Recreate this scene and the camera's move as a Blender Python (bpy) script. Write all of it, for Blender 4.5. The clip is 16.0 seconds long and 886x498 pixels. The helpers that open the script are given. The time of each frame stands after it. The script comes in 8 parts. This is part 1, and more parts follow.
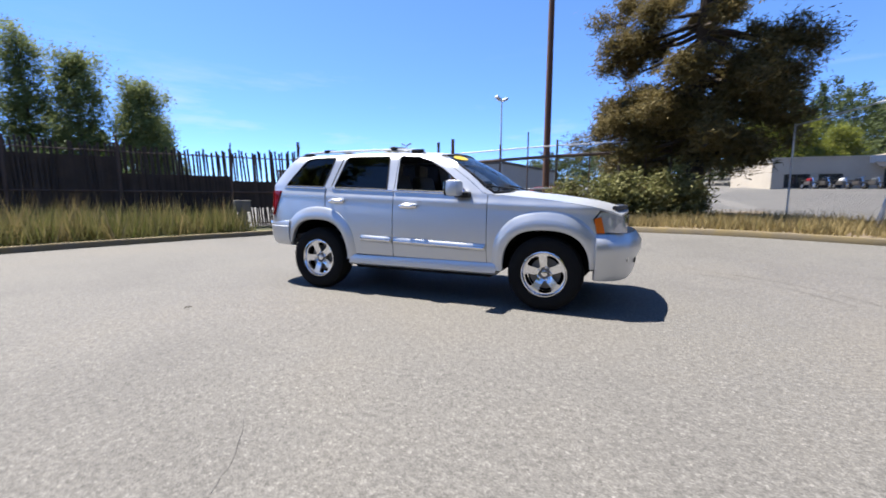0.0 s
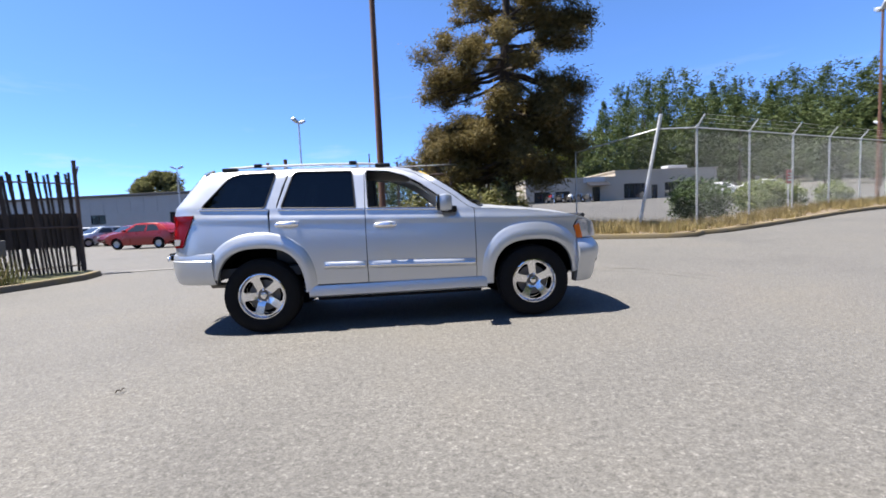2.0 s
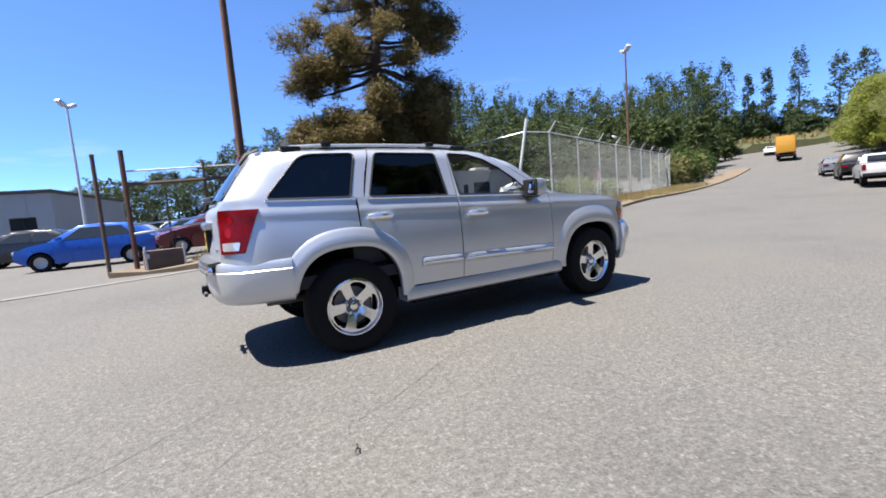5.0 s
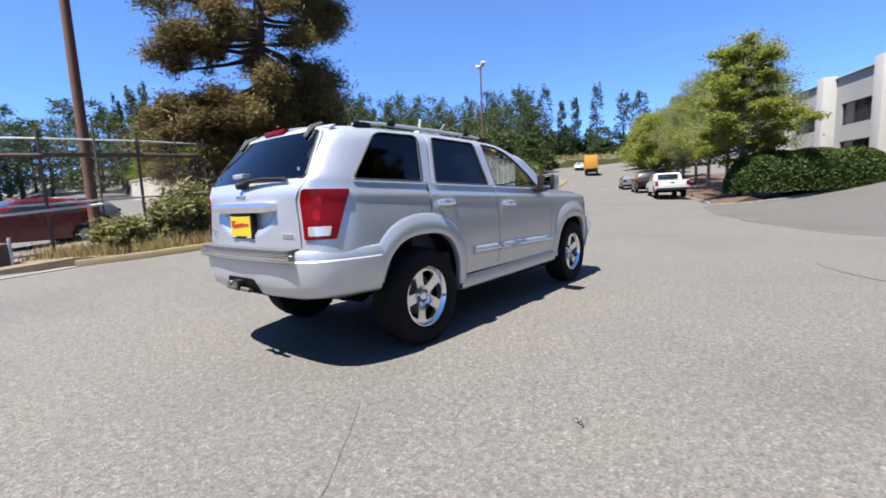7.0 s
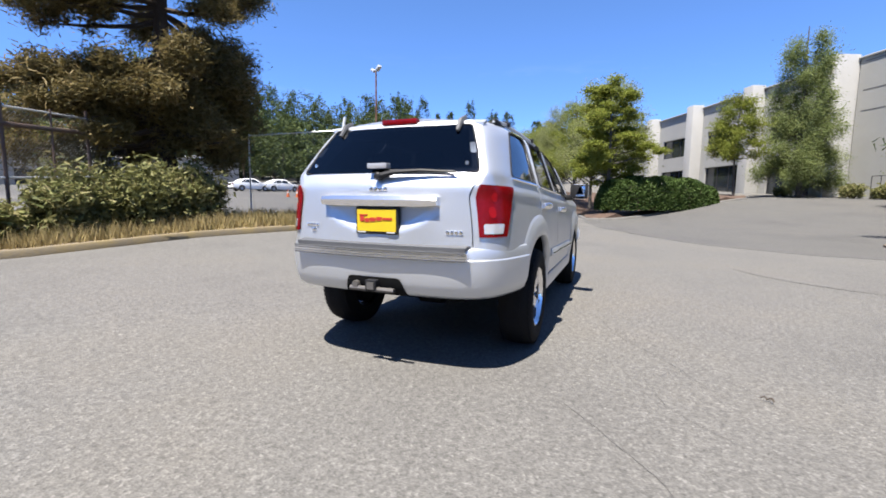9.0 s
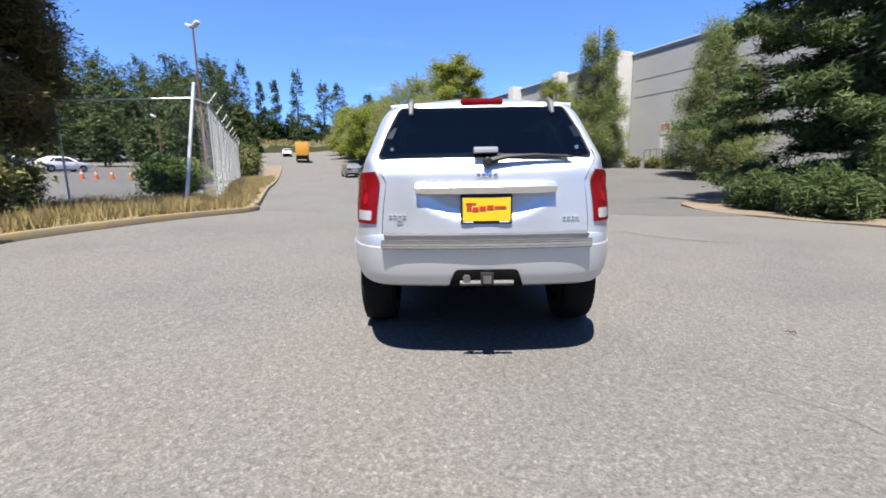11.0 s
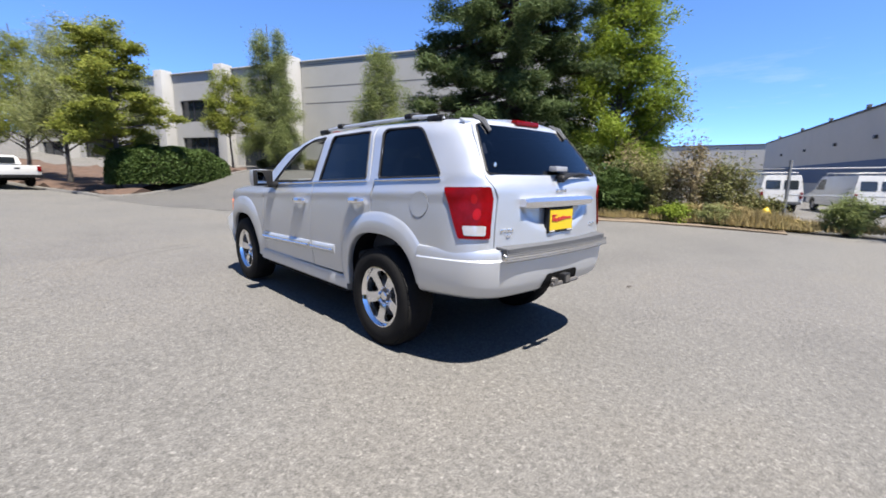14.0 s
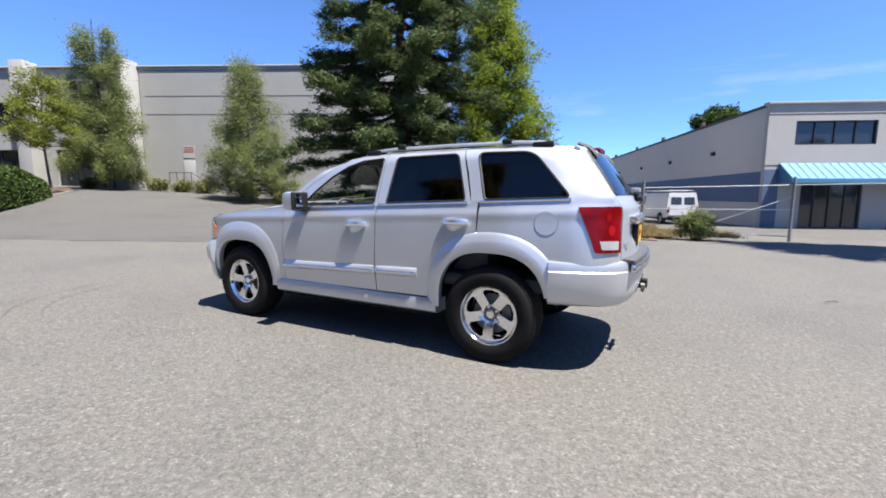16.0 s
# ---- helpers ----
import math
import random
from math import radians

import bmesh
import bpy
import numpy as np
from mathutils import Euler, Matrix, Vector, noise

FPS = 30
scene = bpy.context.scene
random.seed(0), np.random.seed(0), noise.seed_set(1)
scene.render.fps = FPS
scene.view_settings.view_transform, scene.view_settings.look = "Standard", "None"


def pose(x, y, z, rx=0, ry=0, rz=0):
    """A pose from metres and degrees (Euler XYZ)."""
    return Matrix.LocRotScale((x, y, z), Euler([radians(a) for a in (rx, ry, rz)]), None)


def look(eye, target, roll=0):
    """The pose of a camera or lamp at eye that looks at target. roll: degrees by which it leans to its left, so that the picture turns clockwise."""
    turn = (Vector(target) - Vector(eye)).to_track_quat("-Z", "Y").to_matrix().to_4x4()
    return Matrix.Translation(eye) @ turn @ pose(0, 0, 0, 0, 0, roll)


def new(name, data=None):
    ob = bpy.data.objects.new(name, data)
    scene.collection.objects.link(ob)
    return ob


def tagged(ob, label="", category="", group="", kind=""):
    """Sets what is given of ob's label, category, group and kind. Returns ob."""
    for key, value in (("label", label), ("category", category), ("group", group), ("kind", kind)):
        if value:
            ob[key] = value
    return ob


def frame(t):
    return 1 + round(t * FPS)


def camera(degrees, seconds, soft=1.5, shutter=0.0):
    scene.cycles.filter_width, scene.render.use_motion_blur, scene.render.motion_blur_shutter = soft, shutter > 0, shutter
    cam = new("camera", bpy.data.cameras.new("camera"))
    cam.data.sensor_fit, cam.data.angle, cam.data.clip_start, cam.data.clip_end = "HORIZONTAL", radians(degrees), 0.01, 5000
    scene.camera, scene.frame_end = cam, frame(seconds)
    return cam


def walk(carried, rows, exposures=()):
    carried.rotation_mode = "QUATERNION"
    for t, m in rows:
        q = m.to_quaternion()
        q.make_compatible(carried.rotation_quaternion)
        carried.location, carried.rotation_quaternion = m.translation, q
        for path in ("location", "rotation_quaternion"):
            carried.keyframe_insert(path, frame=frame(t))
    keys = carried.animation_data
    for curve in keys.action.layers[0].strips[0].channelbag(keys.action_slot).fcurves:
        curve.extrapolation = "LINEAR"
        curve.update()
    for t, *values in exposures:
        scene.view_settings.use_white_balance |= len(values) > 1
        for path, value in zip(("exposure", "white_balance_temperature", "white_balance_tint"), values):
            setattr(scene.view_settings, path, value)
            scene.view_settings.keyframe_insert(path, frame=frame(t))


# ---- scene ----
cam = camera(91.4, 16.0, soft=1.72, shutter=0.3)
PATH = [
    (0, (2.129, -5.19, 1.141), (1.353, -3.363, 0.9), 0.3),
    (0.5, (1.646, -5.237, 1.139), (1.123, -3.313, 0.98), -0.1),
    (1, (1.126, -5.3, 1.12), (0.921, -3.315, 0.981), -1.4),
    (1.5, (0.602, -5.307, 1.107), (0.553, -3.314, 0.946), -2.5),
    (2, (0.068, -5.294, 1.091), (0.236, -3.307, 0.94), -2.6),
    (2.5, (-0.442, -5.239, 1.105), (-0.141, -3.269, 0.935), -4.0),
    (3, (-0.923, -5.072, 1.105), (-0.522, -3.116, 0.978), -1.6),
    (3.2, (-1.138, -5.014, 1.09), (-0.607, -3.092, 0.936), -3.1),
    (5.3, (-2.666, -4.037, 1.117), (-1.578, -2.367, 0.95), -3.9),
    (5.5, (-2.819, -3.938, 1.105), (-1.651, -2.321, 0.957), -3.5),
    (6, (-3.177, -3.676, 1.106), (-1.859, -2.184, 0.913), -2.7),
    (6.5, (-3.485, -3.35, 1.11), (-2.12, -1.9, 0.927), -1.7),
    (7, (-3.816, -3.046, 1.125), (-2.282, -1.786, 0.885), -2.6),
    (7.5, (-4.056, -2.694, 1.119), (-2.459, -1.505, 0.93), -3.5),
    (8, (-4.332, -2.334, 1.12), (-2.615, -1.333, 0.896), -3.2),
    (8.2, (-4.455, -2.151, 1.112), (-2.699, -1.224, 0.869), -1.7),
    (10.3, (-4.936, -0.373, 1.181), (-2.979, -0.069, 0.903), -1.3),
    (10.5, (-4.96, -0.203, 1.195), (-2.996, -0.051, 0.85), -0.3),
    (11, (-4.93, 0.24, 1.188), (-2.959, 0.255, 0.849), -0.8),
    (11.5, (-4.925, 0.687, 1.191), (-2.972, 0.426, 0.845), -0.1),
    (12, (-4.831, 1.124, 1.198), (-2.918, 0.699, 0.8), -1.9),
    (12.5, (-4.695, 1.531, 1.219), (-2.835, 0.88, 0.878), -1.1),
    (13, (-4.509, 1.942, 1.249), (-2.788, 0.983, 0.901), -0.7),
    (13.5, (-4.242, 2.292, 1.268), (-2.599, 1.192, 0.968), 1.1),
    (14, (-3.993, 2.67, 1.277), (-2.555, 1.321, 0.94), 0.7),
    (14.5, (-3.681, 3.003, 1.272), (-2.321, 1.577, 0.93), 0.1),
    (15, (-3.377, 3.359, 1.274), (-2.173, 1.789, 0.983), 0.2),
    (15.5, (-3.011, 3.642, 1.279), (-1.942, 1.978, 0.983), -1.5),
    (16, (-2.596, 3.862, 1.281), (-1.66, 2.112, 1.035), 0.2),
]
walk(cam, [(t, look(eye, target, roll)) for t, eye, target, roll in PATH])

# ---- light ----
SUN_DIR = Vector((-0.42, 0.06, 1.0)).normalized()      # towards the sun
SUN_EL = math.asin(SUN_DIR.z)
SUN_AZ = math.atan2(SUN_DIR.x, SUN_DIR.y)
scene.view_settings.exposure = 1.74

world = bpy.data.worlds.new("sky")
scene.world = world
world.use_nodes = True
wn, wl = world.node_tree.nodes, world.node_tree.links
sky = wn.new("ShaderNodeTexSky")
sky.sky_type = "NISHITA"
sky.sun_disc = False
sky.sun_elevation = SUN_EL
sky.sun_rotation = SUN_AZ
sky.altitude = 1000.0
sky.air_density = 0.6
sky.dust_density = 0.0
sky.ozone_density = 1.5
wn["Background"].inputs["Strength"].default_value = 0.0565
tint = wn.new("ShaderNodeMix")
tint.data_type, tint.blend_type = "RGBA", "MULTIPLY"
tint.inputs[0].default_value = 1.0
tint.inputs[7].default_value = (1.08, 1.43, 1.84, 1.0)
wl.new(sky.outputs[0], tint.inputs[6])
# thin wisps of cloud low over the horizon
ray_dir = wn.new("ShaderNodeTexCoord")
stretch = wn.new("ShaderNodeMapping")
stretch.inputs["Scale"].default_value = (2.2, 2.2, 15.0)
wl.new(ray_dir.outputs["Generated"], stretch.inputs["Vector"])
wisp = wn.new("ShaderNodeTexNoise")
wisp.inputs["Scale"].default_value, wisp.inputs["Detail"].default_value, wisp.inputs["Roughness"].default_value = 1.3, 6.0, 0.62
wl.new(stretch.outputs[0], wisp.inputs["Vector"])
wisp_ramp = wn.new("ShaderNodeValToRGB")
wisp_ramp.color_ramp.elements[0].position, wisp_ramp.color_ramp.elements[1].position = 0.56, 0.78
wl.new(wisp.outputs[0], wisp_ramp.inputs[0])
split = wn.new("ShaderNodeSeparateXYZ")
wl.new(ray_dir.outputs["Generated"], split.inputs[0])
low = wn.new("ShaderNodeMapRange")
low.interpolation_type = "SMOOTHSTEP"
low.inputs[1].default_value, low.inputs[2].default_value, low.inputs[3].default_value, low.inputs[4].default_value = 0.08, 0.34, 0.6, 0.0
wl.new(split.outputs[2], low.inputs[0])
amount = wn.new("ShaderNodeMath")
amount.operation = "MULTIPLY"
wl.new(wisp_ramp.outputs[0], amount.inputs[0])
wl.new(low.outputs[0], amount.inputs[1])
cloud = wn.new("ShaderNodeMix")
cloud.data_type = "RGBA"
cloud.inputs[7].default_value = (4.6, 5.2, 5.9, 1.0)
wl.new(amount.outputs[0], cloud.inputs[0])
deep = wn.new("ShaderNodeMapRange")
deep.interpolation_type = "SMOOTHSTEP"
deep.inputs[1].default_value, deep.inputs[2].default_value, deep.inputs[3].default_value, deep.inputs[4].default_value = 0.0, 0.45, 1.0, 0.0
wl.new(split.outputs[2], deep.inputs[0])
horizon = wn.new("ShaderNodeMix")
horizon.data_type, horizon.blend_type = "RGBA", "MULTIPLY"
horizon.inputs[7].default_value = (0.74, 0.78, 0.90, 1.0)
wl.new(deep.outputs[0], horizon.inputs[0])
wl.new(tint.outputs[2], horizon.inputs[6])
wl.new(horizon.outputs[2], cloud.inputs[6])
wl.new(cloud.outputs[2], wn["Background"].inputs["Color"])

sun_data = bpy.data.lights.new("sun", "SUN")
sun_data.energy = 5.0
sun_data.angle = radians(0.55)
sun_data.color = (1.0, 0.94, 0.86)
sun = new("sun", sun_data)
sun.matrix_world = look((0, 0, 60), Vector((0, 0, 60)) - SUN_DIR)


# ---- materials ----
def nodes_of(name):
    m = bpy.data.materials.new(name)
    m.use_nodes = True
    return m, m.node_tree.nodes, m.node_tree.links, m.node_tree.nodes["Principled BSDF"]


def mix_rgb(n, l, fac, a, b, mode="MIX"):
    x = n.new("ShaderNodeMix")
    x.data_type, x.blend_type = "RGBA", mode
    for sock, v in ((x.inputs[0], fac), (x.inputs[6], a), (x.inputs[7], b)):
        if hasattr(v, "is_output"):
            l.new(v, sock)
        elif isinstance(v, (int, float)):
            sock.default_value = v
        else:
            sock.default_value = (*v, 1.0)
    return x.outputs[2]


def ramp(n, l, src, stops):
    r = n.new("ShaderNodeValToRGB")
    els = r.color_ramp.elements
    while len(els) < len(stops):
        els.new(0.5)
    for e, (p, c) in zip(els, stops):
        e.position, e.color = p, (*c, 1.0) if len(c) == 3 else c
    l.new(src, r.inputs[0])
    return r.outputs[0]


def noise_tex(n, l, scale, detail=4.0, rough=0.55, coords=None, kind="ShaderNodeTexNoise"):
    x = n.new(kind)
    x.inputs["Scale"].default_value = scale
    if kind == "ShaderNodeTexNoise":
        x.inputs["Detail"].default_value, x.inputs["Roughness"].default_value = detail, rough
    if coords is not None:
        l.new(coords, x.inputs["Vector"])
    return x


def world_coords(n):
    return n.new("ShaderNodeNewGeometry").outputs["Position"]


def object_coords(n):
    return n.new("ShaderNodeTexCoord").outputs["Object"]


def bump(n, l, bsdf, height, strength, distance):
    b = n.new("ShaderNodeBump")
    b.inputs["Strength"].default_value, b.inputs["Distance"].default_value = strength, distance
    l.new(height, b.inputs["Height"])
    l.new(b.outputs[0], bsdf.inputs["Normal"])


def surface(name, a, b=None, rough=0.7, metal=0.0, scale=8.0, fine=90.0, relief=0.15, coat=0.0, spec=0.5, random_hue=0.0):
    """A painted, weathered or natural surface: two colours mixed at two scales, with a fine relief."""
    m, n, l, p = nodes_of(name)
    b = b or tuple(c * 0.82 for c in a)
    co = world_coords(n)
    big, small = noise_tex(n, l, scale, 5, 0.6, co), noise_tex(n, l, fine, 3, 0.6, co)
    f = n.new("ShaderNodeMath")
    f.operation = "MULTIPLY_ADD"
    l.new(small.outputs[0], f.inputs[0])
    f.inputs[1].default_value = 0.45
    l.new(big.outputs[0], f.inputs[2])
    fac = ramp(n, l, f.outputs[0], [(0.45, (0, 0, 0)), (0.95, (1, 1, 1))])
    col = mix_rgb(n, l, fac, a, b)
    if random_hue:
        info = n.new("ShaderNodeObjectInfo")
        h = n.new("ShaderNodeHueSaturation")
        mr = n.new("ShaderNodeMapRange")
        l.new(info.outputs["Random"], mr.inputs[0])
        mr.inputs[3].default_value, mr.inputs[4].default_value = 1 - random_hue, 1 + random_hue
        l.new(mr.outputs[0], h.inputs["Value"])
        l.new(col, h.inputs["Color"])
        col = h.outputs[0]
    l.new(col, p.inputs["Base Color"])
    p.inputs["Roughness"].default_value, p.inputs["Metallic"].default_value = rough, metal
    p.inputs["Coat Weight"].default_value = coat
    p.inputs["Coat Roughness"].default_value = 0.05
    p.inputs["Specular IOR Level"].default_value = spec
    if relief:
        bump(n, l, p, small.outputs[0], relief, 0.01)
    return m


def leaf_material(name, a, b, c, trans=0.35):
    """Leaves that differ island by island, with light coming through."""
    m, n, l, p = nodes_of(name)
    geo = n.new("ShaderNodeNewGeometry")
    col = ramp(n, l, geo.outputs["Random Per Island"], [(0.0, a), (0.5, b), (1.0, c)])
    big = noise_tex(n, l, 0.9, 2, 0.5, geo.outputs["Position"])
    col = mix_rgb(n, l, ramp(n, l, big.outputs[0], [(0.35, (0, 0, 0)), (0.65, (1, 1, 1))]), col, b)
    l.new(col, p.inputs["Base Color"])
    p.inputs["Roughness"].default_value = 0.65
    p.inputs["Specular IOR Level"].default_value = 0.14
    t = n.new("ShaderNodeBsdfTranslucent")
    l.new(col, t.inputs["Color"])
    mx = n.new("ShaderNodeMixShader")
    mx.inputs[0].default_value = trans
    l.new(p.outputs[0], mx.inputs[1])
    l.new(t.outputs[0], mx.inputs[2])
    l.new(mx.outputs[0], n["Material Output"].inputs["Surface"])
    return m


def asphalt(name, tones, tint, patch):
    """Worn asphalt: stones of several greys in a binder, traffic stains, fine relief."""
    m, n, l, p = nodes_of(name)
    co = world_coords(n)
    v1 = n.new("ShaderNodeTexVoronoi")
    v1.inputs["Scale"].default_value = 80.0
    l.new(co, v1.inputs["Vector"])
    v2 = n.new("ShaderNodeTexVoronoi")
    v2.inputs["Scale"].default_value = 150.0
    l.new(co, v2.inputs["Vector"])
    sep = n.new("ShaderNodeSeparateColor")
    l.new(v1.outputs["Color"], sep.inputs[0])
    sep2 = n.new("ShaderNodeSeparateColor")
    l.new(v2.outputs["Color"], sep2.inputs[0])
    lo, mid, hi = tones
    big_stone = ramp(n, l, sep.outputs[0], [(0.0, lo), (0.3, mid), (0.82, mid), (0.95, hi), (1.0, tuple(c * 1.3 for c in hi))])
    small_stone = ramp(n, l, sep2.outputs[1], [(0.0, lo), (0.45, mid), (1.0, hi)])
    col = mix_rgb(n, l, 0.5, big_stone, small_stone)
    grit = noise_tex(n, l, 26.0, 5, 0.75, co)
    col = mix_rgb(n, l, 1.0, col, ramp(n, l, grit.outputs[0], [(0.3, (0.62, 0.62, 0.62)), (0.7, (1.3, 1.3, 1.3))]), "MULTIPLY")
    stain = noise_tex(n, l, 0.33, 6, 0.62, co)
    col = mix_rgb(n, l, 1.0, col, ramp(n, l, stain.outputs[0], [(0.3, (0.82, 0.82, 0.83)), (0.5, (1, 1, 1)), (0.72, tint)]), "MULTIPLY")
    spots = noise_tex(n, l, 2.3, 4, 0.6, co)
    col = mix_rgb(n, l, ramp(n, l, spots.outputs[0], [(0.66, (0, 0, 0)), (0.78, (patch, patch, patch))]), col, tuple(c * 0.6 for c in mid))
    l.new(col, p.inputs["Base Color"])
    p.inputs["Roughness"].default_value = 0.82
    p.inputs["Specular IOR Level"].default_value = 0.35
    h = n.new("ShaderNodeMath")
    h.operation = "ADD"
    l.new(v1.outputs["Distance"], h.inputs[0])
    l.new(grit.outputs[0], h.inputs[1])
    bump(n, l, p, h.outputs[0], 0.45, 0.006)
    return m


def glass(name, tint, gloss=1.0):
    """Thin tinted pane: what lies behind shows through darkened, with mirror gloss by Fresnel."""
    m, n, l, p = nodes_of(name)
    tr = n.new("ShaderNodeBsdfTransparent")
    tr.inputs[0].default_value = (*tint, 1)
    gl = n.new("ShaderNodeBsdfGlossy")
    gl.inputs["Roughness"].default_value = 0.015
    gl.inputs["Color"].default_value = (gloss, gloss, gloss, 1)
    lw = n.new("ShaderNodeLayerWeight")
    lw.inputs["Blend"].default_value = 0.5
    pw = n.new("ShaderNodeMath")
    pw.operation, pw.inputs[1].default_value = "POWER", 5.0
    l.new(lw.outputs["Facing"], pw.inputs[0])
    fr = n.new("ShaderNodeMath")
    fr.operation, fr.inputs[1].default_value, fr.inputs[2].default_value = "MULTIPLY_ADD", 0.9, 0.04
    l.new(pw.outputs[0], fr.inputs[0])
    mx = n.new("ShaderNodeMixShader")
    l.new(fr.outputs[0], mx.inputs[0])
    l.new(tr.outputs[0], mx.inputs[1])
    l.new(gl.outputs[0], mx.inputs[2])
    l.new(mx.outputs[0], n["Material Output"].inputs["Surface"])
    return m


def car_paint(name, colour, metal=0.6, rough=0.3, coat=0.3):
    m, n, l, p = nodes_of(name)
    co = object_coords(n)
    flake = noise_tex(n, l, 900.0, 1, 0.5, co)
    dust = noise_tex(n, l, 3.0, 5, 0.6, co)
    col = mix_rgb(n, l, ramp(n, l, flake.outputs[0], [(0.3, (0, 0, 0)), (0.7, (1, 1, 1))]), tuple(c * 0.93 for c in colour), tuple(min(1, c * 1.05) for c in colour))
    l.new(col, p.inputs["Base Color"])
    p.inputs["Metallic"].default_value = metal
    l.new(ramp(n, l, dust.outputs[0], [(0.3, (rough - 0.04,) * 3), (0.7, (rough + 0.07,) * 3)]), p.inputs["Roughness"])
    p.inputs["Coat Weight"].default_value = coat
    p.inputs["Coat Roughness"].default_value = 0.24
    return m


ASPHALT = asphalt("asphalt", ((0.05, 0.0479, 0.0445), (0.0904, 0.087, 0.0809), (0.148, 0.142, 0.133)), (1.08, 1.05, 1.0), 0.3)
ASPHALT_DARK = asphalt("asphalt_dark", ((0.0392, 0.0377, 0.0354), (0.0694, 0.0673, 0.064), (0.112, 0.108, 0.103)), (1.05, 1.04, 1.0), 0.35)
CRACK = surface("crack_tar", (0.062, 0.0585, 0.055), (0.084, 0.079, 0.074), 0.9, scale=6)
RUBBER_MARK = surface("rubber_mark", (0.0524, 0.0486, 0.0449), (0.0748, 0.0714, 0.0655), 0.85, scale=9, fine=60)
CONCRETE = surface("concrete", (0.157, 0.15, 0.139), (0.112, 0.107, 0.0972), 0.88, scale=1.6, fine=40)
KERB = surface("kerb_worn_yellow", (0.187, 0.139, 0.0524), (0.124, 0.105, 0.0789), 0.88, scale=2.6, fine=30, relief=0.4)
GRAVEL = surface("dry_soil", (0.152, 0.116, 0.0782), (0.0966, 0.0734, 0.0505), 0.95, scale=1.3, fine=35, relief=0.6)
BARK_MULCH = surface("bark_mulch", (0.079, 0.0446, 0.0281), (0.0429, 0.0264, 0.0182), 0.95, scale=2.0, fine=28, relief=0.7)
GRASS_GROUND = surface("grass_ground", (0.0636, 0.0598, 0.0243), (0.0374, 0.0468, 0.015), 0.95, scale=0.9, fine=25, relief=0.7)
DRY_GRASS = leaf_material("dry_grass_blades", (0.342, 0.269, 0.141), (0.269, 0.211, 0.0977), (0.165, 0.155, 0.055), 0.35)
GREEN_GRASS = leaf_material("green_grass_blades", (0.0977, 0.124, 0.0326), (0.156, 0.152, 0.0554), (0.26, 0.221, 0.117), 0.3)
BARK = surface("bark", (0.0561, 0.0393, 0.0281), (0.0318, 0.0232, 0.0176), 0.95, scale=3.0, fine=24, relief=0.8)
BARK_GREY = surface("bark_grey", (0.0972, 0.0877, 0.0768), (0.0486, 0.043, 0.0374), 0.95, scale=3.0, fine=24, relief=0.6)
PINE_NEEDLES = leaf_material("pine_needles", (0.068, 0.060, 0.022), (0.130, 0.104, 0.041), (0.205, 0.150, 0.069), 0.32)
DARK_NEEDLES = leaf_material("spruce_needles", (0.030, 0.048, 0.018), (0.062, 0.090, 0.032), (0.118, 0.142, 0.054), 0.3)
SHORE_NEEDLES = leaf_material("far_pine_needles", (0.0303, 0.0451, 0.0234), (0.0485, 0.0695, 0.0303), (0.0747, 0.091, 0.0388), 0.25)
MAPLE_LEAVES = leaf_material("maple_leaves", (0.108, 0.138, 0.0232), (0.163, 0.187, 0.0337), (0.238, 0.234, 0.055), 0.45)
PALE_LEAVES = leaf_material("pale_leaves", (0.13, 0.152, 0.0554), (0.189, 0.209, 0.0814), (0.268, 0.274, 0.138), 0.45)
BRIGHT_LEAVES = leaf_material("bright_leaves", (0.107, 0.152, 0.0178), (0.152, 0.204, 0.025), (0.214, 0.25, 0.0463), 0.42)
BIRCH_LEAVES = leaf_material("birch_leaves", (0.0925, 0.125, 0.043), (0.152, 0.182, 0.0645), (0.223, 0.239, 0.104), 0.4)
HEDGE_LEAVES = leaf_material("hedge_leaves", (0.0237, 0.0434, 0.0105), (0.0413, 0.0687, 0.016), (0.067, 0.0984, 0.0263), 0.2)
SHRUB_LEAVES = leaf_material("shrub_leaves", (0.078, 0.090, 0.030), (0.132, 0.134, 0.049), (0.22, 0.186, 0.088), 0.25)
WOOD_LEAVES = leaf_material("far_wood_leaves", (0.0315, 0.0483, 0.0172), (0.0548, 0.0739, 0.0243), (0.0851, 0.101, 0.0366), 0.3)
DRY_TWIGS = leaf_material("dry_twigs", (0.15, 0.115, 0.066), (0.205, 0.165, 0.092), (0.115, 0.112, 0.05), 0.2)
GALV = surface("galvanised_steel", (0.55, 0.56, 0.57), (0.42, 0.43, 0.43), 0.5, metal=0.5, scale=5, relief=0.05)
POST_GREY = surface("weathered_steel_post", (0.24, 0.25, 0.255), (0.15, 0.155, 0.16), 0.65, metal=0.4, scale=6, relief=0.1)
CHAINLINK = surface("chain_link_wire", (0.20, 0.215, 0.22), (0.15, 0.16, 0.165), 0.6, metal=0.3, scale=5, relief=0)
RUST = surface("rusty_steel", (0.124, 0.0571, 0.0309), (0.0809, 0.0405, 0.0262), 0.85, metal=0.1, scale=4, fine=50, relief=0.3)
DARK_POST = surface("weathered_dark_steel", (0.0571, 0.0476, 0.0428), (0.0952, 0.0571, 0.0405), 0.8, scale=3, relief=0.2)
SLAT = surface("weathered_brown_slat", (0.0527, 0.0365, 0.0272), (0.0289, 0.0221, 0.0187), 0.85, scale=2.5, fine=60, relief=0.25, random_hue=0.35)
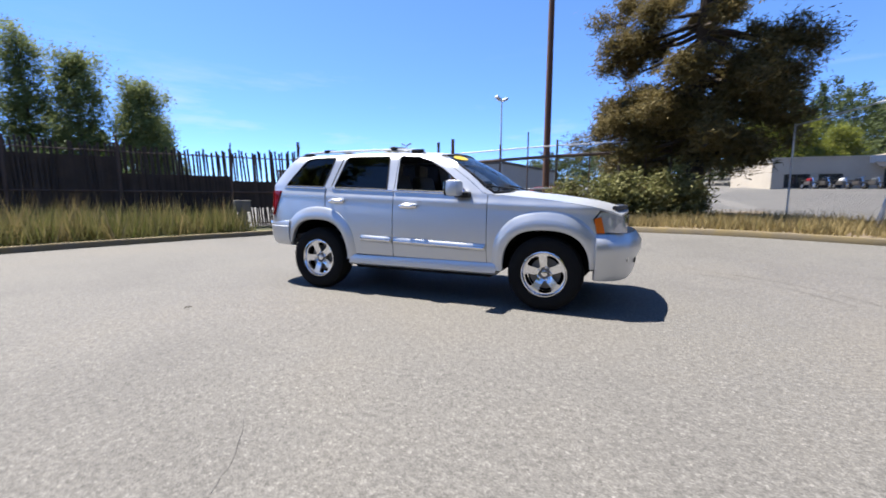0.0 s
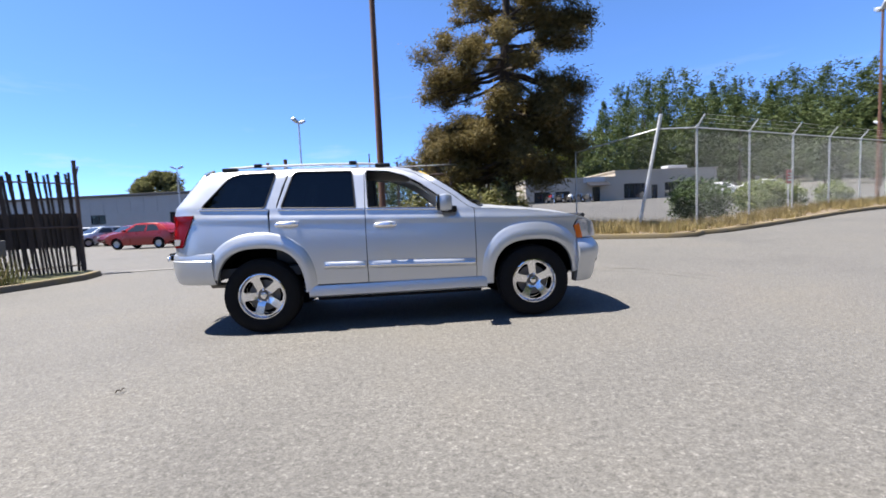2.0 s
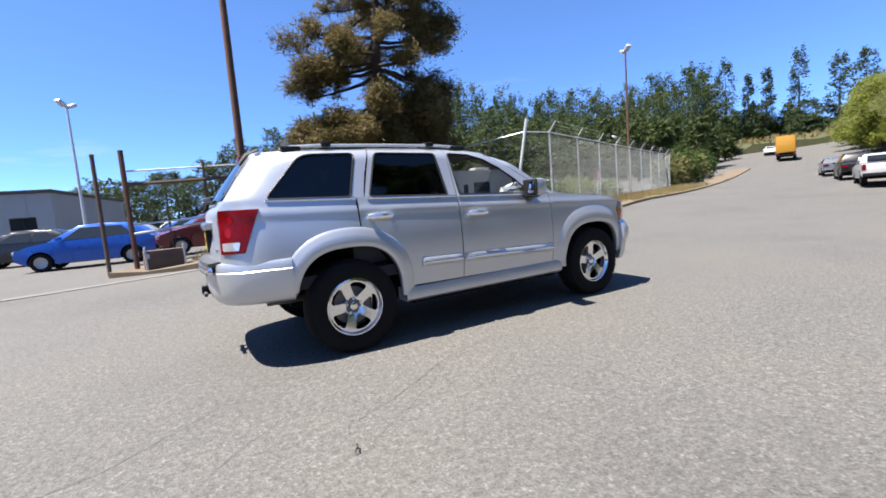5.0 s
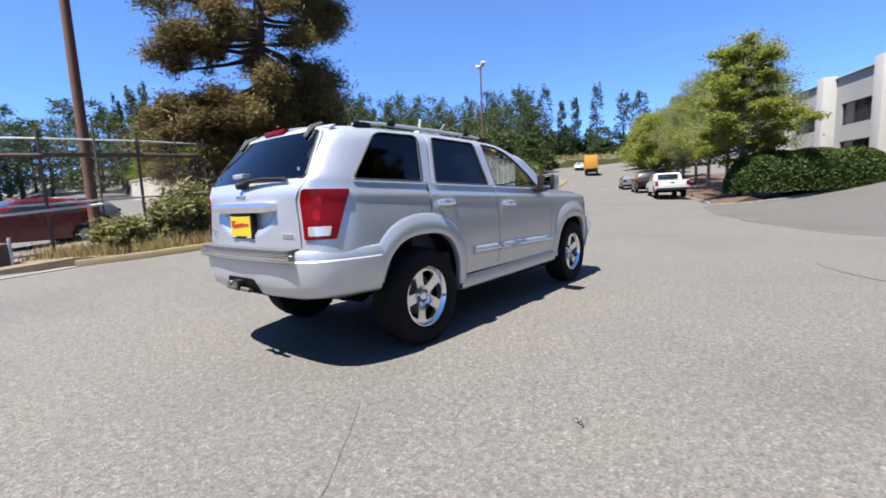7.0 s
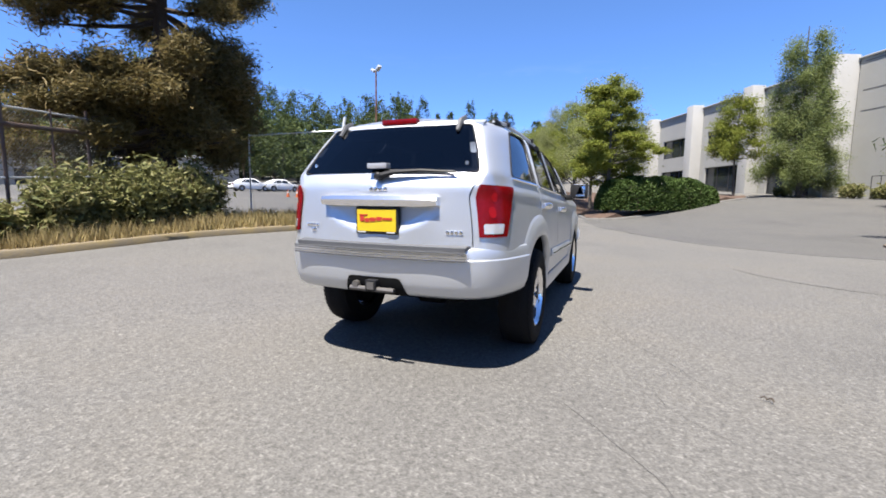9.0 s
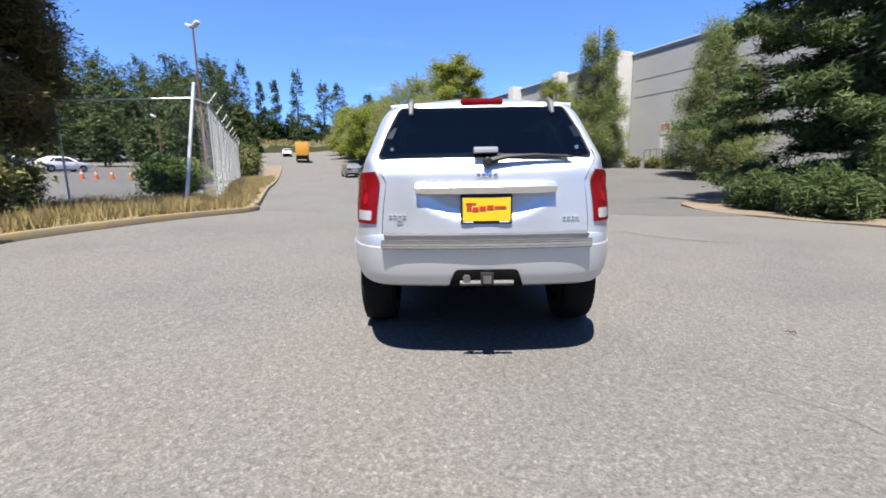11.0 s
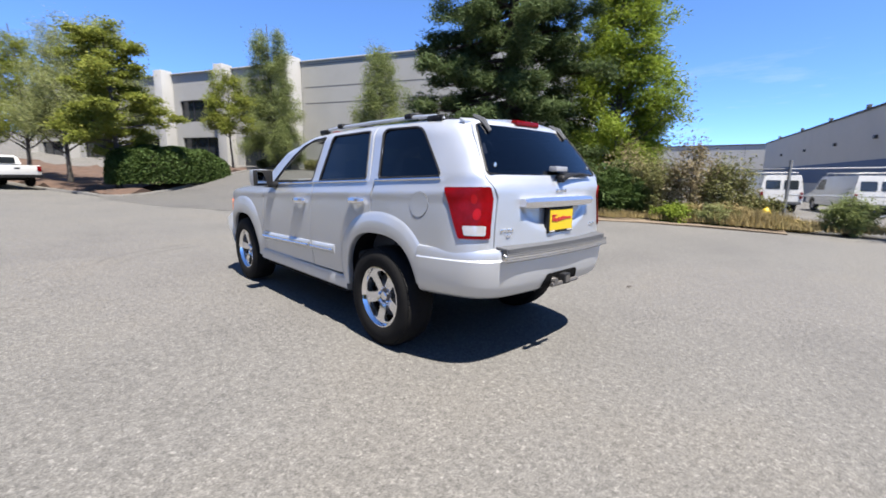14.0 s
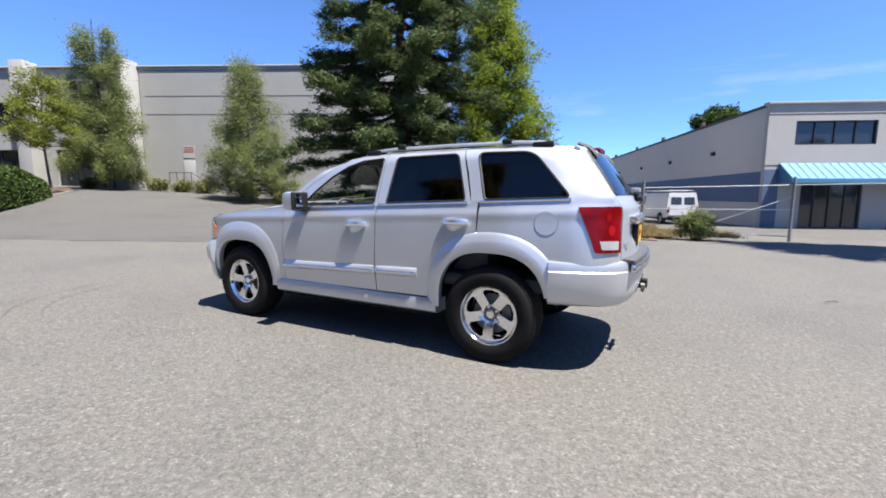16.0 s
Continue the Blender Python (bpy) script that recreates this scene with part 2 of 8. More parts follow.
TILT_UP = surface("painted_concrete_grey", (0.27, 0.268, 0.254), (0.238, 0.236, 0.225), 0.85, scale=0.5, fine=12, relief=0.05)
TILT_WHITE = surface("painted_concrete_white", (0.348, 0.343, 0.329), (0.31, 0.305, 0.29), 0.85, scale=0.6, fine=12, relief=0.05)
JOINT = surface("dark_joint", (0.10, 0.10, 0.10), rough=0.9, relief=0)
BEIGE = surface("beige_block_wall", (0.399, 0.351, 0.282), (0.338, 0.3, 0.243), 0.9, scale=0.5, fine=10, relief=0.05)
PALE_WALL = surface("pale_metal_siding", (0.295, 0.302, 0.302), (0.252, 0.26, 0.26), 0.7, scale=0.4, fine=9, relief=0.03)
TAUPE = surface("taupe_siding", (0.458, 0.431, 0.39), (0.412, 0.39, 0.355), 0.85, scale=0.4, fine=9, relief=0.03)
BLUE_BAND = surface("blue_painted_band", (0.0716, 0.11, 0.194), (0.0589, 0.0927, 0.168), 0.75, scale=0.5, relief=0.03)
BLUE_METAL = surface("blue_awning_metal", (0.06, 0.18, 0.312), (0.048, 0.15, 0.27), 0.4, scale=1, relief=0)
ROOFING = surface("grey_roofing", (0.0748, 0.0728, 0.0714), rough=0.9, scale=0.7)
WINDOW_DARK, _n, _l, _p = nodes_of("dark_window_glass")
_p.inputs["Base Color"].default_value = (0.018, 0.022, 0.026, 1)
_p.inputs["Roughness"].default_value = 0.04
_p.inputs["Specular IOR Level"].default_value = 0.6
FRAME_DARK = surface("dark_aluminium", (0.05, 0.05, 0.055), rough=0.45, metal=0.6, relief=0)
SIGN_RED = surface("red_sign_paint", (0.306, 0.0306, 0.0272), rough=0.5, relief=0)
SIGN_WHITE = surface("white_sign_paint", (0.464, 0.464, 0.458), rough=0.5, relief=0)
RUBBER = surface("tyre_rubber", (0.0075, 0.0075, 0.008), (0.011, 0.0105, 0.010), 0.8, scale=12, fine=120, relief=0.25, spec=0.12)
BLACK_PLASTIC = surface("black_plastic", (0.012, 0.012, 0.013), rough=0.55, spec=0.25, scale=20, relief=0.05)
UNDERBODY = surface("dark_underbody", (0.008, 0.008, 0.008), rough=0.95, relief=0, spec=0.1)
GREY_PLASTIC = surface("grey_step_pad", (0.055, 0.057, 0.062), rough=0.6, scale=30, relief=0.2)
CHROME = surface("chrome", (0.80, 0.80, 0.81), (0.72, 0.72, 0.74), 0.09, metal=1.0, scale=20, relief=0)
ALLOY = surface("bright_alloy", (0.84, 0.84, 0.85), (0.76, 0.76, 0.78), 0.2, metal=0.95, scale=15, relief=0)
WHEEL_GREY = surface("painted_wheel_silver", (0.42, 0.42, 0.43), (0.34, 0.34, 0.35), 0.4, metal=0.5, relief=0)
BRAKE = surface("brake_iron", (0.16, 0.15, 0.14), rough=0.5, metal=0.7, relief=0)
SILVER = car_paint("silver_metallic_paint", (0.53, 0.55, 0.582), 0.72, 0.37)
RED_LENS = surface("red_lens", (0.15, 0.002, 0.004), (0.085, 0.0015, 0.002), 0.22, scale=9, fine=40, relief=0, coat=0.0, spec=0.22)
DEEP_RED = surface("bright_red_lens", (0.27, 0.004, 0.006), (0.17, 0.003, 0.004), 0.25, relief=0, coat=0.0, spec=0.25)
CLEAR_LENS = surface("clear_lens", (0.62, 0.62, 0.64), (0.5, 0.5, 0.52), 0.08, metal=0.5, scale=30, relief=0, coat=1.0)
AMBER_LENS = surface("amber_lens", (0.75, 0.17, 0.02), (0.6, 0.12, 0.015), 0.15, relief=0, coat=1.0)
YELLOW = surface("yellow_plastic", (0.476, 0.347, 0.0112), (0.448, 0.314, 0.0112), 0.4, relief=0)
PRINT_RED = surface("red_print", (0.34, 0.0204, 0.0136), rough=0.5, relief=0)
SEAT_GREY = surface("grey_seat_leather", (0.07, 0.07, 0.073), (0.05, 0.05, 0.053), 0.55, scale=6, relief=0.1)
TRIM_DARK = surface("dark_interior_trim", (0.035, 0.035, 0.037), rough=0.7, relief=0)
GLASS_CLEAR = glass("clear_glass", (0.93, 0.95, 0.94), 0.6)
GLASS_TINT = glass("tinted_glass", (0.16, 0.17, 0.19))
GLASS_MIRROR = surface("mirror_glass", (0.85, 0.87, 0.88), rough=0.02, metal=1.0, relief=0)
ORANGE_YELLOW = surface("truck_yellow_paint", (0.403, 0.202, 0.0112), (0.37, 0.179, 0.0112), 0.4, relief=0, coat=0.5)
WHITE_PAINT = surface("white_vehicle_paint", (0.497, 0.497, 0.491), (0.459, 0.459, 0.452), 0.3, relief=0, coat=0.6)


# ---- shape helpers ----
def link_bm(name, bm, mat, parent=None, label="", smooth=30.0):
    me = bpy.data.meshes.new(name)
    bm.normal_update()
    if smooth:
        lim = radians(smooth)
        for e in bm.edges:
            e.smooth = len(e.link_faces) == 2 and e.calc_face_angle(0.0) < lim
        for f in bm.faces:
            f.smooth = True
    bm.to_mesh(me)
    bm.free()
    me.materials.append(mat)
    ob = new(name, me)
    if parent is not None:
        ob.parent = parent
    if label:
        ob["label"] = label
    return ob


def part(name, bm, mat, parent, label="", smooth=30.0):
    return link_bm(name, bm, mat, parent, label, smooth)


def thing(name, label, category, at=(0, 0, 0), turn=0.0, group="", kind=""):
    e = new(name)
    e.empty_display_size = 0.2
    e.matrix_world = Matrix.Translation(at) @ Matrix.Rotation(turn, 4, "Z")
    return tagged(e, label, category, group, kind)


def box(bm, lo, hi, bevel=0.0, m=None):
    c = [(a + b) / 2 for a, b in zip(lo, hi)]
    s = [abs(b - a) for a, b in zip(lo, hi)]
    mm = Matrix.Translation(c) @ Matrix.Diagonal((*s, 1))
    geo = bmesh.ops.create_cube(bm, size=1.0, matrix=(m @ mm) if m else mm)
    if bevel:
        es = list({e for v in geo["verts"] for e in v.link_edges})
        bmesh.ops.bevel(bm, geom=es, offset=bevel, segments=2, affect="EDGES", profile=0.6)
    return bm


def tube(bm, pts, radii, sides=8, cap=True):
    """A tube along points."""
    pts = [Vector(p) for p in pts]
    if isinstance(radii, (int, float)):
        radii = [radii] * len(pts)
    rings = []
    ref = None
    for i, p in enumerate(pts):
        d = (pts[min(i + 1, len(pts) - 1)] - pts[max(i - 1, 0)]).normalized()
        if ref is None or abs(ref.dot(d)) > 0.95:
            ref = Vector((0, 0, 1)) if abs(d.z) < 0.9 else Vector((1, 0, 0))
        a = d.cross(ref).normalized()
        b = a.cross(d)
        rings.append([bm.verts.new(p + (a * math.cos(k) + b * math.sin(k)) * radii[i]) for k in [2 * math.pi * j / sides for j in range(sides)]])
    for r0, r1 in zip(rings, rings[1:]):
        for j in range(sides):
            bm.faces.new((r0[j], r0[(j + 1) % sides], r1[(j + 1) % sides], r1[j]))
    if cap:
        bm.faces.new(rings[0][::-1])
        bm.faces.new(rings[-1])
    return bm


def lathe(bm, profile, sides=32, axis="Y", at=(0, 0, 0), closed=False):
    """Turn a profile of (along the axis, radius) round the axis."""
    at = Vector(at)
    rings = []
    for h, r in profile:
        ring = []
        for j in range(sides):
            k = 2 * math.pi * j / sides
            c, s = r * math.cos(k), r * math.sin(k)
            ring.append(bm.verts.new(at + Vector({"Y": (c, h, s), "Z": (c, s, h), "X": (h, c, s)}[axis])))
        rings.append(ring)
    pairs = list(zip(rings, rings[1:])) + ([(rings[-1], rings[0])] if closed else [])
    for r0, r1 in pairs:
        for j in range(sides):
            bm.faces.new((r0[j], r0[(j + 1) % sides], r1[(j + 1) % sides], r1[j]))
    if not closed:
        bm.faces.new(rings[0][::-1])
        bm.faces.new(rings[-1])
    bmesh.ops.recalc_face_normals(bm, faces=bm.faces)
    return bm


def rounded(poly, r, n=4):
    """A polygon with its corners rounded; r is a number or one for each corner."""
    out = []
    k = len(poly)
    for i in range(k):
        p, a, b = Vector(poly[i]), Vector(poly[i - 1]), Vector(poly[(i + 1) % k])
        ri = r[i] if isinstance(r, (list, tuple)) else r
        if ri <= 0:
            out.append(tuple(p))
            continue
        u, w = (a - p), (b - p)
        d = min(ri, u.length * 0.45, w.length * 0.45)
        s, e = p + u.normalized() * d, p + w.normalized() * d
        for j in range(n + 1):
            t = j / n
            q = s * (1 - t) ** 2 + p * 2 * t * (1 - t) + e * t * t
            out.append((q.x, q.y))
    return out


def inside(p, poly):
    x, y = p
    hit = False
    for (x0, y0), (x1, y1) in zip(poly, poly[1:] + poly[:1]):
        if (y0 > y) != (y1 > y) and x < (x1 - x0) * (y - y0) / (y1 - y0) + x0:
            hit = not hit
    return hit


def panel(bm, outline, to3d, step=0.08, thick=0.02, holes=(), flip=False):
    """A curved sheet with thickness: an outline in two coordinates, cut to a grid and bent by to3d(u, v, depth)."""
    t = bmesh.new()
    t.faces.new([t.verts.new((u, v, 0)) for u, v in outline])

    def cut(co, no, faces=None):
        if faces is None:
            geom = t.verts[:] + t.edges[:] + t.faces[:]
        else:
            geom = list({v for f in faces for v in f.verts}) + list({e for f in faces for e in f.edges}) + faces
        bmesh.ops.bisect_plane(t, geom=geom, plane_co=co, plane_no=no, dist=1e-6)

    def near(x0, y0, x1, y1, m=0.002):
        out = []
        for f in t.faces:
            fx, fy = [v.co.x for v in f.verts], [v.co.y for v in f.verts]
            if min(fx) <= max(x0, x1) + m and max(fx) >= min(x0, x1) - m and min(fy) <= max(y0, y1) + m and max(fy) >= min(y0, y1) - m:
                out.append(f)
        return out

    us, vs = [p[0] for p in outline], [p[1] for p in outline]
    su, sv = step if isinstance(step, tuple) else (step, step)
    for lo, hi, s, no in ((min(us), max(us), su, (1, 0, 0)), (min(vs), max(vs), sv, (0, 1, 0))):
        k = max(1, int(round((hi - lo) / s)))
        for i in range(1, k):
            c = lo + (hi - lo) * i / k
            cut((c, c, 0), no)
    for hole in holes:
        for (x0, y0), (x1, y1) in zip(hole, hole[1:] + hole[:1]):
            if (x1 - x0) ** 2 + (y1 - y0) ** 2 > 1e-9:
                cut((x0, y0, 0), (y1 - y0, x0 - x1, 0), near(x0, y0, x1, y1))
    if holes:
        gone = [f for f in t.faces if any(inside(f.calc_center_median()[:2], h) for h in holes)]
        bmesh.ops.delete(t, geom=gone, context="FACES")
    top = {v: bm.verts.new(to3d(v.co.x, v.co.y, 0.0)) for v in t.verts}
    made = [bm.faces.new([top[v] for v in f.verts]) for f in t.faces]
    if thick:
        low = {v: bm.verts.new(to3d(v.co.x, v.co.y, thick)) for v in t.verts}
        made += [bm.faces.new([low[v] for v in reversed(f.verts)]) for f in t.faces]
        for e in t.edges:
            if len(e.link_faces) == 1:
                f = e.link_faces[0]
                for lp in f.loops:
                    if lp.edge == e:
                        a, b = lp.vert, lp.link_loop_next.vert
                        made.append(bm.faces.new((top[b], top[a], low[a], low[b])))
    t.free()
    if flip:
        bmesh.ops.reverse_faces(bm, faces=made)
    return bm


def from_arrays(name, verts, faces_per, mat, parent=None, label=""):
    """A mesh of many equal polygons from an array of their corners."""
    verts = np.asarray(verts, dtype=np.float32).reshape(-1, 3)
    count = len(verts) // faces_per
    me = bpy.data.meshes.new(name)
    me.vertices.add(len(verts))
    me.vertices.foreach_set("co", verts.ravel())
    me.loops.add(count * faces_per)
    me.loops.foreach_set("vertex_index", np.arange(count * faces_per, dtype=np.int32))
    me.polygons.add(count)
    me.polygons.foreach_set("loop_start", np.arange(0, count * faces_per, faces_per, dtype=np.int32))
    me.polygons.foreach_set("loop_total", np.full(count, faces_per, dtype=np.int32))
    me.update(calc_edges=True)
    me.validate()
    me.materials.append(mat)
    ob = new(name, me)
    if parent is not None:
        ob.parent = parent
    if label:
        ob["label"] = label
    return ob


def smoothstep(a, b, v):
    u = min(1.0, max(0.0, (v - a) / (b - a)))
    return u * u * (3 - 2 * u)


def lerp_table(table, v):
    if v <= table[0][0]:
        return table[0][1]
    for (a, x), (b, y) in zip(table, table[1:]):
        if v <= b:
            return x + (y - x) * (v - a) / (b - a)
    return table[-1][1]


# ---- lie of the land ----
ROAD_TURN = radians(19.5)
ROAD_U = Vector((math.cos(ROAD_TURN), math.sin(ROAD_TURN)))
KERB_START = Vector((8.3, 6.1))


def beyond_kerb(x, y):
    """Distance to the left of the road's left kerb line."""
    return -(x - KERB_START.x) * ROAD_U.y + (y - KERB_START.y) * ROAD_U.x


def along_road(s, v):
    """A place s metres along the left kerb line and v metres to its left."""
    return (KERB_START.x + s * ROAD_U.x - v * ROAD_U.y, KERB_START.y + s * ROAD_U.y + v * ROAD_U.x)


def g(x, y):
    """Height of the ground."""
    v = beyond_kerb(x, y)
    z = 0.25 * smoothstep(0.5, 7, y) * smoothstep(-6, 5, x)
    z += 0.0009 * max(0.0, min(x, 110.0) - 14) ** 2 * smoothstep(-60, -20, y)
    z += 0.35 * smoothstep(8, 18, x) * smoothstep(-6, 0, v)
    z += 1.15 * smoothstep(12, 34, x) * smoothstep(0, -9, y)
    z -= 0.5 * smoothstep(-11, -17, y) * smoothstep(8, 2, x)
    z += 0.042 * min(45.0, max(0.0, v)) * smoothstep(-4, 8, x)
    z += 13.0 * smoothstep(58, 130, v) * smoothstep(-10, 45, x)
    return z


# ---- ground ----
def axis_steps(lo, hi, fine_lo, fine_hi, fine, grow):
    xs = list(np.arange(fine_lo, fine_hi + 1e-6, fine))
    s = fine
    while xs[-1] < hi:
        s *= grow
        xs.append(min(hi, xs[-1] + s))
    s = fine
    while xs[0] > lo:
        s *= grow
        xs.insert(0, max(lo, xs[0] - s))
    return xs


def make_ground():
    xs = axis_steps(-1800, 1800, -25, 60, 1.0, 1.22)
    ys = axis_steps(-1800, 1800, -32, 60, 1.0, 1.22)
    verts = [(x, y, g(x, y)) for y in ys for x in xs]
    w = len(xs)
    faces = [(j * w + i, j * w + i + 1, (j + 1) * w + i + 1, (j + 1) * w + i) for j in range(len(ys) - 1) for i in range(w - 1)]
    me = bpy.data.meshes.new("ground")
    me.from_pydata(verts, [], faces)
    me.polygons.foreach_set("use_smooth", [True] * len(faces))
    me.materials.append(ASPHALT)
    return tagged(new("ground", me), "worn grey asphalt lot and road with light stones", "ground", kind="structure")


make_ground()


def sheet(name, outline, mat, lift, label, category, step=0.8, thick=0.25, bumpy=0.0):
    """A layer that follows the ground, with sides that go down into it."""
    bm = bmesh.new()

    def to3d(x, y, d):
        z = g(x, y) + lift - d
        if bumpy and d == 0:
            z += bumpy * noise.noise(Vector((x * 0.7, y * 0.7, 3.1)))
        return Vector((x, y, z))

    panel(bm, outline, to3d, step, thick)
    return tagged(link_bm(name, bm, mat, smooth=40), label, category, kind="structure")


# Darker drive up to the warehouse.
sheet("driveway", [(21.2, 0.6), (15.5, -0.6), (11.0, -2.3), (8.4, -3.6), (6.9, -5.4), (6.4, -7.7), (9.3, -7.75), (12.5, -9.2), (14.0, -12.0), (13.0, -22),
                   (29, -27), (44, -19), (40, -12), (33.0, -9.9), (30, -8.6), (26, -4.6), (23, -1.6)], ASPHALT_DARK, 0.006,
      "darker asphalt driveway climbing to the warehouse", "driveway", thick=0.05)

LEFT_KERB = [(-10.4, -9.0), (-9.5, -4.0), (-8.95, -1.0), (-8.5, 1.0), (-8.1, 2.6), (-7.6, 4.0), (-7.35, 5.2), (-7.6, 6.1)]
PINE_KERB = [(-1.9, 7.75), (-0.9, 7.35), (0.4, 7.15), (1.8, 7.0), (3.2, 6.6), (5.2, 6.15), (7.0, 5.8), (7.9, 5.85), (8.4, 6.25)]
ROAD_KERB = [along_road(s, 0.0) for s in (1.0, 3, 6, 10, 15, 21, 28, 36, 46, 58)]
ISLE_KERB = [(62, 13.9), (50, 9.75), (40, 6.25), (30, 2.75), (24, 0.75), (21.9, 0.35), (21.4, -0.3), (22.6, -1.6), (26, -4.6), (30, -8.5), (31.6, -9.6), (33.2, -9.75), (34.6, -9.2)]
BED_KERB = [(13.2, -10.4), (12.0, -9.0), (10.2, -7.95), (8.6, -7.6), (6.2, -7.75), (3.6, -8.75), (1.2, -9.8), (-0.4, -10.0), (-2.2, -9.95)]


def kerb(name, line, mat, label, width=0.16, height=0.13):
    """A kerb with a rounded top along a line that follows the ground."""
    bm = bmesh.new()
    pts = []
    for (x0, y0), (x1, y1) in zip(line, line[1:]):
        k = max(1, int(math.hypot(x1 - x0, y1 - y0) / 0.7))
        pts += [(x0 + (x1 - x0) * i / k, y0 + (y1 - y0) * i / k) for i in range(k)]
    pts.append(line[-1])
    prof = [(-0.5, -0.3), (-0.5, 0.75), (-0.34, 1.0), (0.34, 1.0), (0.5, 0.75), (0.5, -0.3)]
    rings = []
    for i, (x, y) in enumerate(pts):
        a, b = pts[max(0, i - 1)], pts[min(len(pts) - 1, i + 1)]
        d = Vector((b[0] - a[0], b[1] - a[1])).normalized()
        wob = 0.02 * noise.noise(Vector((x, y, 0)))
        rings.append([bm.verts.new((x - d.y * (p * width + wob), y + d.x * (p * width + wob), g(x, y) + q * height * (1 + 2 * wob))) for p, q in prof])
    for r0, r1 in zip(rings, rings[1:]):
        for j in range(len(prof)):
            bm.faces.new((r0[j], r0[(j + 1) % len(prof)], r1[(j + 1) % len(prof)], r1[j]))
    bm.faces.new(rings[0])
    bm.faces.new(rings[-1][::-1])
    bmesh.ops.recalc_face_normals(bm, faces=bm.faces)
    return tagged(link_bm(name, bm, mat, smooth=50), label, "kerb", kind="structure")


kerb("kerb_west", LEFT_KERB, KERB, "worn yellow painted kerb beside tall grass")
kerb("kerb_pine", PINE_KERB, KERB, "worn yellow painted kerb under the pine")
kerb("kerb_road", [PINE_KERB[-1]] + ROAD_KERB, KERB, "worn yellow painted kerb along the chain-link fence")
kerb("kerb_island", ISLE_KERB, CONCRETE, "pale concrete kerb round the planted island")
kerb("gutter_edge", [(-8.2, 6.5), (-6.0, 7.0), (-4.0, 7.5), (-1.9, 7.75)], CONCRETE, "flush concrete edge across the lot entrance", 0.3, 0.02)

sheet("verge_west", LEFT_KERB + [(-8.4, 7.0), (-9.6, 5.6), (-14.5, 0.0), (-17, -9)], GRASS_GROUND, 0.09, "grassy verge in front of the slatted fence", "verge", 0.9, bumpy=0.08)
sheet("verge_pine", PINE_KERB + [(8.7, 7.6), (6.6, 10.2), (6.6, 13.5), (0.5, 14.0), (-2.2, 11.8), (-3.9, 10.3), (-4.3, 9.0)], GRAVEL, 0.10,
                 "dry soil bed with weeds round the pine", "verge", 0.8, bumpy=0.14)
sheet("verge_road", [PINE_KERB[-1]] + ROAD_KERB + [along_road(58, 2.2), along_road(30, 2.2), along_road(10, 2.0), (8.2, 8.0)], GRAVEL, 0.12,
                   "dry soil strip under the chain-link fence", "verge", 0.9, bumpy=0.14)
sheet("planted_island", ISLE_KERB + [(48, -4.5), (62, 2)], BARK_MULCH, 0.18, "bark-covered island with hedge and trees", "planting bed", 0.9, bumpy=0.35)
sheet("shrub_bed", BED_KERB + [(-1.6, -12.5), (2.0, -17.5), (9, -19), (14.2, -16)], GRAVEL, 0.035, "dry soil bed under the spruce", "planting bed", 0.9, bumpy=0.06)
sheet("far_grass_bank", [along_road(96, -12), along_road(92, 4), along_road(104, 26), along_road(150, 30), along_road(150, -30)], GRASS_GROUND, 1.2,
                  "dry grass bank at the end of the road", "bank", 4.0, thick=2.0, bumpy=0.8)


def crack(name, start, heading, length, width, wander=0.35):
    """A fine open crack in the asphalt, filled with dark dirt."""
    bm = bmesh.new()
    x, y = start
    a = heading
    n = max(4, int(length / 0.06))
    prev = None
    for i in range(n):
        t = i / (n - 1)
        a = heading + wander * noise.noise(Vector((x * 1.5, y * 1.5, 7.7))) * 2
        w = 0.75 * width * (0.3 + 0.7 * math.sin(math.pi * min(1, max(0, t))) ** 0.5) * (0.55 + 0.8 * abs(noise.noise(Vector((x * 9, y * 9, 1)))))
        dx, dy = -math.sin(a) * w / 2, math.cos(a) * w / 2
        z = g(x, y) + 0.004
        now = (bm.verts.new((x + dx, y + dy, z)), bm.verts.new((x - dx, y - dy, z)))
        if prev:
            bm.faces.new((prev[0], prev[1], now[1], now[0]))
        prev = now
        jit = 0.4 * noise.noise(Vector((x * 12, y * 12, 2)))
        x += 0.06 * math.cos(a + jit)
        y += 0.06 * math.sin(a + jit)
    bmesh.ops.recalc_face_normals(bm, faces=bm.faces)
    return tagged(link_bm(name, bm, CRACK), "thin dark crack in the asphalt", "crack", kind="structure")


for start, end, w, wander in (((-3.3, -1.75), (-2.2, -1.12), 0.007, 0.3), ((-2.6, -2.15), (-1.75, -1.66), 0.005, 0.3), ((-1.95, -2.05), (-0.3, -1.2), 0.007, 0.25), ((-1.4, -2.0), (-1.95, -1.55), 0.005, 0.4),
                              ((-1.9, -2.3), (-0.6, -1.5), 0.004, 0.3), ((0.75, -4.25), (0.25, -3.5), 0.005, 0.4), ((2.9, 2.5), (5.4, 1.5), 0.006, 0.3), ((-4.2, 4.2), (-1.0, 5.6), 0.010, 0.3), ((-6.0, 0.5), (-3.4, 3.0), 0.008, 0.35)):
    dx, dy = end[0] - start[0], end[1] - start[1]
    crack("crack", start, math.atan2(dy, dx), math.hypot(dx, dy), w, wander)


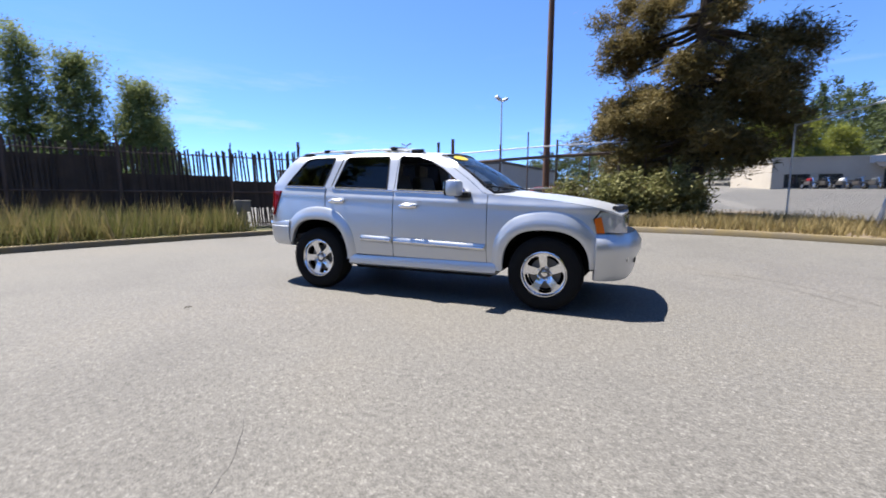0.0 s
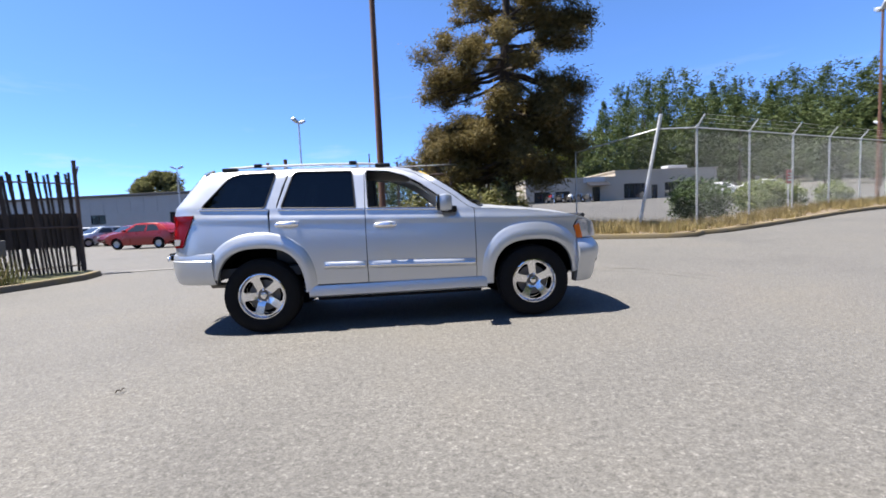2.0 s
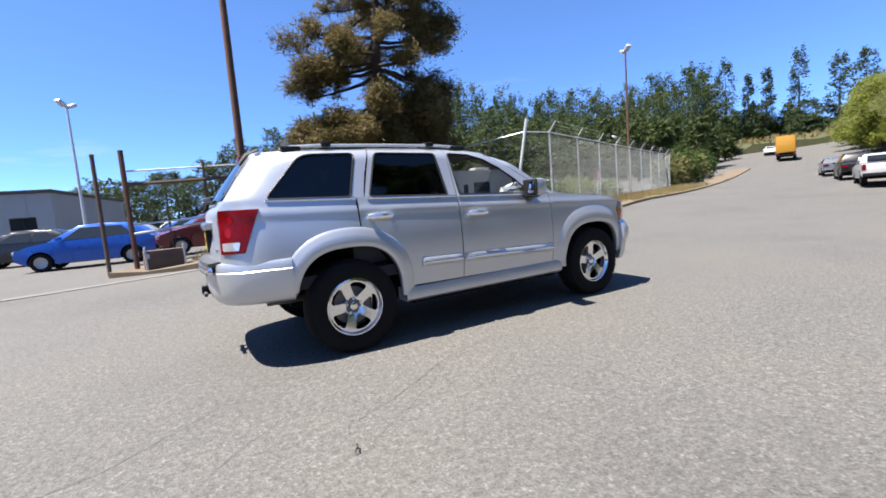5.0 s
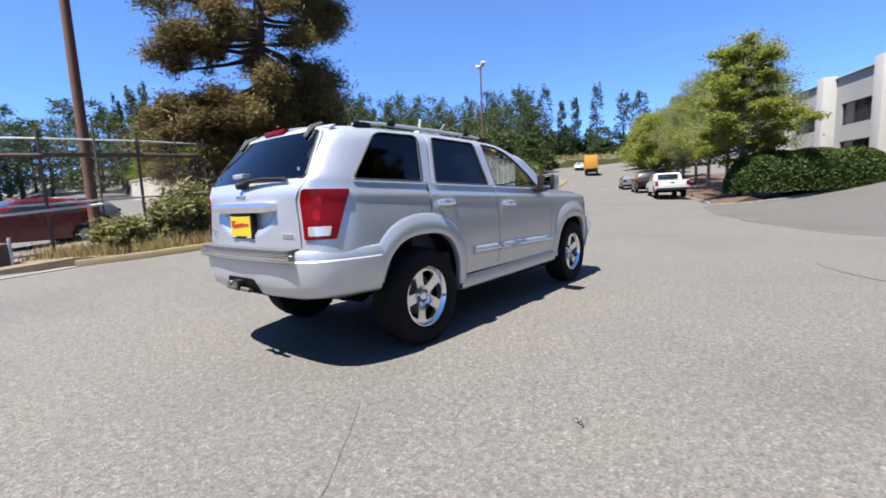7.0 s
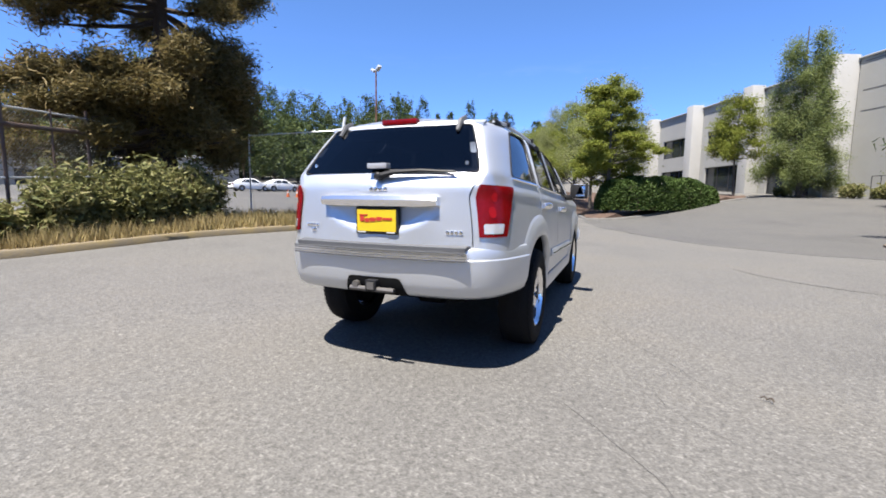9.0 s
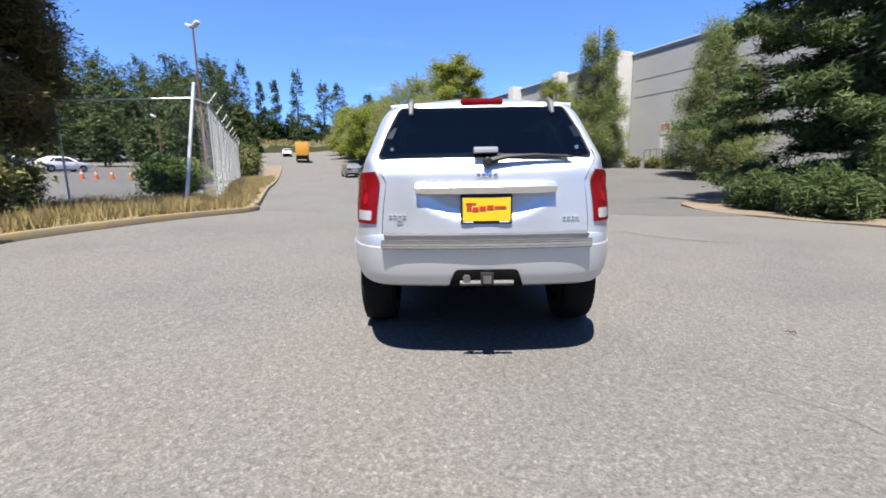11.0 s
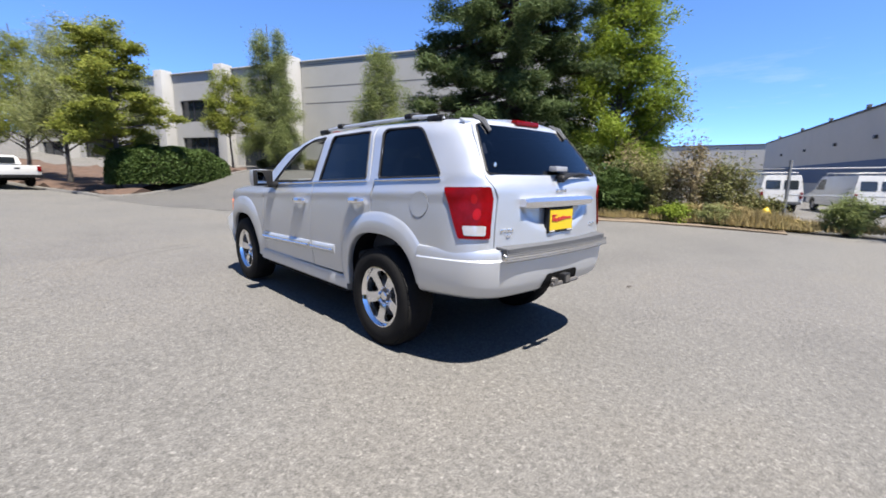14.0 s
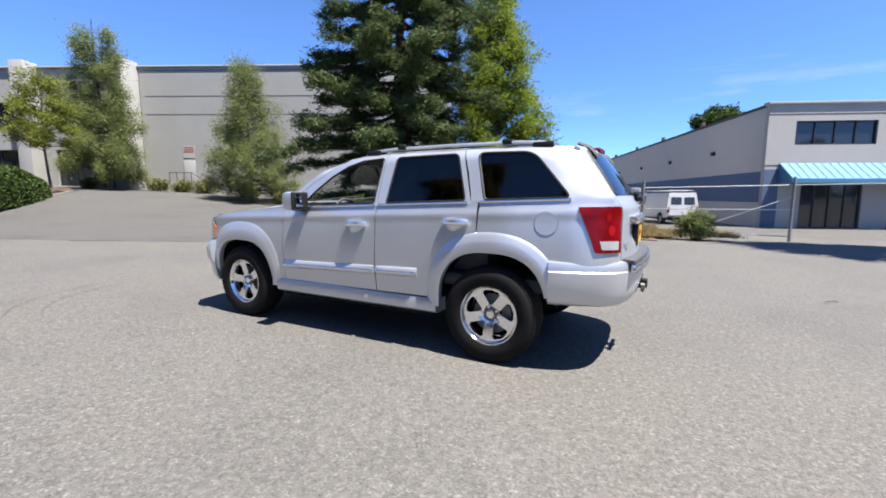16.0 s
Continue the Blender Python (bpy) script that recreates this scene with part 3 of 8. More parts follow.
def tyre_mark(centre, radius, a0, a1, width):
    """Faint dark rubber mark left by a turning car."""
    bm = bmesh.new()
    outer, inner = [], []
    for i in range(25):
        a = radians(a0 + (a1 - a0) * i / 24)
        w = width * (0.25 + 0.75 * math.sin(math.pi * i / 24)) * (0.8 + 0.4 * noise.noise(Vector((i * 0.7, radius, 0))))
        for r, to in ((radius + w / 2, outer), (radius - w / 2, inner)):
            x, y = centre[0] + r * math.cos(a), centre[1] + r * math.sin(a)
            to.append(bm.verts.new((x, y, g(x, y) + 0.004)))
    for i in range(24):
        bm.faces.new((outer[i], outer[i + 1], inner[i + 1], inner[i]))
    bmesh.ops.recalc_face_normals(bm, faces=bm.faces)
    return tagged(link_bm("tyre_mark", bm, RUBBER_MARK), "faint dark tyre mark on the asphalt", "mark", kind="structure")


tyre_mark((4.3, -5.6), 2.35, 155, 100, 0.05)
tyre_mark((2.6, 0.2), 1.85, 75, 12, 0.05)
tyre_mark((2.6, 0.2), 2.15, 70, 14, 0.04)
sheet("repair_patch", [(12.1, -1.75), (11.9, -1.9), (10.9, -2.5), (11.1, -2.3)], CRACK, 0.012, "dark sealed joint in the driveway", "patch", thick=0.03)
sheet("upper_lot", [(9.5, 9.5), (14, 11), along_road(30, 3), along_road(44, 6), (52, 45), (12, 46), (4, 22), (7, 14)], ASPHALT_DARK, 0.006, "dark grey asphalt of the upper lot", "parking lot", 2.0, thick=0.05)


# ---- chain-link fences ----
def wire_mesh(name, a, b, z0, z1, parent, pitch=0.06, wire=0.0021, mat=None):
    """Diagonal wires between two ground points; z0 and z1 are heights above the ground there."""
    a, b = Vector(a), Vector(b)
    length = (b - a).length
    h = z1 - z0
    quads = []
    side = Vector((-(b - a).y, (b - a).x)).normalized() * wire
    ga, gb = g(*a), g(*b)

    def at(s, z):
        p = a + (b - a) * (s / length)
        return Vector((p.x, p.y, ga + (gb - ga) * s / length + z0 + z))

    k = -h
    step = pitch * math.sqrt(2)
    while k < length:
        for lean in (1, -1):
            s0, s1 = k, k + h
            zz0, zz1 = (0, h) if lean > 0 else (h, 0)
            if s0 < 0:
                zz0 += (zz1 - zz0) * (-s0) / h
                s0 = 0
            if s1 > length:
                t = (length - s0) / (s1 - s0)
                zz1 = zz0 + (zz1 - zz0) * t
                s1 = length
            if s1 - s0 > 0.02:
                p, q = at(s0, zz0), at(s1, zz1)
                up = Vector((0, 0, wire))
                sd = Vector((side.x, side.y, 0))
                quads += [p - up, q - up, q + up, p + up, p - sd, q - sd, q + sd, p + sd]
        k += step
    return from_arrays(name, [tuple(v) for v in quads], 4, mat or CHAINLINK, parent)


def pole(bm, base, top, r0, r1=None, sides=8):
    return tube(bm, [base, top], [r0, r1 or r0], sides)


def g3(p, z=0.0):
    return Vector((p[0], p[1], g(p[0], p[1]) + z))


def chain_fence(label, pts, height, arms=True, rails=(1.0,), pitch=0.06, base=0.15, post_r=0.03, post_mat=None, arm_side=1, last_post=True, level=None):
    """Posts, top rail, wire mesh and slanted arms for barbed wire."""
    mat = post_mat or GALV
    root = thing("chain_link_fence", label, "fence", g3(pts[0]))
    inv = root.matrix_world.inverted()

    def top(p, f=1.0):
        """A place on the fence line, at a share of its height; with a level, the top runs straight between two heights."""
        z0 = g(*p)
        if level:
            t = math.hypot(p[0] - pts[0][0], p[1] - pts[0][1]) / math.hypot(pts[-1][0] - pts[0][0], pts[-1][1] - pts[0][1])
            return Vector((p[0], p[1], z0 + f * (level[0] + (level[1] - level[0]) * t - z0)))
        return Vector((p[0], p[1], z0 + f * height))

    def add(name, bm, m):
        bm.transform(inv)
        return part(name, bm, m, root)

    for i, p in enumerate(pts if last_post else pts[:-1]):
        bm = bmesh.new()
        pole(bm, g3(p, -0.1), top(p, 1.02), post_r)
        post = add("post", bm, mat)
        if arms:
            d = Vector((pts[min(i + 1, len(pts) - 1)][0] - pts[max(i - 1, 0)][0], pts[min(i + 1, len(pts) - 1)][1] - pts[max(i - 1, 0)][1])).normalized()
            out = Vector((d.y, -d.x, 0)) * 0.26 * arm_side + Vector((0, 0, 0.36))
            bm = bmesh.new()
            tube(bm, [top(p), top(p) + out], [0.024, 0.018], 6)
            bm.transform(inv)
            part("barbed_wire_arm", bm, mat, post)
    for a, b in zip(pts, pts[1:]):
        for f in rails:
            bm = bmesh.new()
            tube(bm, [top(a, f), top(b, f)], 0.022, 6)
            add("rail", bm, mat)
        m = wire_mesh("wire_mesh", a, b, base, (top(a).z + top(b).z - g(*a) - g(*b)) / 2, root, pitch)
        m.matrix_parent_inverse = inv
        if arms:
            bm = bmesh.new()
            for k in (0.4, 0.7, 1.0):
                d = Vector((b[0] - a[0], b[1] - a[1])).normalized()
                out = (Vector((d.y, -d.x, 0)) * 0.26 * arm_side + Vector((0, 0, 0.36))) * k
                tube(bm, [top(a) + out, top(b) + out], 0.003, 4)
            add("barbed_wire", bm, mat)
    return root


FENCE_H = 2.95
road_posts = [(9.3 + math.cos(radians(23.5)) * u, 7.72 + math.sin(radians(23.5)) * u) for u in [3.05 * i for i in range(9)] + [26.3]]
chain_fence("tall galvanised chain-link fence with slanted barbed wire arms", road_posts, FENCE_H, level=(3.5, 3.9))
corner_end = (6.3, 10.0)
chain_fence("sagging chain-link fence run beside the pine", [corner_end, (7.78, 7.37)], 2.9, arms=False, pitch=0.07, post_r=0.025, last_post=False, level=(3.15, 3.42))


def leaning_post():
    bm = bmesh.new()
    a, b = g3((7.26, 7.58), -0.05), Vector((7.88, 7.32, 3.85))
    tube(bm, [a, b], 0.05, 8)
    return tagged(link_bm("fence_post", bm, GALV), "bent galvanised corner post leaning over", "post")


leaning_post()
# The run that closes the corner between the leaning post and the road fence.
chain_fence("short chain-link run at the fence corner", [road_posts[0], (7.80, 7.36)], 2.9, arms=False, pitch=0.07, post_r=0.02, last_post=False, level=(3.5, 3.42))


def slat_fence():
    """Old chain-link fence whose mesh is threaded with dark upright slats."""
    root = thing("slatted_fence", "old dark brown slatted chain-link fence, ragged along the top", "fence", g3((-8.35, 6.75)))
    inv = root.matrix_world.inverted()
    line = [(-8.35, 6.75), (-9.6, 5.05), (-11.1, 2.6), (-12.15, 0.55), (-13.6, -2.4), (-15.2, -5.6), (-16.8, -8.8)]
    rng = random.Random(5)
    slat = bmesh.new()
    box(slat, (-0.028, -0.006, 0.0), (0.028, 0.006, 1.0))
    data = bpy.data.meshes.new("slat")
    slat.to_mesh(data)
    slat.free()
    data.materials.append(SLAT)
    count = 0
    rest = []
    for (x0, y0), (x1, y1) in zip(line, line[1:]):
        length = math.hypot(x1 - x0, y1 - y0)
        turn = math.atan2(y1 - y0, x1 - x0)
        k = int(length / 0.078)
        for i in range(k):
            t = (i + 0.5) / k
            x, y = x0 + (x1 - x0) * t, y0 + (y1 - y0) * t
            if rng.random() < 0.04:
                continue
            h = 2.42 + rng.uniform(-0.06, 0.10) + 0.05 * math.sin(x * 2)
            m = Matrix.Translation(g3((x, y), 0.08)) @ Matrix.Rotation(turn, 4, "Z") @ Matrix.Rotation(rng.gauss(0, 0.02) + 0.05, 4, "Y") @ Matrix.Diagonal((1, 1, h, 1))
            if count < 290:
                ob = new("slat", data)
                ob.parent = root
                ob.matrix_parent_inverse = inv
                ob.matrix_basis = m
                count += 1
            else:
                rest.append(m)
        for zz in (0.25, 1.25, 2.35):
            bm = bmesh.new()
            tube(bm, [g3((x0, y0), zz), g3((x1, y1), zz)], 0.03 if zz == 1.25 else 0.022, 6)
            bm.transform(inv)
            part("rail", bm, DARK_POST, root)
        bm = bmesh.new()
        pole(bm, g3((x0, y0), -0.1), g3((x0, y0), 2.95 if x0 > -9 else 2.6), 0.045)
        tube(bm, [g3((x0, y0), 2.45), g3((x0, y0), 2.45) + Vector((0.2, -0.15, 0.32))], 0.02, 6)
        bm.transform(inv)
        part("post", bm, DARK_POST, root)
    # Added dark sheets stand in for the shaded growth and clutter behind the slats.
    for (x0, y0), (x1, y1), lo, hi in ((line[0], line[1], 0.75, 1.6), (line[1], line[2], 0.3, 1.75), (line[2], line[3], 0.1, 2.2), (line[3], line[4], 0.1, 2.35), (line[4], line[5], 0.1, 2.35), (line[5], line[6], 0.1, 2.35)):
        bm = bmesh.new()
        d = Vector((-(y1 - y0), x1 - x0)).normalized() * -0.035
        vs = [bm.verts.new(g3((x + d.x * k, y + d.y * k), z)) for k in (1.0, 1.2) for x, y, z in ((x0, y0, lo), (x1, y1, lo), (x1, y1, hi), (x0, y0, hi))]
        bm.faces.new(vs[:4])
        bm.faces.new(vs[:3:-1])
        for j in range(4):
            bm.faces.new((vs[j], vs[4 + j], vs[4 + (j + 1) % 4], vs[(j + 1) % 4]))
        bmesh.ops.recalc_face_normals(bm, faces=bm.faces)
        bm.transform(inv)
        part("wind_screen", bm, SLAT, root, "dark sheet standing in for the shaded growth behind the slats")
    if rest:
        bm = bmesh.new()
        for m in rest:
            box(bm, (-0.028, -0.006, 0.0), (0.028, 0.006, 1.0), m=m)
        bm.transform(inv)
        tagged(part("slats", bm, SLAT, root), kind="stuff")
    return root


slat_fence()


def entrance_fence():
    """Tall pipe-railed chain-link fence by the lot entrance."""
    pts = [(-3.75, 9.5), (-1.95, 9.35), (-0.1, 9.6), (1.8, 10.4), (3.4, 11.6)]
    root = thing("entrance_fence", "chain-link fence with rusty posts and a heavy dark pipe rail", "fence", g3(pts[0]))
    inv = root.matrix_world.inverted()
    for i, p in enumerate(pts):
        bm = bmesh.new()
        pole(bm, g3(p, -0.1), g3(p, 3.15 if i == 0 else 2.8), 0.06 if i == 0 else 0.035)
        bm.transform(inv)
        part("post", bm, RUST if i == 0 else DARK_POST, root)
    for a, b in zip(pts, pts[1:]):
        for zz, r, m in ((2.62, 0.022, GALV), (2.28, 0.05, DARK_POST), (1.25, 0.025, GALV), (0.2, 0.02, GALV)):
            bm = bmesh.new()
            tube(bm, [g3(a, zz), g3(b, zz)], r, 8)
            bm.transform(inv)
            part("rail", bm, m, root)
        w = wire_mesh("wire_mesh", a, b, 0.15, 2.62, root, 0.06)
        w.matrix_parent_inverse = inv
    for p, h in (((-2.9, 9.43), 2.2), ((-1.0, 9.3), 3.1), ((0.9, 10.0), 2.7), ((2.6, 11.0), 2.6)):
        bm = bmesh.new()
        pole(bm, g3(p, -0.1), g3(p, h), 0.022)
        bm.transform(inv)
        part("thin_post", bm, DARK_POST, root)
    bm = bmesh.new()
    tube(bm, [g3((-3.7, 9.42), 1.02), g3((-1.0, 9.26), 1.16)], 0.03, 8)
    bm.transform(inv)
    part("gate_bar", bm, GALV, root)
    return root


entrance_fence()


def gate_post(name, at, height, r, mat, label):
    bm = bmesh.new()
    pole(bm, g3(at, -0.1), g3(at, height), r, r * 0.95, 10)
    lathe(bm, [(g(*at) + height, r * 1.15), (g(*at) + height + 0.03, r * 1.0), (g(*at) + height + 0.05, 0.01)], 10, "Z", (at[0], at[1], 0))
    return tagged(link_bm(name, bm, mat), label, "post")


gate_post("gate_post", (-4.35, 9.6), 3.05, 0.05, DARK_POST, "weathered steel gate post beside the lot entrance")


def utility_pole():
    root = thing("utility_pole", "tall slim rust-brown steel pole behind the fence", "pole", g3((-0.74, 11.36)))
    bm = bmesh.new()
    tube(bm, [(0, 0, -0.2), (0, 0, 4), (0.02, 0, 15.5)], [0.13, 0.12, 0.07], 12)
    part("shaft", bm, RUST, root)
    bm = bmesh.new()
    box(bm, (-0.2, -0.2, -0.1), (0.2, 0.2, 0.05), 0.02)
    part("base_plate", bm, DARK_POST, root)
    return root


utility_pole()


def street_lamp(label, at, height, turn, heads=1, mat=None, base_z=None):
    z0 = g(*at) if base_z is None else base_z
    root = thing("street_lamp", label, "lamp", (at[0], at[1], z0), turn)
    bm = bmesh.new()
    tube(bm, [(0, 0, -0.1), (0, 0, height)], [0.11, 0.06], 10)
    part("pole", bm, mat or GALV, root)
    for i in range(heads):
        s = 1 if i == 0 else -1
        bm = bmesh.new()
        tube(bm, [(0, 0, height - 0.1), (s * 0.22, 0, height + 0.1)], 0.03, 6)
        part("arm", bm, mat or GALV, root)
        bm = bmesh.new()
        box(bm, (-0.3, -0.17, -0.1), (0.3, 0.17, 0.1), 0.05, Matrix.Translation((s * 0.4, 0, height + 0.18)) @ Matrix.Rotation(-0.45 * s, 4, "Y"))
        head = part("lamp_head", bm, GALV, root)
        bm = bmesh.new()
        box(bm, (-0.22, -0.12, -0.115), (0.22, 0.12, -0.09), 0.0, Matrix.Translation((s * 0.4, 0, height + 0.18)) @ Matrix.Rotation(-0.45 * s, 4, "Y"))
        part("lens", bm, SIGN_WHITE, head)
    return root


street_lamp("tall street lamp on a rust-brown pole behind the fence", (27.9, 18.05), 10.75, radians(60), 2, RUST)
street_lamp("slim floodlight mast in the car lot", (-8.3, 32.1), 9.3, radians(60), 2)
street_lamp("twin-headed car lot lamp in front of the long pale building", (-27, 50), 8.2, radians(10), 2)
street_lamp("short brown lamp post at the edge of the woods", (46, 33), 6.0, radians(90), 1, RUST)


# ---- buildings ----
def window_unit(root, x0, x1, z0, z1, panes, y=0.0, depth=0.12, frame=None, glassm=None):
    """A window set in a wall that faces -y of its thing."""
    bm = bmesh.new()
    f = 0.07
    for a, b in (((x0, z0), (x1, z0 + f)), ((x0, z1 - f), (x1, z1)), ((x0, z0 + f), (x0 + f, z1 - f)), ((x1 - f, z0 + f), (x1, z1 - f))):
        box(bm, (a[0], y - 0.03, a[1]), (b[0], y + depth, b[1]))
    for i in range(1, panes):
        c = x0 + (x1 - x0) * i / panes
        box(bm, (c - 0.03, y - 0.02, z0 + f), (c + 0.03, y + depth, z1 - f))
    w = part("window", bm, frame or FRAME_DARK, root)
    for i in range(panes):
        a, b = x0 + (x1 - x0) * i / panes, x0 + (x1 - x0) * (i + 1) / panes
        bm = bmesh.new()
        box(bm, (a + 0.04, y + 0.05, z0 + 0.05), (b - 0.04, y + 0.07, z1 - 0.05))
        part("pane", bm, glassm or WINDOW_DARK, w)
    return w


def wall_with_holes(bm, x0, x1, z0, z1, holes, y0, y1):
    """A wall slab from y0 to y1 with rectangular openings through it."""
    cuts = [[(a, c), (b, c), (b, d), (a, d)] for a, b, c, d in holes]
    panel(bm, [(x0, z0), (x1, z0), (x1, z1), (x0, z1)], lambda x, z, d: Vector((x, y0 + d, z)), 1000.0, y1 - y0, cuts)
    bmesh.ops.recalc_face_normals(bm, faces=bm.faces)
    return bm


def warehouse():
    """Tall grey tilt-up warehouse; its front runs along x and faces -y in its own frame."""
    at = (38.0, -17.5, 1.2)
    root = thing("warehouse", "tall pale grey tilt-up concrete warehouse with fins and dark windows", "building", at, radians(26 + 180))
    h = 10.7
    # own x runs to the right of a viewer who faces the front
    bm = bmesh.new()
    wall_with_holes(bm, 0.0, 26.0, -1.5, h, [], 0.0, 0.35)
    part("wall", bm, TILT_UP, root, "pale grey panel wall")
    for z in (8.3, 6.8, 10.4):
        bm = bmesh.new()
        box(bm, (0.4, -0.012, z), (26.0, 0.002, z + (0.07 if z < 10 else 0.05)))
        part("panel_joint", bm, JOINT, root)
    for x in (9.0, 18.0):
        bm = bmesh.new()
        box(bm, (x, -0.010, -1.0), (x + 0.04, 0.002, h - 0.4))
        part("panel_joint", bm, JOINT, root)
    bm = bmesh.new()
    box(bm, (-46, -0.12, h), (26.1, 0.5, h + 0.12), 0.02)
    part("parapet_cap", bm, TILT_WHITE, root)
    holes = []
    for i in range(5):
        a = -8.4 - 8.8 * i
        holes += [(a + 0.4, a + 7.6, 5.6, 7.9), (a + 0.4, a + 7.6, 0.2, 3.9)]
    bm = bmesh.new()
    wall_with_holes(bm, -46.0, 0.0, -1.5, h, holes, 0.1, 0.45)
    part("wall", bm, TILT_UP, root, "pale grey wall with ribbon windows")
    for a, b, c, d in holes:
        window_unit(root, a, b, c, d, 4, 0.3, 0.12)
    for i in range(6):
        x = -0.1 - 8.8 * i
        bm = bmesh.new()
        box(bm, (x - 1.2, -1.9 if i == 0 else -1.2, -1.5), (x + 0.0, 0.095, h + 0.35), 0.03)
        part("fin", bm, TILT_WHITE, root, "white vertical concrete fin")
    bm = bmesh.new()
    box(bm, (-46, 0.96, -1.5), (26, 40, h - 0.3))
    part("hall", bm, TILT_UP, root)
    bm = bmesh.new()
    box(bm, (-46, 0.5, h - 0.29), (26, 40, h - 0.2))
    part("roof", bm, ROOFING, root)
    # Loading stair, door and warning board
    bm = bmesh.new()
    box(bm, (3.4, -0.05, 0.9), (4.4, -0.005, 3.0), 0.01)
    part("door", bm, TILT_WHITE, root, "white steel side door")
    bm = bmesh.new()
    box(bm, (2.9, -1.3, -0.6), (4.8, -0.01, 0.9))
    for i in range(6):
        box(bm, (4.8 + 0.28 * i, -1.3, -0.6), (5.08 + 0.28 * i, -0.01, 0.74 - 0.17 * i))
    part("stair", bm, CONCRETE, root)
    bm = bmesh.new()
    for i in range(4):
        tube(bm, [(2.9 + 0.62 * i, -1.28, 0.88), (2.9 + 0.62 * i, -1.28, 1.9)], 0.025, 6)
    tube(bm, [(2.9, -1.28, 1.9), (4.8, -1.28, 1.9), (6.4, -1.28, 0.9)], 0.025, 6)
    part("handrail", bm, FRAME_DARK, root)
    bm = bmesh.new()
    box(bm, (3.4, -0.03, 3.2), (4.4, -0.003, 4.2))
    board = part("sign", bm, TILT_WHITE, root, "faded white warning board with red bars")
    bm = bmesh.new()
    for z in (4.02, 3.84, 3.66):
        box(bm, (3.46, -0.036, z), (4.34, -0.029, z + 0.09))
    part("text_bars", bm, SIGN_RED, board)
    return root


warehouse()


def office_building():
    """Two-storey office with a blue awning; its long side goes back."""
    root = thing("office_building", "two-storey taupe and white building with blue band and awning", "building", (-6.9, -26.6, -0.6), math.atan2(-28.77 + 26.57, -12.31 + 6.89))
    h = 6.95
    # own x runs along the front, away from the corner; the front faces -y
    holes = [(1.45, 5.6, 4.75, 6.05), (2.0, 5.2, 0.1, 2.6), (7.2, 11.4, 4.75, 6.05), (6.6, 11.4, 0.1, 2.6)]
    bm = bmesh.new()
    wall_with_holes(bm, 0.0, 26.0, -0.4, h, holes, 0.0, 0.3)
    part("wall", bm, TILT_WHITE, root, "white painted front wall")
    for a, b, c, d in holes:
        window_unit(root, a, b, c, d, 4, 0.1, 0.1)
    for z in (6.4, 3.6):
        bm = bmesh.new()
        box(bm, (0.0, -0.012, z), (26, 0.01, z + 0.05))
        part("panel_joint", bm, JOINT, root)
    bm = bmesh.new()
    box(bm, (-0.1, -0.1, h), (26.1, 0.4, h + 0.14), 0.02)
    part("coping", bm, TILT_WHITE, root)
    # Side wall going back
    to_far = Vector((17.9, -48.5, 0))
    own = root.matrix_world.to_3x3().inverted() @ to_far
    t = math.atan2(own.y, own.x)
    length = own.length
    r = Matrix.Rotation(t, 4, "Z")
    for z0, z1, mat, nm in ((-0.4, 1.55, TAUPE, "side_wall_base"), (1.55, 3.3, BLUE_BAND, "blue_band"), (3.3, h - 0.1, TAUPE, "side_wall")):
        bm = bmesh.new()
        off = 0.015 if mat is BLUE_BAND else 0.0
        box(bm, (0.32, -0.3, z0), (length, off, z1), m=r)
        part(nm, bm, mat, root, "dark blue painted band" if mat is BLUE_BAND else "taupe side wall")
    bm = bmesh.new()
    box(bm, (0.3, -0.36, h - 0.1), (length, 0.06, h + 0.06), m=r)
    part("side_coping", bm, ROOFING, root)
    for s in (6, 14, 22, 31, 41):
        bm = bmesh.new()
        box(bm, (s, 0.0, 4.7), (s + 0.35, 0.2, 4.95), 0.03, r)
        part("wall_lamp", bm, FRAME_DARK, root)
        bm = bmesh.new()
        box(bm, (s + 2, -0.05, h), (s + 2.3, 0.2, h + 0.3), 0.02, r)
        part("roof_vent", bm, ROOFING, root)
    bm = bmesh.new()
    panel(bm, [(0.2, 0.3), (26, 0.3), (26 + own.x, own.y), (own.x, own.y)], lambda x, y, d: Vector((x, y, h - 0.2 - d)), 40, 0.2)
    part("roof", bm, ROOFING, root)
    # Awning of standing-seam metal on the front
    bm = bmesh.new()
    x0, x1 = 0.75, 14.0
    prof = [(-0.02, 3.75), (-1.25, 2.85), (-1.25, 2.62), (-0.02, 2.62)]
    vs = [[bm.verts.new((x, y, z)) for y, z in prof] for x in (x0, x1)]
    for j in range(4):
        bm.faces.new((vs[0][j], vs[0][(j + 1) % 4], vs[1][(j + 1) % 4], vs[1][j]))
    bm.faces.new(vs[0])
    bm.faces.new(vs[1][::-1])
    bmesh.ops.recalc_face_normals(bm, faces=bm.faces)
    aw = part("awning", bm, BLUE_METAL, root, "blue standing-seam metal awning")
    k = int((x1 - x0) / 0.42)
    for i in range(k + 1):
        x = x0 + (x1 - x0) * i / k
        bm = bmesh.new()
        tube(bm, [(x, -0.02, 3.765), (x, -1.25, 2.865)], 0.018, 4)
        part("seam", bm, BLUE_METAL, aw)
    bm = bmesh.new()
    box(bm, (0.0, -0.02, -0.3), (0.8, -0.003, 3.4), 0.0)
    part("corner_panel", bm, BLUE_BAND, root)
    return root


office_building()


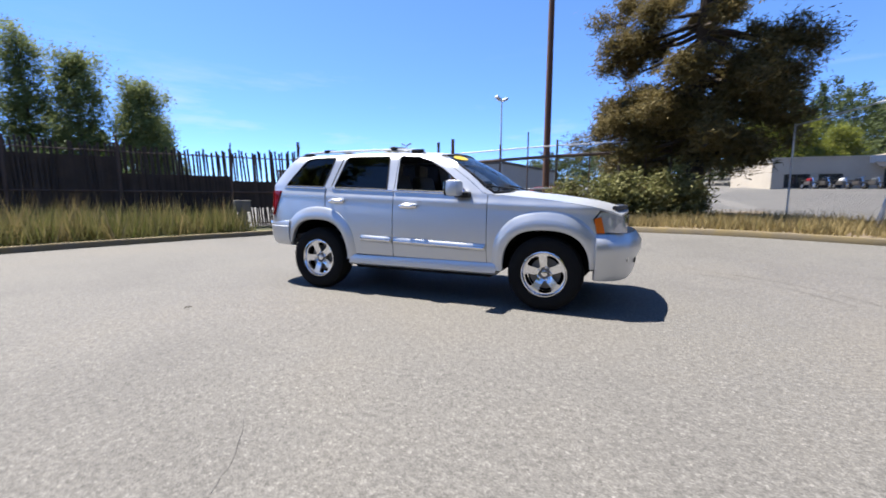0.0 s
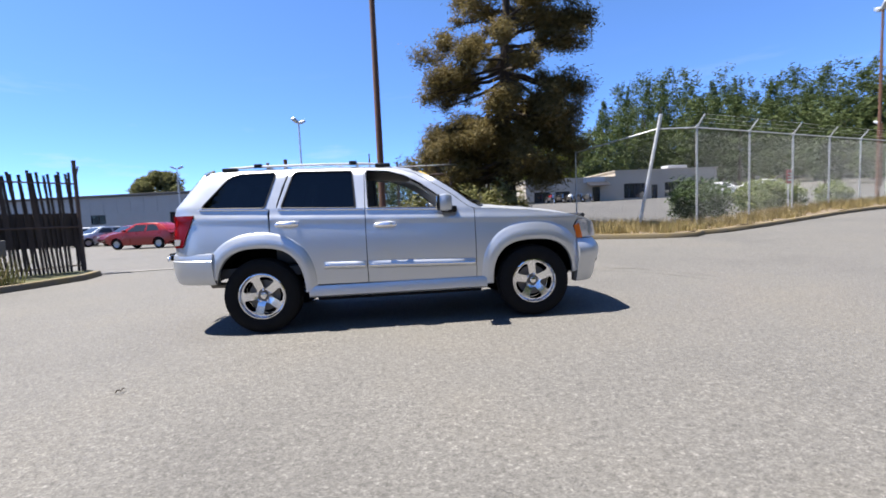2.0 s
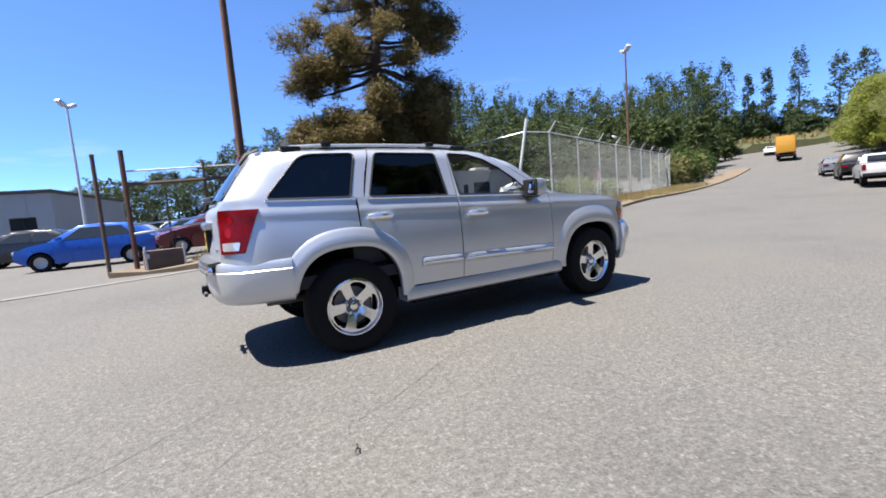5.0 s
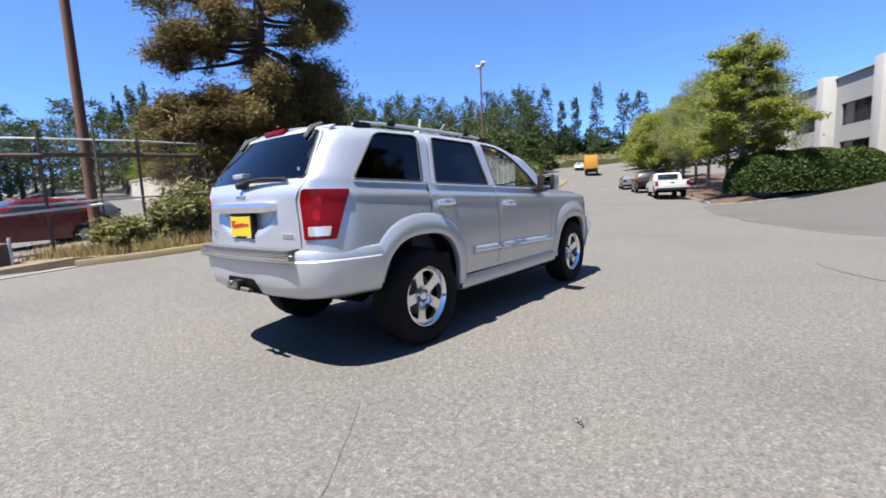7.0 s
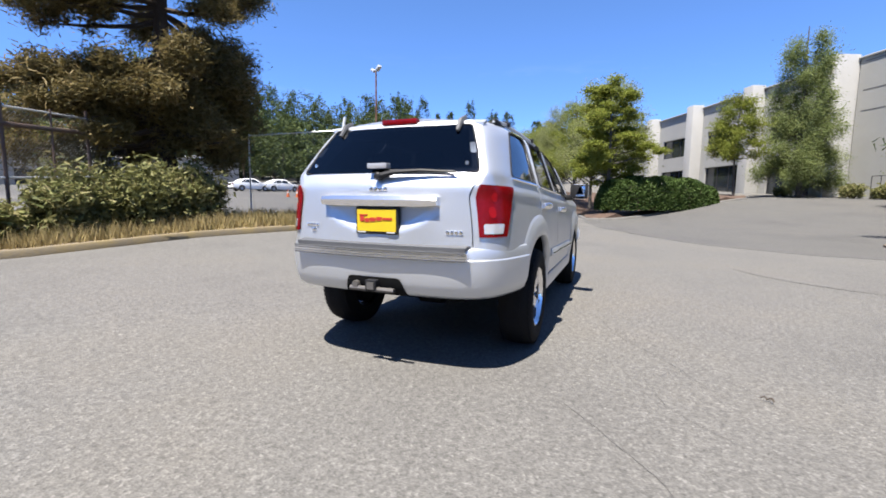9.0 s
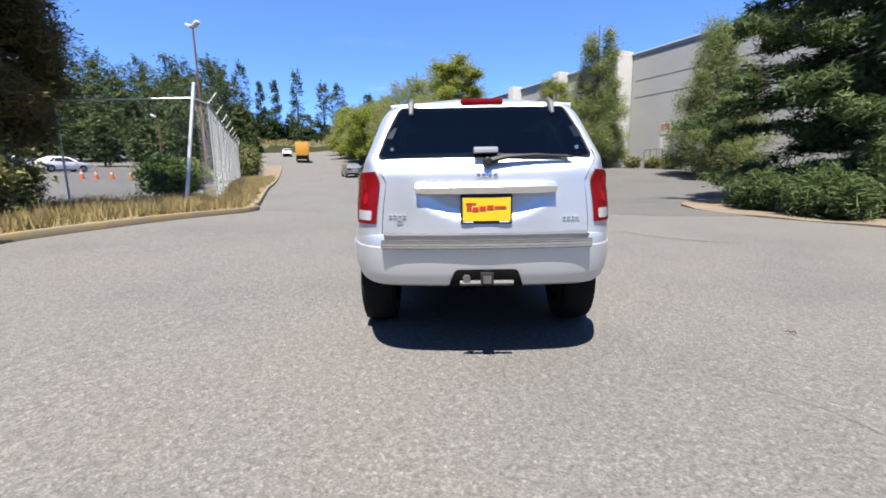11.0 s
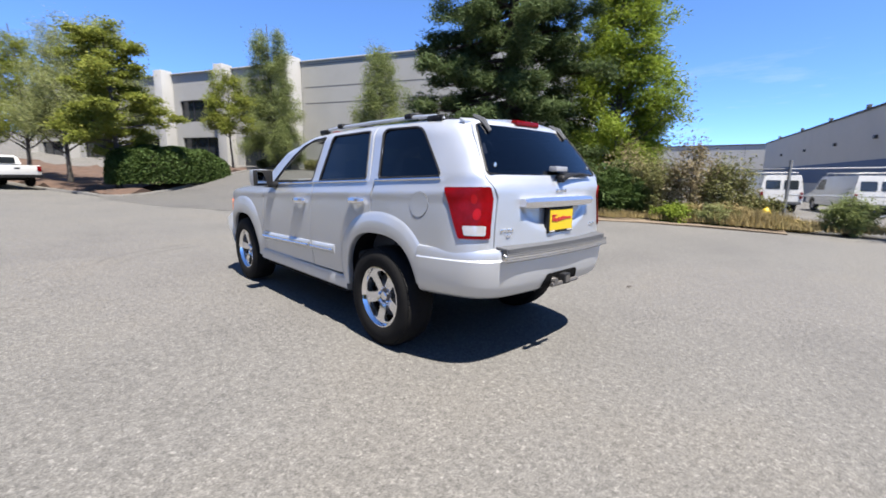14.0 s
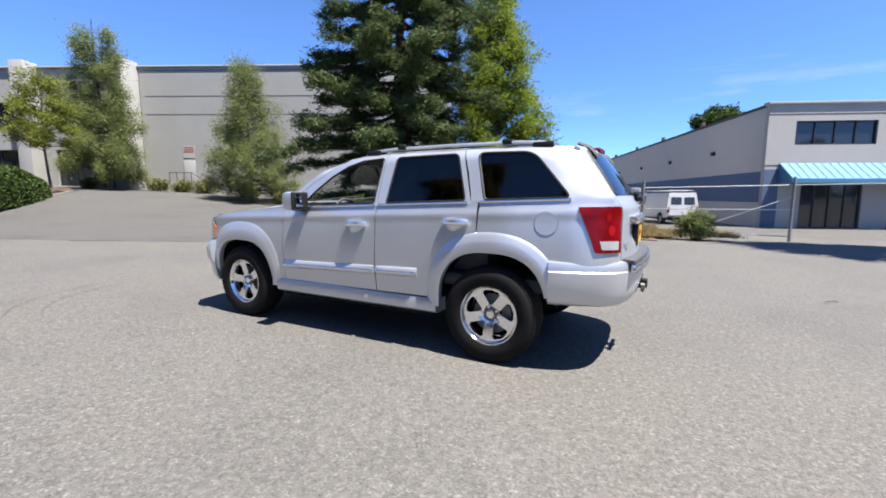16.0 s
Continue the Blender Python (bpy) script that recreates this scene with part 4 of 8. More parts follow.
def low_shop():
    """Single-storey beige block building across the upper lot."""
    root = thing("low_building", "low beige block building with dark shopfront windows", "building", (14.6, 45.6, 1.7), 0.0)
    # front faces -y: a lower wing and a taller block with two shop windows
    for x0, x1, h, holes in ((0.0, 11.1, 3.15, [(1.0, 3.0, 0.4, 1.7), (3.6, 5.4, 0.4, 1.7), (8.2, 9.2, 0.0, 2.1)]),
                             (11.1, 24.2, 3.85, [(12.2, 14.9, 0.55, 2.35), (15.7, 16.5, 0.0, 2.1), (17.4, 20.2, 0.55, 2.35)])):
        bm = bmesh.new()
        wall_with_holes(bm, x0, x1, -1, h, holes, 0, 0.3)
        part("wall", bm, BEIGE, root, "beige block front wall")
        for a, b, c, d in holes:
            window_unit(root, a, b, c, d, 4 if b - a > 2.5 else 2, 0.1, 0.1)
        for x in (x0, x1 - 0.3):
            bm = bmesh.new()
            box(bm, (x, 0.302, -1), (x + 0.3, 18, h))
            part("side_wall", bm, BEIGE, root)
        bm = bmesh.new()
        box(bm, (x0 - 0.1, -0.1, h), (x1 + 0.1, 18, h + 0.12))
        part("roof", bm, BEIGE, root)
    h = 3.85
    bm = bmesh.new()
    box(bm, (7.1, -0.12, 2.6), (9.7, -0.02, 3.25))
    part("sign_board", bm, SIGN_WHITE, root, "white fascia board")
    bm = bmesh.new()
    panel(bm, [(7.4, 0.0), (10.0, 0.0), (10.0, 1.2), (7.4, 1.2)], lambda x, y, d: Vector((x, -y, 2.75 - 0.45 * y - d)), 2, 0.05)
    part("canopy", bm, FRAME_DARK, root)
    bm = bmesh.new()
    box(bm, (18.5, 1, h + 0.12), (21.0, 2.5, h + 0.6), 0.05)
    part("rooftop_unit", bm, SIGN_WHITE, root)
    return root


low_shop()


def pale_shed():
    """Long pale building closing the car lot."""
    root = thing("long_building", "long pale grey metal-sided building behind the car lot", "building", (-62.0, 62.0, -0.2), math.atan2(-4.5, 32))
    h = 6.0
    holes = [(x, x + 2.2, 2.3, 3.6) for x in (18.5, 36.0, 44.3)] + [(30.0, 31.2, 0.2, 3.6), (40.6, 41.6, 2.0, 4.0)]
    bm = bmesh.new()
    wall_with_holes(bm, 0, 48, -0.5, h, holes, 0, 0.3)
    part("wall", bm, PALE_WALL, root, "pale ribbed metal wall")
    for i in range(24):
        bm = bmesh.new()
        box(bm, (1 + 1.95 * i, -0.03, 3.75), (1.05 + 1.95 * i, -0.002, h - 0.1))
        part("rib", bm, PALE_WALL, root)
    for a, b, c, d in holes:
        window_unit(root, a, b, c, d, 2, 0.1, 0.1)
    bm = bmesh.new()
    box(bm, (-0.2, -0.3, h), (48.2, 25, h + 0.35), 0.05)
    part("roof", bm, ROOFING, root)
    bm = bmesh.new()
    box(bm, (47.7, 0.302, -0.5), (48.0, 24.9, h))
    part("end_wall", bm, PALE_WALL, root)
    return root


pale_shed()


def small_sign():
    root = thing("lot_sign", "red and white notice board on the chain-link fence", "sign", (14.9, 10.3, g(14.9, 10.3)), ROAD_TURN)
    bm = bmesh.new()
    box(bm, (-0.2, -0.015, 1.15), (0.2, 0.0, 1.68), 0.004)
    b = part("board", bm, SIGN_RED, root)
    bm = bmesh.new()
    for z, w in ((1.5, 0.15), (1.38, 0.13), (1.26, 0.15)):
        box(bm, (-w, -0.019, z), (w, -0.0145, z + 0.06))
    part("text_bars", bm, SIGN_WHITE, b)
    bm = bmesh.new()
    tube(bm, [(0, 0.03, -0.1), (0, 0.03, 1.7)], 0.025, 8)
    part("post", bm, GALV, root)
    return root


small_sign()


def lot_gate():
    """Pipe-framed chain-link gate in front of the office yard."""
    a, b = Vector((-1.55, -13.4)), Vector((-5.75, -12.9))
    root = thing("yard_gate", "galvanised pipe-framed chain-link gate, closed", "gate", g3(a))
    inv = root.matrix_world.inverted()
    h = 1.75
    for p in (a, b):
        bm = bmesh.new()
        pole(bm, g3(p, -0.1), g3(p, h + 0.25), 0.045)
        bm.transform(inv)
        part("post", bm, POST_GREY, root)
    for z in (0.18, 1.0, h):
        bm = bmesh.new()
        tube(bm, [g3(a, z), g3(b, z)], 0.018, 8)
        bm.transform(inv)
        part("rail", bm, GALV, root)
    bm = bmesh.new()
    tube(bm, [g3(a.lerp(b, 0.3), 0.18), g3(b, h * 0.8)], 0.02, 6)
    bm.transform(inv)
    part("brace", bm, GALV, root)
    w = wire_mesh("wire_mesh", a, b, 0.18, h, root, 0.06)
    w.matrix_parent_inverse = inv
    return root


lot_gate()
chain_fence("chain-link yard fence behind the shrubs", [(-1.55, -13.4), (1.0, -13.7), (3.5, -14.0)], 1.75, arms=False, pitch=0.07, post_mat=POST_GREY)
chain_fence("chain-link yard fence beside the closed gate", [(-5.75, -12.9), (-8.6, -12.6), (-11.5, -12.3), (-14.5, -12.0)], 1.75, arms=False, pitch=0.07, post_mat=POST_GREY)


def far_white_building():
    """Low white commercial building beyond the yard."""
    root = thing("white_building", "low white flat-roofed building beyond the yard", "building", (2.6, -86.0, -0.6), math.atan2(6.0, 34.0))
    h = 7.3
    holes = [(x, x + 3.0, 0.1, 3.2) for x in (3.0, 9.5, 16.0, 22.5)]
    bm = bmesh.new()
    wall_with_holes(bm, 0, 34, -0.4, h, holes, 0.0, 0.3)
    part("wall", bm, TILT_WHITE, root, "white painted wall")
    for a, b, c, d in holes:
        bm = bmesh.new()
        for i in range(8):
            box(bm, (a, 0.12, c + (d - c) * i / 8 + 0.01), (b, 0.2, c + (d - c) * (i + 1) / 8 - 0.01))
        part("roller_door", bm, PALE_WALL, root)
    for x in (6.5, 13.0, 19.5, 26.0):
        bm = bmesh.new()
        box(bm, (x, -0.012, -0.3), (x + 0.05, 0.01, h - 0.1))
        part("panel_joint", bm, JOINT, root)
    bm = bmesh.new()
    box(bm, (-0.1, -0.1, h), (34.1, 14.0, h + 0.2), 0.03)
    part("roof", bm, ROOFING, root)
    for x in (0.0, 33.7):
        bm = bmesh.new()
        box(bm, (x, 0.302, -0.4), (x + 0.3, 13.9, h))
        part("end_wall", bm, TILT_WHITE, root)
    # its front looks towards the lot
    root.matrix_world = root.matrix_world @ Matrix.Diagonal((1, -1, 1, 1))
    return root


far_white_building()


# ---- plants ----
def leaf_quads(centres, size, rng, flat=0.0, long=1.0, up=None):
    """Small four-cornered leaves at random turns round the given centres."""
    c = np.asarray(centres, dtype=np.float64)
    n = len(c)
    a = rng.normal(size=(n, 3))
    if up is not None:
        a = a * 0.6 + np.asarray(up)
    a /= np.linalg.norm(a, axis=1, keepdims=True) + 1e-9
    b = rng.normal(size=(n, 3))
    a[:, 2] *= 0.6
    a /= np.linalg.norm(a, axis=1, keepdims=True) + 1e-9
    b[:, 2] *= 0.6 * (1 - flat)
    b -= (b * a).sum(1, keepdims=True) * a
    b /= np.linalg.norm(b, axis=1, keepdims=True) + 1e-9
    s = size * rng.uniform(0.6, 1.35, size=(n, 1))
    a, b = a * s * 0.5 * long, b * s * 0.5
    return np.stack([c - a, c + b * 0.9, c + a, c - b * 0.9], axis=1)


def leaf_tris(centres, size, rng, long=1.0):
    """Three-cornered leaves or needle sprays."""
    q = leaf_quads(centres, size * 1.25, rng, long=long)
    return np.stack([q[:, 0] * 0.5 + q[:, 1] * 0.5, q[:, 2], q[:, 0] * 0.5 + q[:, 3] * 0.5], axis=1)


def blob(rng, at, radius, n, shell=0.55):
    """Points in a lumpy ellipsoid, denser towards its skin; with no shell, a soft cloud."""
    d = rng.normal(size=(n, 3))
    if not shell:
        return np.asarray(at) + d * 0.46 * np.asarray(radius)
    d /= np.linalg.norm(d, axis=1, keepdims=True)
    r = shell + (1 - shell) * rng.random((n, 1))
    r = r * (0.75 + 0.35 * np.sin(d[:, :1] * 5 + d[:, 1:2] * 4 + at[0]) * np.cos(d[:, 2:3] * 4 + at[1]))
    return np.asarray(at) + d * r * np.asarray(radius)


def limb(bm, a, b, r0, r1, sag, rng, sides=6, n=5):
    a, b = Vector(a), Vector(b)
    pts, rad = [], []
    for i in range(n + 1):
        t = i / n
        p = a.lerp(b, t)
        p.z += sag * 4 * t * (1 - t)
        if 0 < i < n:
            p += Vector(rng.normal(size=3)) * 0.04 * (b - a).length * 0.4
        pts.append(p)
        rad.append(r0 + (r1 - r0) * t)
    tube(bm, pts, rad, sides)
    return pts


def tree(name, label, at, trunk, limbs, mat_bark, mat_leaf, leaf, per, seed, long=1.0, shell=0.35, lift=0.0, twig=True, corners=3, step=0.75):
    """Trunk: (height, base radius). limbs: rows of (height on trunk, azimuth, reach, rise, clump radius, clump flatness)."""
    rng = np.random.default_rng(seed)
    root = thing(name, label, "tree", (at[0], at[1], g(*at) + lift))
    bm = bmesh.new()
    h, r = trunk
    spine = []
    k = 9
    for i in range(k + 1):
        t = i / k
        spine.append(Vector((0.012 * h * math.sin(t * 5 + seed), 0.012 * h * math.cos(t * 4 + seed * 2), h * t - 0.2 * (1 - t))))
    tube(bm, spine, [r * (1.25 if i == 0 else 1) * (1 - 0.9 * (i / k)) + 0.015 for i in range(k + 1)], 10)
    quads = []
    for z, az, reach, rise, rad, flat in limbs:
        t = min(0.98, z / h)
        p0 = spine[int(t * k)].lerp(spine[min(k, int(t * k) + 1)], t * k - int(t * k))
        tip = p0 + Vector((math.cos(az) * reach, math.sin(az) * reach, rise))
        pts = limb(bm, p0, tip, max(0.02, r * 0.45 * (1 - t) + 0.015), 0.012, -0.04 * reach, rng)
        m = max(2, int(round(reach / max(0.35, rad * step))))
        for j in range(m):
            f = 1.0 - 0.62 * j / m
            c = p0.lerp(tip, f) + Vector(rng.normal(size=3)) * rad * 0.35
            rr = rad * rng.uniform(0.7, 1.15) * (0.75 + 0.35 * f)
            if twig:
                limb(bm, p0.lerp(tip, f * 0.85), c, 0.012, 0.004, 0, rng, 4, 2)
            n = int(per * (rr / 0.6) ** 2)
            quads.append((leaf_tris if corners == 3 else leaf_quads)(blob(rng, c, (rr, rr, rr * flat), n, shell), leaf, rng, long=long))
    part("trunk", bm, mat_bark, root)
    from_arrays("crown", np.concatenate(quads), corners, mat_leaf, root)
    return root


def auto_limbs(seed, n, z0, z1, reach0, reach1, rise, rad, flat=0.7, power=1.0, jitter=0.25):
    """Limbs up a trunk, turning by the golden angle; reach goes from reach0 at the bottom to reach1 at the top."""
    rng = random.Random(seed)
    out = []
    for i in range(n):
        t = (i + 0.5) / n
        reach = (reach0 + (reach1 - reach0) * t ** power) * rng.uniform(1 - jitter, 1 + jitter)
        out.append((z0 + (z1 - z0) * t, i * 2.399 + rng.uniform(-0.4, 0.4), max(0.15, reach), rise * reach * rng.uniform(0.6, 1.3), rad * rng.uniform(0.75, 1.2), flat))
    return out


# Scots pine beside the fence: open crown of brown-green clumps. Azimuth 0 points along +x.
rng_pine = random.Random(17)
pine_limbs = []
for i in range(52):
    # upper crown: sweeping limbs with open gaps between them
    t = (i + 0.5) / 52
    az = i * 2.399 + rng_pine.uniform(-0.35, 0.35)
    reach = (2.9 - 1.9 * t ** 1.4) * rng_pine.uniform(0.62, 1.12)
    z = 5.5 + 7.7 * t + rng_pine.uniform(-0.2, 0.2)
    pine_limbs.append((z, az, reach, reach * rng_pine.uniform(-0.22, 0.12), 0.36 * rng_pine.uniform(0.75, 1.3), 0.8))
for i in range(44):
    # broad low skirt, deepest away from the road
    az = i * 2.399 + rng_pine.uniform(-0.3, 0.3)
    reach = (2.1 + 1.3 * max(0.0, math.cos(az - 2.75))) * rng_pine.uniform(0.55, 1.08)
    z = rng_pine.uniform(2.2, 4.9)
    pine_limbs.append((z, az, reach, -reach * rng_pine.uniform(0.15, 0.42), 0.44 * rng_pine.uniform(0.75, 1.25), 0.85))
for z, az, reach, rise in ((5.6, -0.2, 2.6, -1.3), (5.3, -0.35, 2.8, -2.0), (5.0, -0.1, 2.6, -2.3), (5.8, 0.1, 2.7, -0.6), (4.9, -0.5, 2.2, -1.6), (5.7, 2.9, 2.9, -0.4), (6.0, 3.2, 2.8, -0.5), (5.9, 2.6, 2.7, -0.3), (7.2, -0.2, 3.0, 0.2), (7.6, 0.0, 2.8, 0.1)):
    pine_limbs.append((z, az, reach, rise, 0.42, 0.85))
tree("pine_tree", "tall open-crowned pine with brownish green needle clumps", (4.1, 10.6), (13.4, 0.26), pine_limbs, BARK, PINE_NEEDLES, 0.062, 800, 3, long=3.0, shell=0.0, lift=0.1, step=0.75)

tree("spruce_tree", "big dark spruce with layered drooping branches", (9.1, -14.2), (19.0, 0.32), auto_limbs(11, 200, 0.8, 18.6, 4.25, 0.5, -0.12, 0.46, 0.55, 1.8, 0.4),
     BARK, DARK_NEEDLES, 0.085, 300, 12, long=3.2, shell=0.0)
tree("deciduous_tree", "bright yellow-green upright tree behind the spruce", (6.1, -18.0), (12.6, 0.2), auto_limbs(21, 130, 0.6, 12.0, 2.75, 0.4, 0.5, 0.55, 0.8, 1.3),
     BARK_GREY, BRIGHT_LEAVES, 0.10, 250, 22, long=1.7, shell=0.0)
tree("maple_tree", "bright green maple with horizontal leaf layers on the island", (24.6, -0.6), (7.8, 0.13), auto_limbs(31, 34, 1.9, 7.7, 2.6, 0.9, 0.3, 0.52, 0.42, 1.0, 0.4),
     BARK_GREY, MAPLE_LEAVES, 0.105, 430, 32, shell=0.0, lift=0.3, corners=4)
tree("birch_tree", "tall birch with weeping twigs against the warehouse fin", (36.6, -13.9), (12.6, 0.16), auto_limbs(41, 60, 1.6, 11.8, 2.3, 0.9, -0.15, 0.62, 1.3, 1.0, 0.45),
     BARK_GREY, BIRCH_LEAVES, 0.11, 460, 42, shell=0.0)
tree("birch_tree", "slender grey-green birch in front of the blank wall", (24.2, -17.2), (9.8, 0.12), auto_limbs(51, 72, 0.5, 9.2, 2.7, 0.4, 0.15, 0.54, 1.2, 1.0, 0.4),
     BARK_GREY, BIRCH_LEAVES, 0.10, 440, 52, shell=0.0)
tree("young_tree", "young pale green tree with a thin stem by the drive", (33.5, -9.2), (7.2, 0.07), auto_limbs(61, 30, 2.4, 7.0, 1.8, 0.6, 0.3, 0.55, 0.8),
     BARK_GREY, MAPLE_LEAVES, 0.13, 300, 62, lift=0.2, shell=0.0)
for i, (x, y, h, s) in enumerate([(28.9, -0.9, 9.4, 71), (33.5, 0.8, 9.4, 72), (38.5, 2.8, 10.0, 73), (44, 4.6, 9.8, 74), (50, 6.6, 9.4, 75), (57, 8.6, 9.2, 76)]):
    tree("deciduous_tree", "pale green feathery street tree on the island", (x, y), (h, 0.12), auto_limbs(s, 46, 1.6, h - 1.0, 2.7, 0.7, 0.75, 0.62, 0.9, 1.2, 0.4),
         BARK_GREY, PALE_LEAVES if i % 3 != 2 else MAPLE_LEAVES, 0.11, 210, s, lift=0.3, shell=0.0)
# Trees behind the low building, and a tall one on the verge whose shade falls across the lot
for i, (x, y, h) in enumerate([(18.5, 66, 8.2), (22.5, 67, 9.0), (27.5, 69, 7.5)]):
    tree("deciduous_tree", "yellow-green tree behind the low beige building", (x, y), (h, 0.15), auto_limbs(520 + i, 30, 1.5, h - 0.5, 2.6, 1.0, 0.4, 0.95, 0.9), BARK_GREY, MAPLE_LEAVES, 0.22, 170, 520 + i, shell=0.0)
tree("deciduous_tree", "tall green tree on the verge shading the lot", (-11.2, -9.2), (15.0, 0.2), auto_limbs(530, 44, 5.5, 14.6, 2.3, 1.0, 0.2, 0.8, 0.8), BARK_GREY, MAPLE_LEAVES, 0.2, 130, 530, shell=0.1)
# Low-crowned trees and scrub that close the road's far end
for i, (u, v, h) in enumerate([(60, -13.0, 8.5), (67, -13.5, 9.0), (75, -13.0, 9.5), (84, -13.5, 9.5), (93, -14.5, 9.0), (72, -19, 10.5), (88, -21, 11.0)]):
    tree("deciduous_tree", "low-crowned green tree beside the far road", along_road(u, v), (h, 0.14), auto_limbs(500 + i, 40, 0.7, h - 0.6, 3.3, 1.0, 0.45, 0.95, 0.9, 1.3),
         BARK_GREY, PALE_LEAVES if i % 2 else MAPLE_LEAVES, 0.27, 90, 500 + i, shell=0.0)
for i, (x, y, h, s) in enumerate([(-40, 13.4, 13.0, 81), (-36.5, 15.2, 11.5, 82), (-34, 18, 10.0, 83), (-38, 9.0, 13.5, 84), (-37.5, 21.5, 7.5, 85)]):
    tree("deciduous_tree", "grey-green poplar-like tree behind the slatted fence", (x, y), (h, 0.18), auto_limbs(s, 44, 1.8, h - 0.3, 1.9, 0.6, 0.6, 0.8, 1.1),
         BARK_GREY, BIRCH_LEAVES, 0.2, 140, s, shell=0.0)
tree("deciduous_tree", "round bushy tree behind the long pale building", (-39.5, 68.5), (9.8, 0.3), auto_limbs(91, 26, 3, 9.6, 3.4, 1.6, 0.35, 1.3, 0.8), BARK_GREY, SHRUB_LEAVES, 0.32, 170, 91)
tree("deciduous_tree", "dark round tree showing over the office roof", (-6.2, -52), (10.4, 0.3), auto_limbs(92, 24, 3, 10.0, 2.4, 1.2, 0.3, 1.1, 0.8), BARK_GREY, HEDGE_LEAVES, 0.3, 170, 92)


def bush(name, label, at, radius, mat, leaf, n, seed, lumps=7, category="bush", lift=0.0, long=1.2):
    """A shrub: stems and a crown of lumps of leaves."""
    rng = np.random.default_rng(seed)
    rx, ry, rz = radius
    root = thing(name, label, category, (at[0], at[1], g(*at) + lift))
    bm = bmesh.new()
    quads = []
    for i in range(lumps):
        a = i * 2.399
        f = math.sqrt((i + 0.3) / lumps)
        c = Vector((math.cos(a) * f * rx * 0.72, math.sin(a) * f * ry * 0.72, rz * (1.0 - 0.42 * f + rng.uniform(-0.18, 0.12))))
        limb(bm, (c.x * 0.15, c.y * 0.15, -0.05), c, 0.03, 0.008, 0.0, rng, 5, 4)
        rr = np.array([rx, ry, rz]) * rng.uniform(0.36, 0.55)
        quads.append(leaf_tris(blob(rng, c, rr, int(n * 1.3) // lumps, 0.3), leaf, rng, long=long))
        low = Vector((c.x, c.y, c.z * 0.45))
        quads.append(leaf_tris(blob(rng, low, rr, int(n * 1.3) // lumps // 2, 0.3), leaf, rng, long=long))
    part("stems", bm, BARK, root)
    q = np.concatenate(quads)
    q[:, :, 2] = np.maximum(q[:, :, 2], 0.02)
    from_arrays("foliage", q, 3, mat, root)
    return root


# Juniper skirts and shrubs under the spruce
for i, (x, y, r, mat, s) in enumerate([(6.2, -9.4, (1.7, 1.2, 1.0), DARK_NEEDLES, 1), (8.5, -9.6, (1.35, 1.2, 1.1), DARK_NEEDLES, 2), (4.2, -10.6, (1.5, 1.2, 1.3), DARK_NEEDLES, 3),
                                       (10.3, -11.0, (1.1, 1.1, 0.9), DARK_NEEDLES, 4), (2.6, -11.3, (1.3, 1.1, 1.35), HEDGE_LEAVES, 5), (7.0, -11.8, (2.0, 1.5, 1.9), DARK_NEEDLES, 6)]):
    bush("juniper_bush", "dense dark green spreading juniper under the spruce", (x, y), r, mat, 0.06, 7000, 100 + s, 11, long=4.5)
for i, (x, y, r, mat, s) in enumerate([(1.5, -11.6, (1.2, 1.0, 1.95), SHRUB_LEAVES, 7), (0.5, -11.7, (1.1, 0.9, 2.05), DRY_TWIGS, 8), (-0.35, -11.9, (1.0, 0.8, 1.75), SHRUB_LEAVES, 9), (2.6, -12.6, (1.5, 1.3, 2.0), DRY_TWIGS, 13),
                                       (-1.0, -12.95, (0.8, 0.35, 0.85), SHRUB_LEAVES, 10), (0.5, -10.7, (0.7, 0.5, 0.5), BRIGHT_LEAVES, 12), (-0.5, -10.8, (0.8, 0.5, 0.45), PALE_LEAVES, 14)]):
    bush("shrub", "straggly half-dry shrub in the soil bed", (x, y), r, mat, 0.07, 3800, 120 + s, 9)
bush("broom_bush", "feathery grey-green bush in the weeds before the gate", (-3.2, -10.8), (0.62, 0.5, 0.78), BIRCH_LEAVES, 0.033, 2300, 131, 9, long=5.0)
for i, (x, y, r) in enumerate([(-0.7, -11.0, (0.62, 0.45, 0.52)), (0.1, -10.9, (0.55, 0.4, 0.42)), (-2.2, -10.9, (0.5, 0.35, 0.22))]):
    bush("dry_weed_clump", "straw-coloured clump of dry weeds beside the kerb", (x, y), r, DRY_GRASS, 0.03, 2600, 132 + i, 8, "weeds", long=5.0)
# Shrubs at the warehouse wall
for i, (x, y, r) in enumerate([(34.6, -16.6, (1.3, 0.9, 0.9)), (33.0, -17.6, (1.1, 0.8, 0.8)), (31.2, -18.4, (1.5, 1.0, 1.1)), (39.6, -14.0, (1.2, 0.8, 0.8)), (27.5, -19.6, (1.3, 1.0, 0.9)), (22.5, -18.5, (1.5, 1.0, 1.0))]):
    bush("shrub", "rounded green shrub against the warehouse wall", (x, y), r, SHRUB_LEAVES, 0.12, 1800, 140 + i, 7)
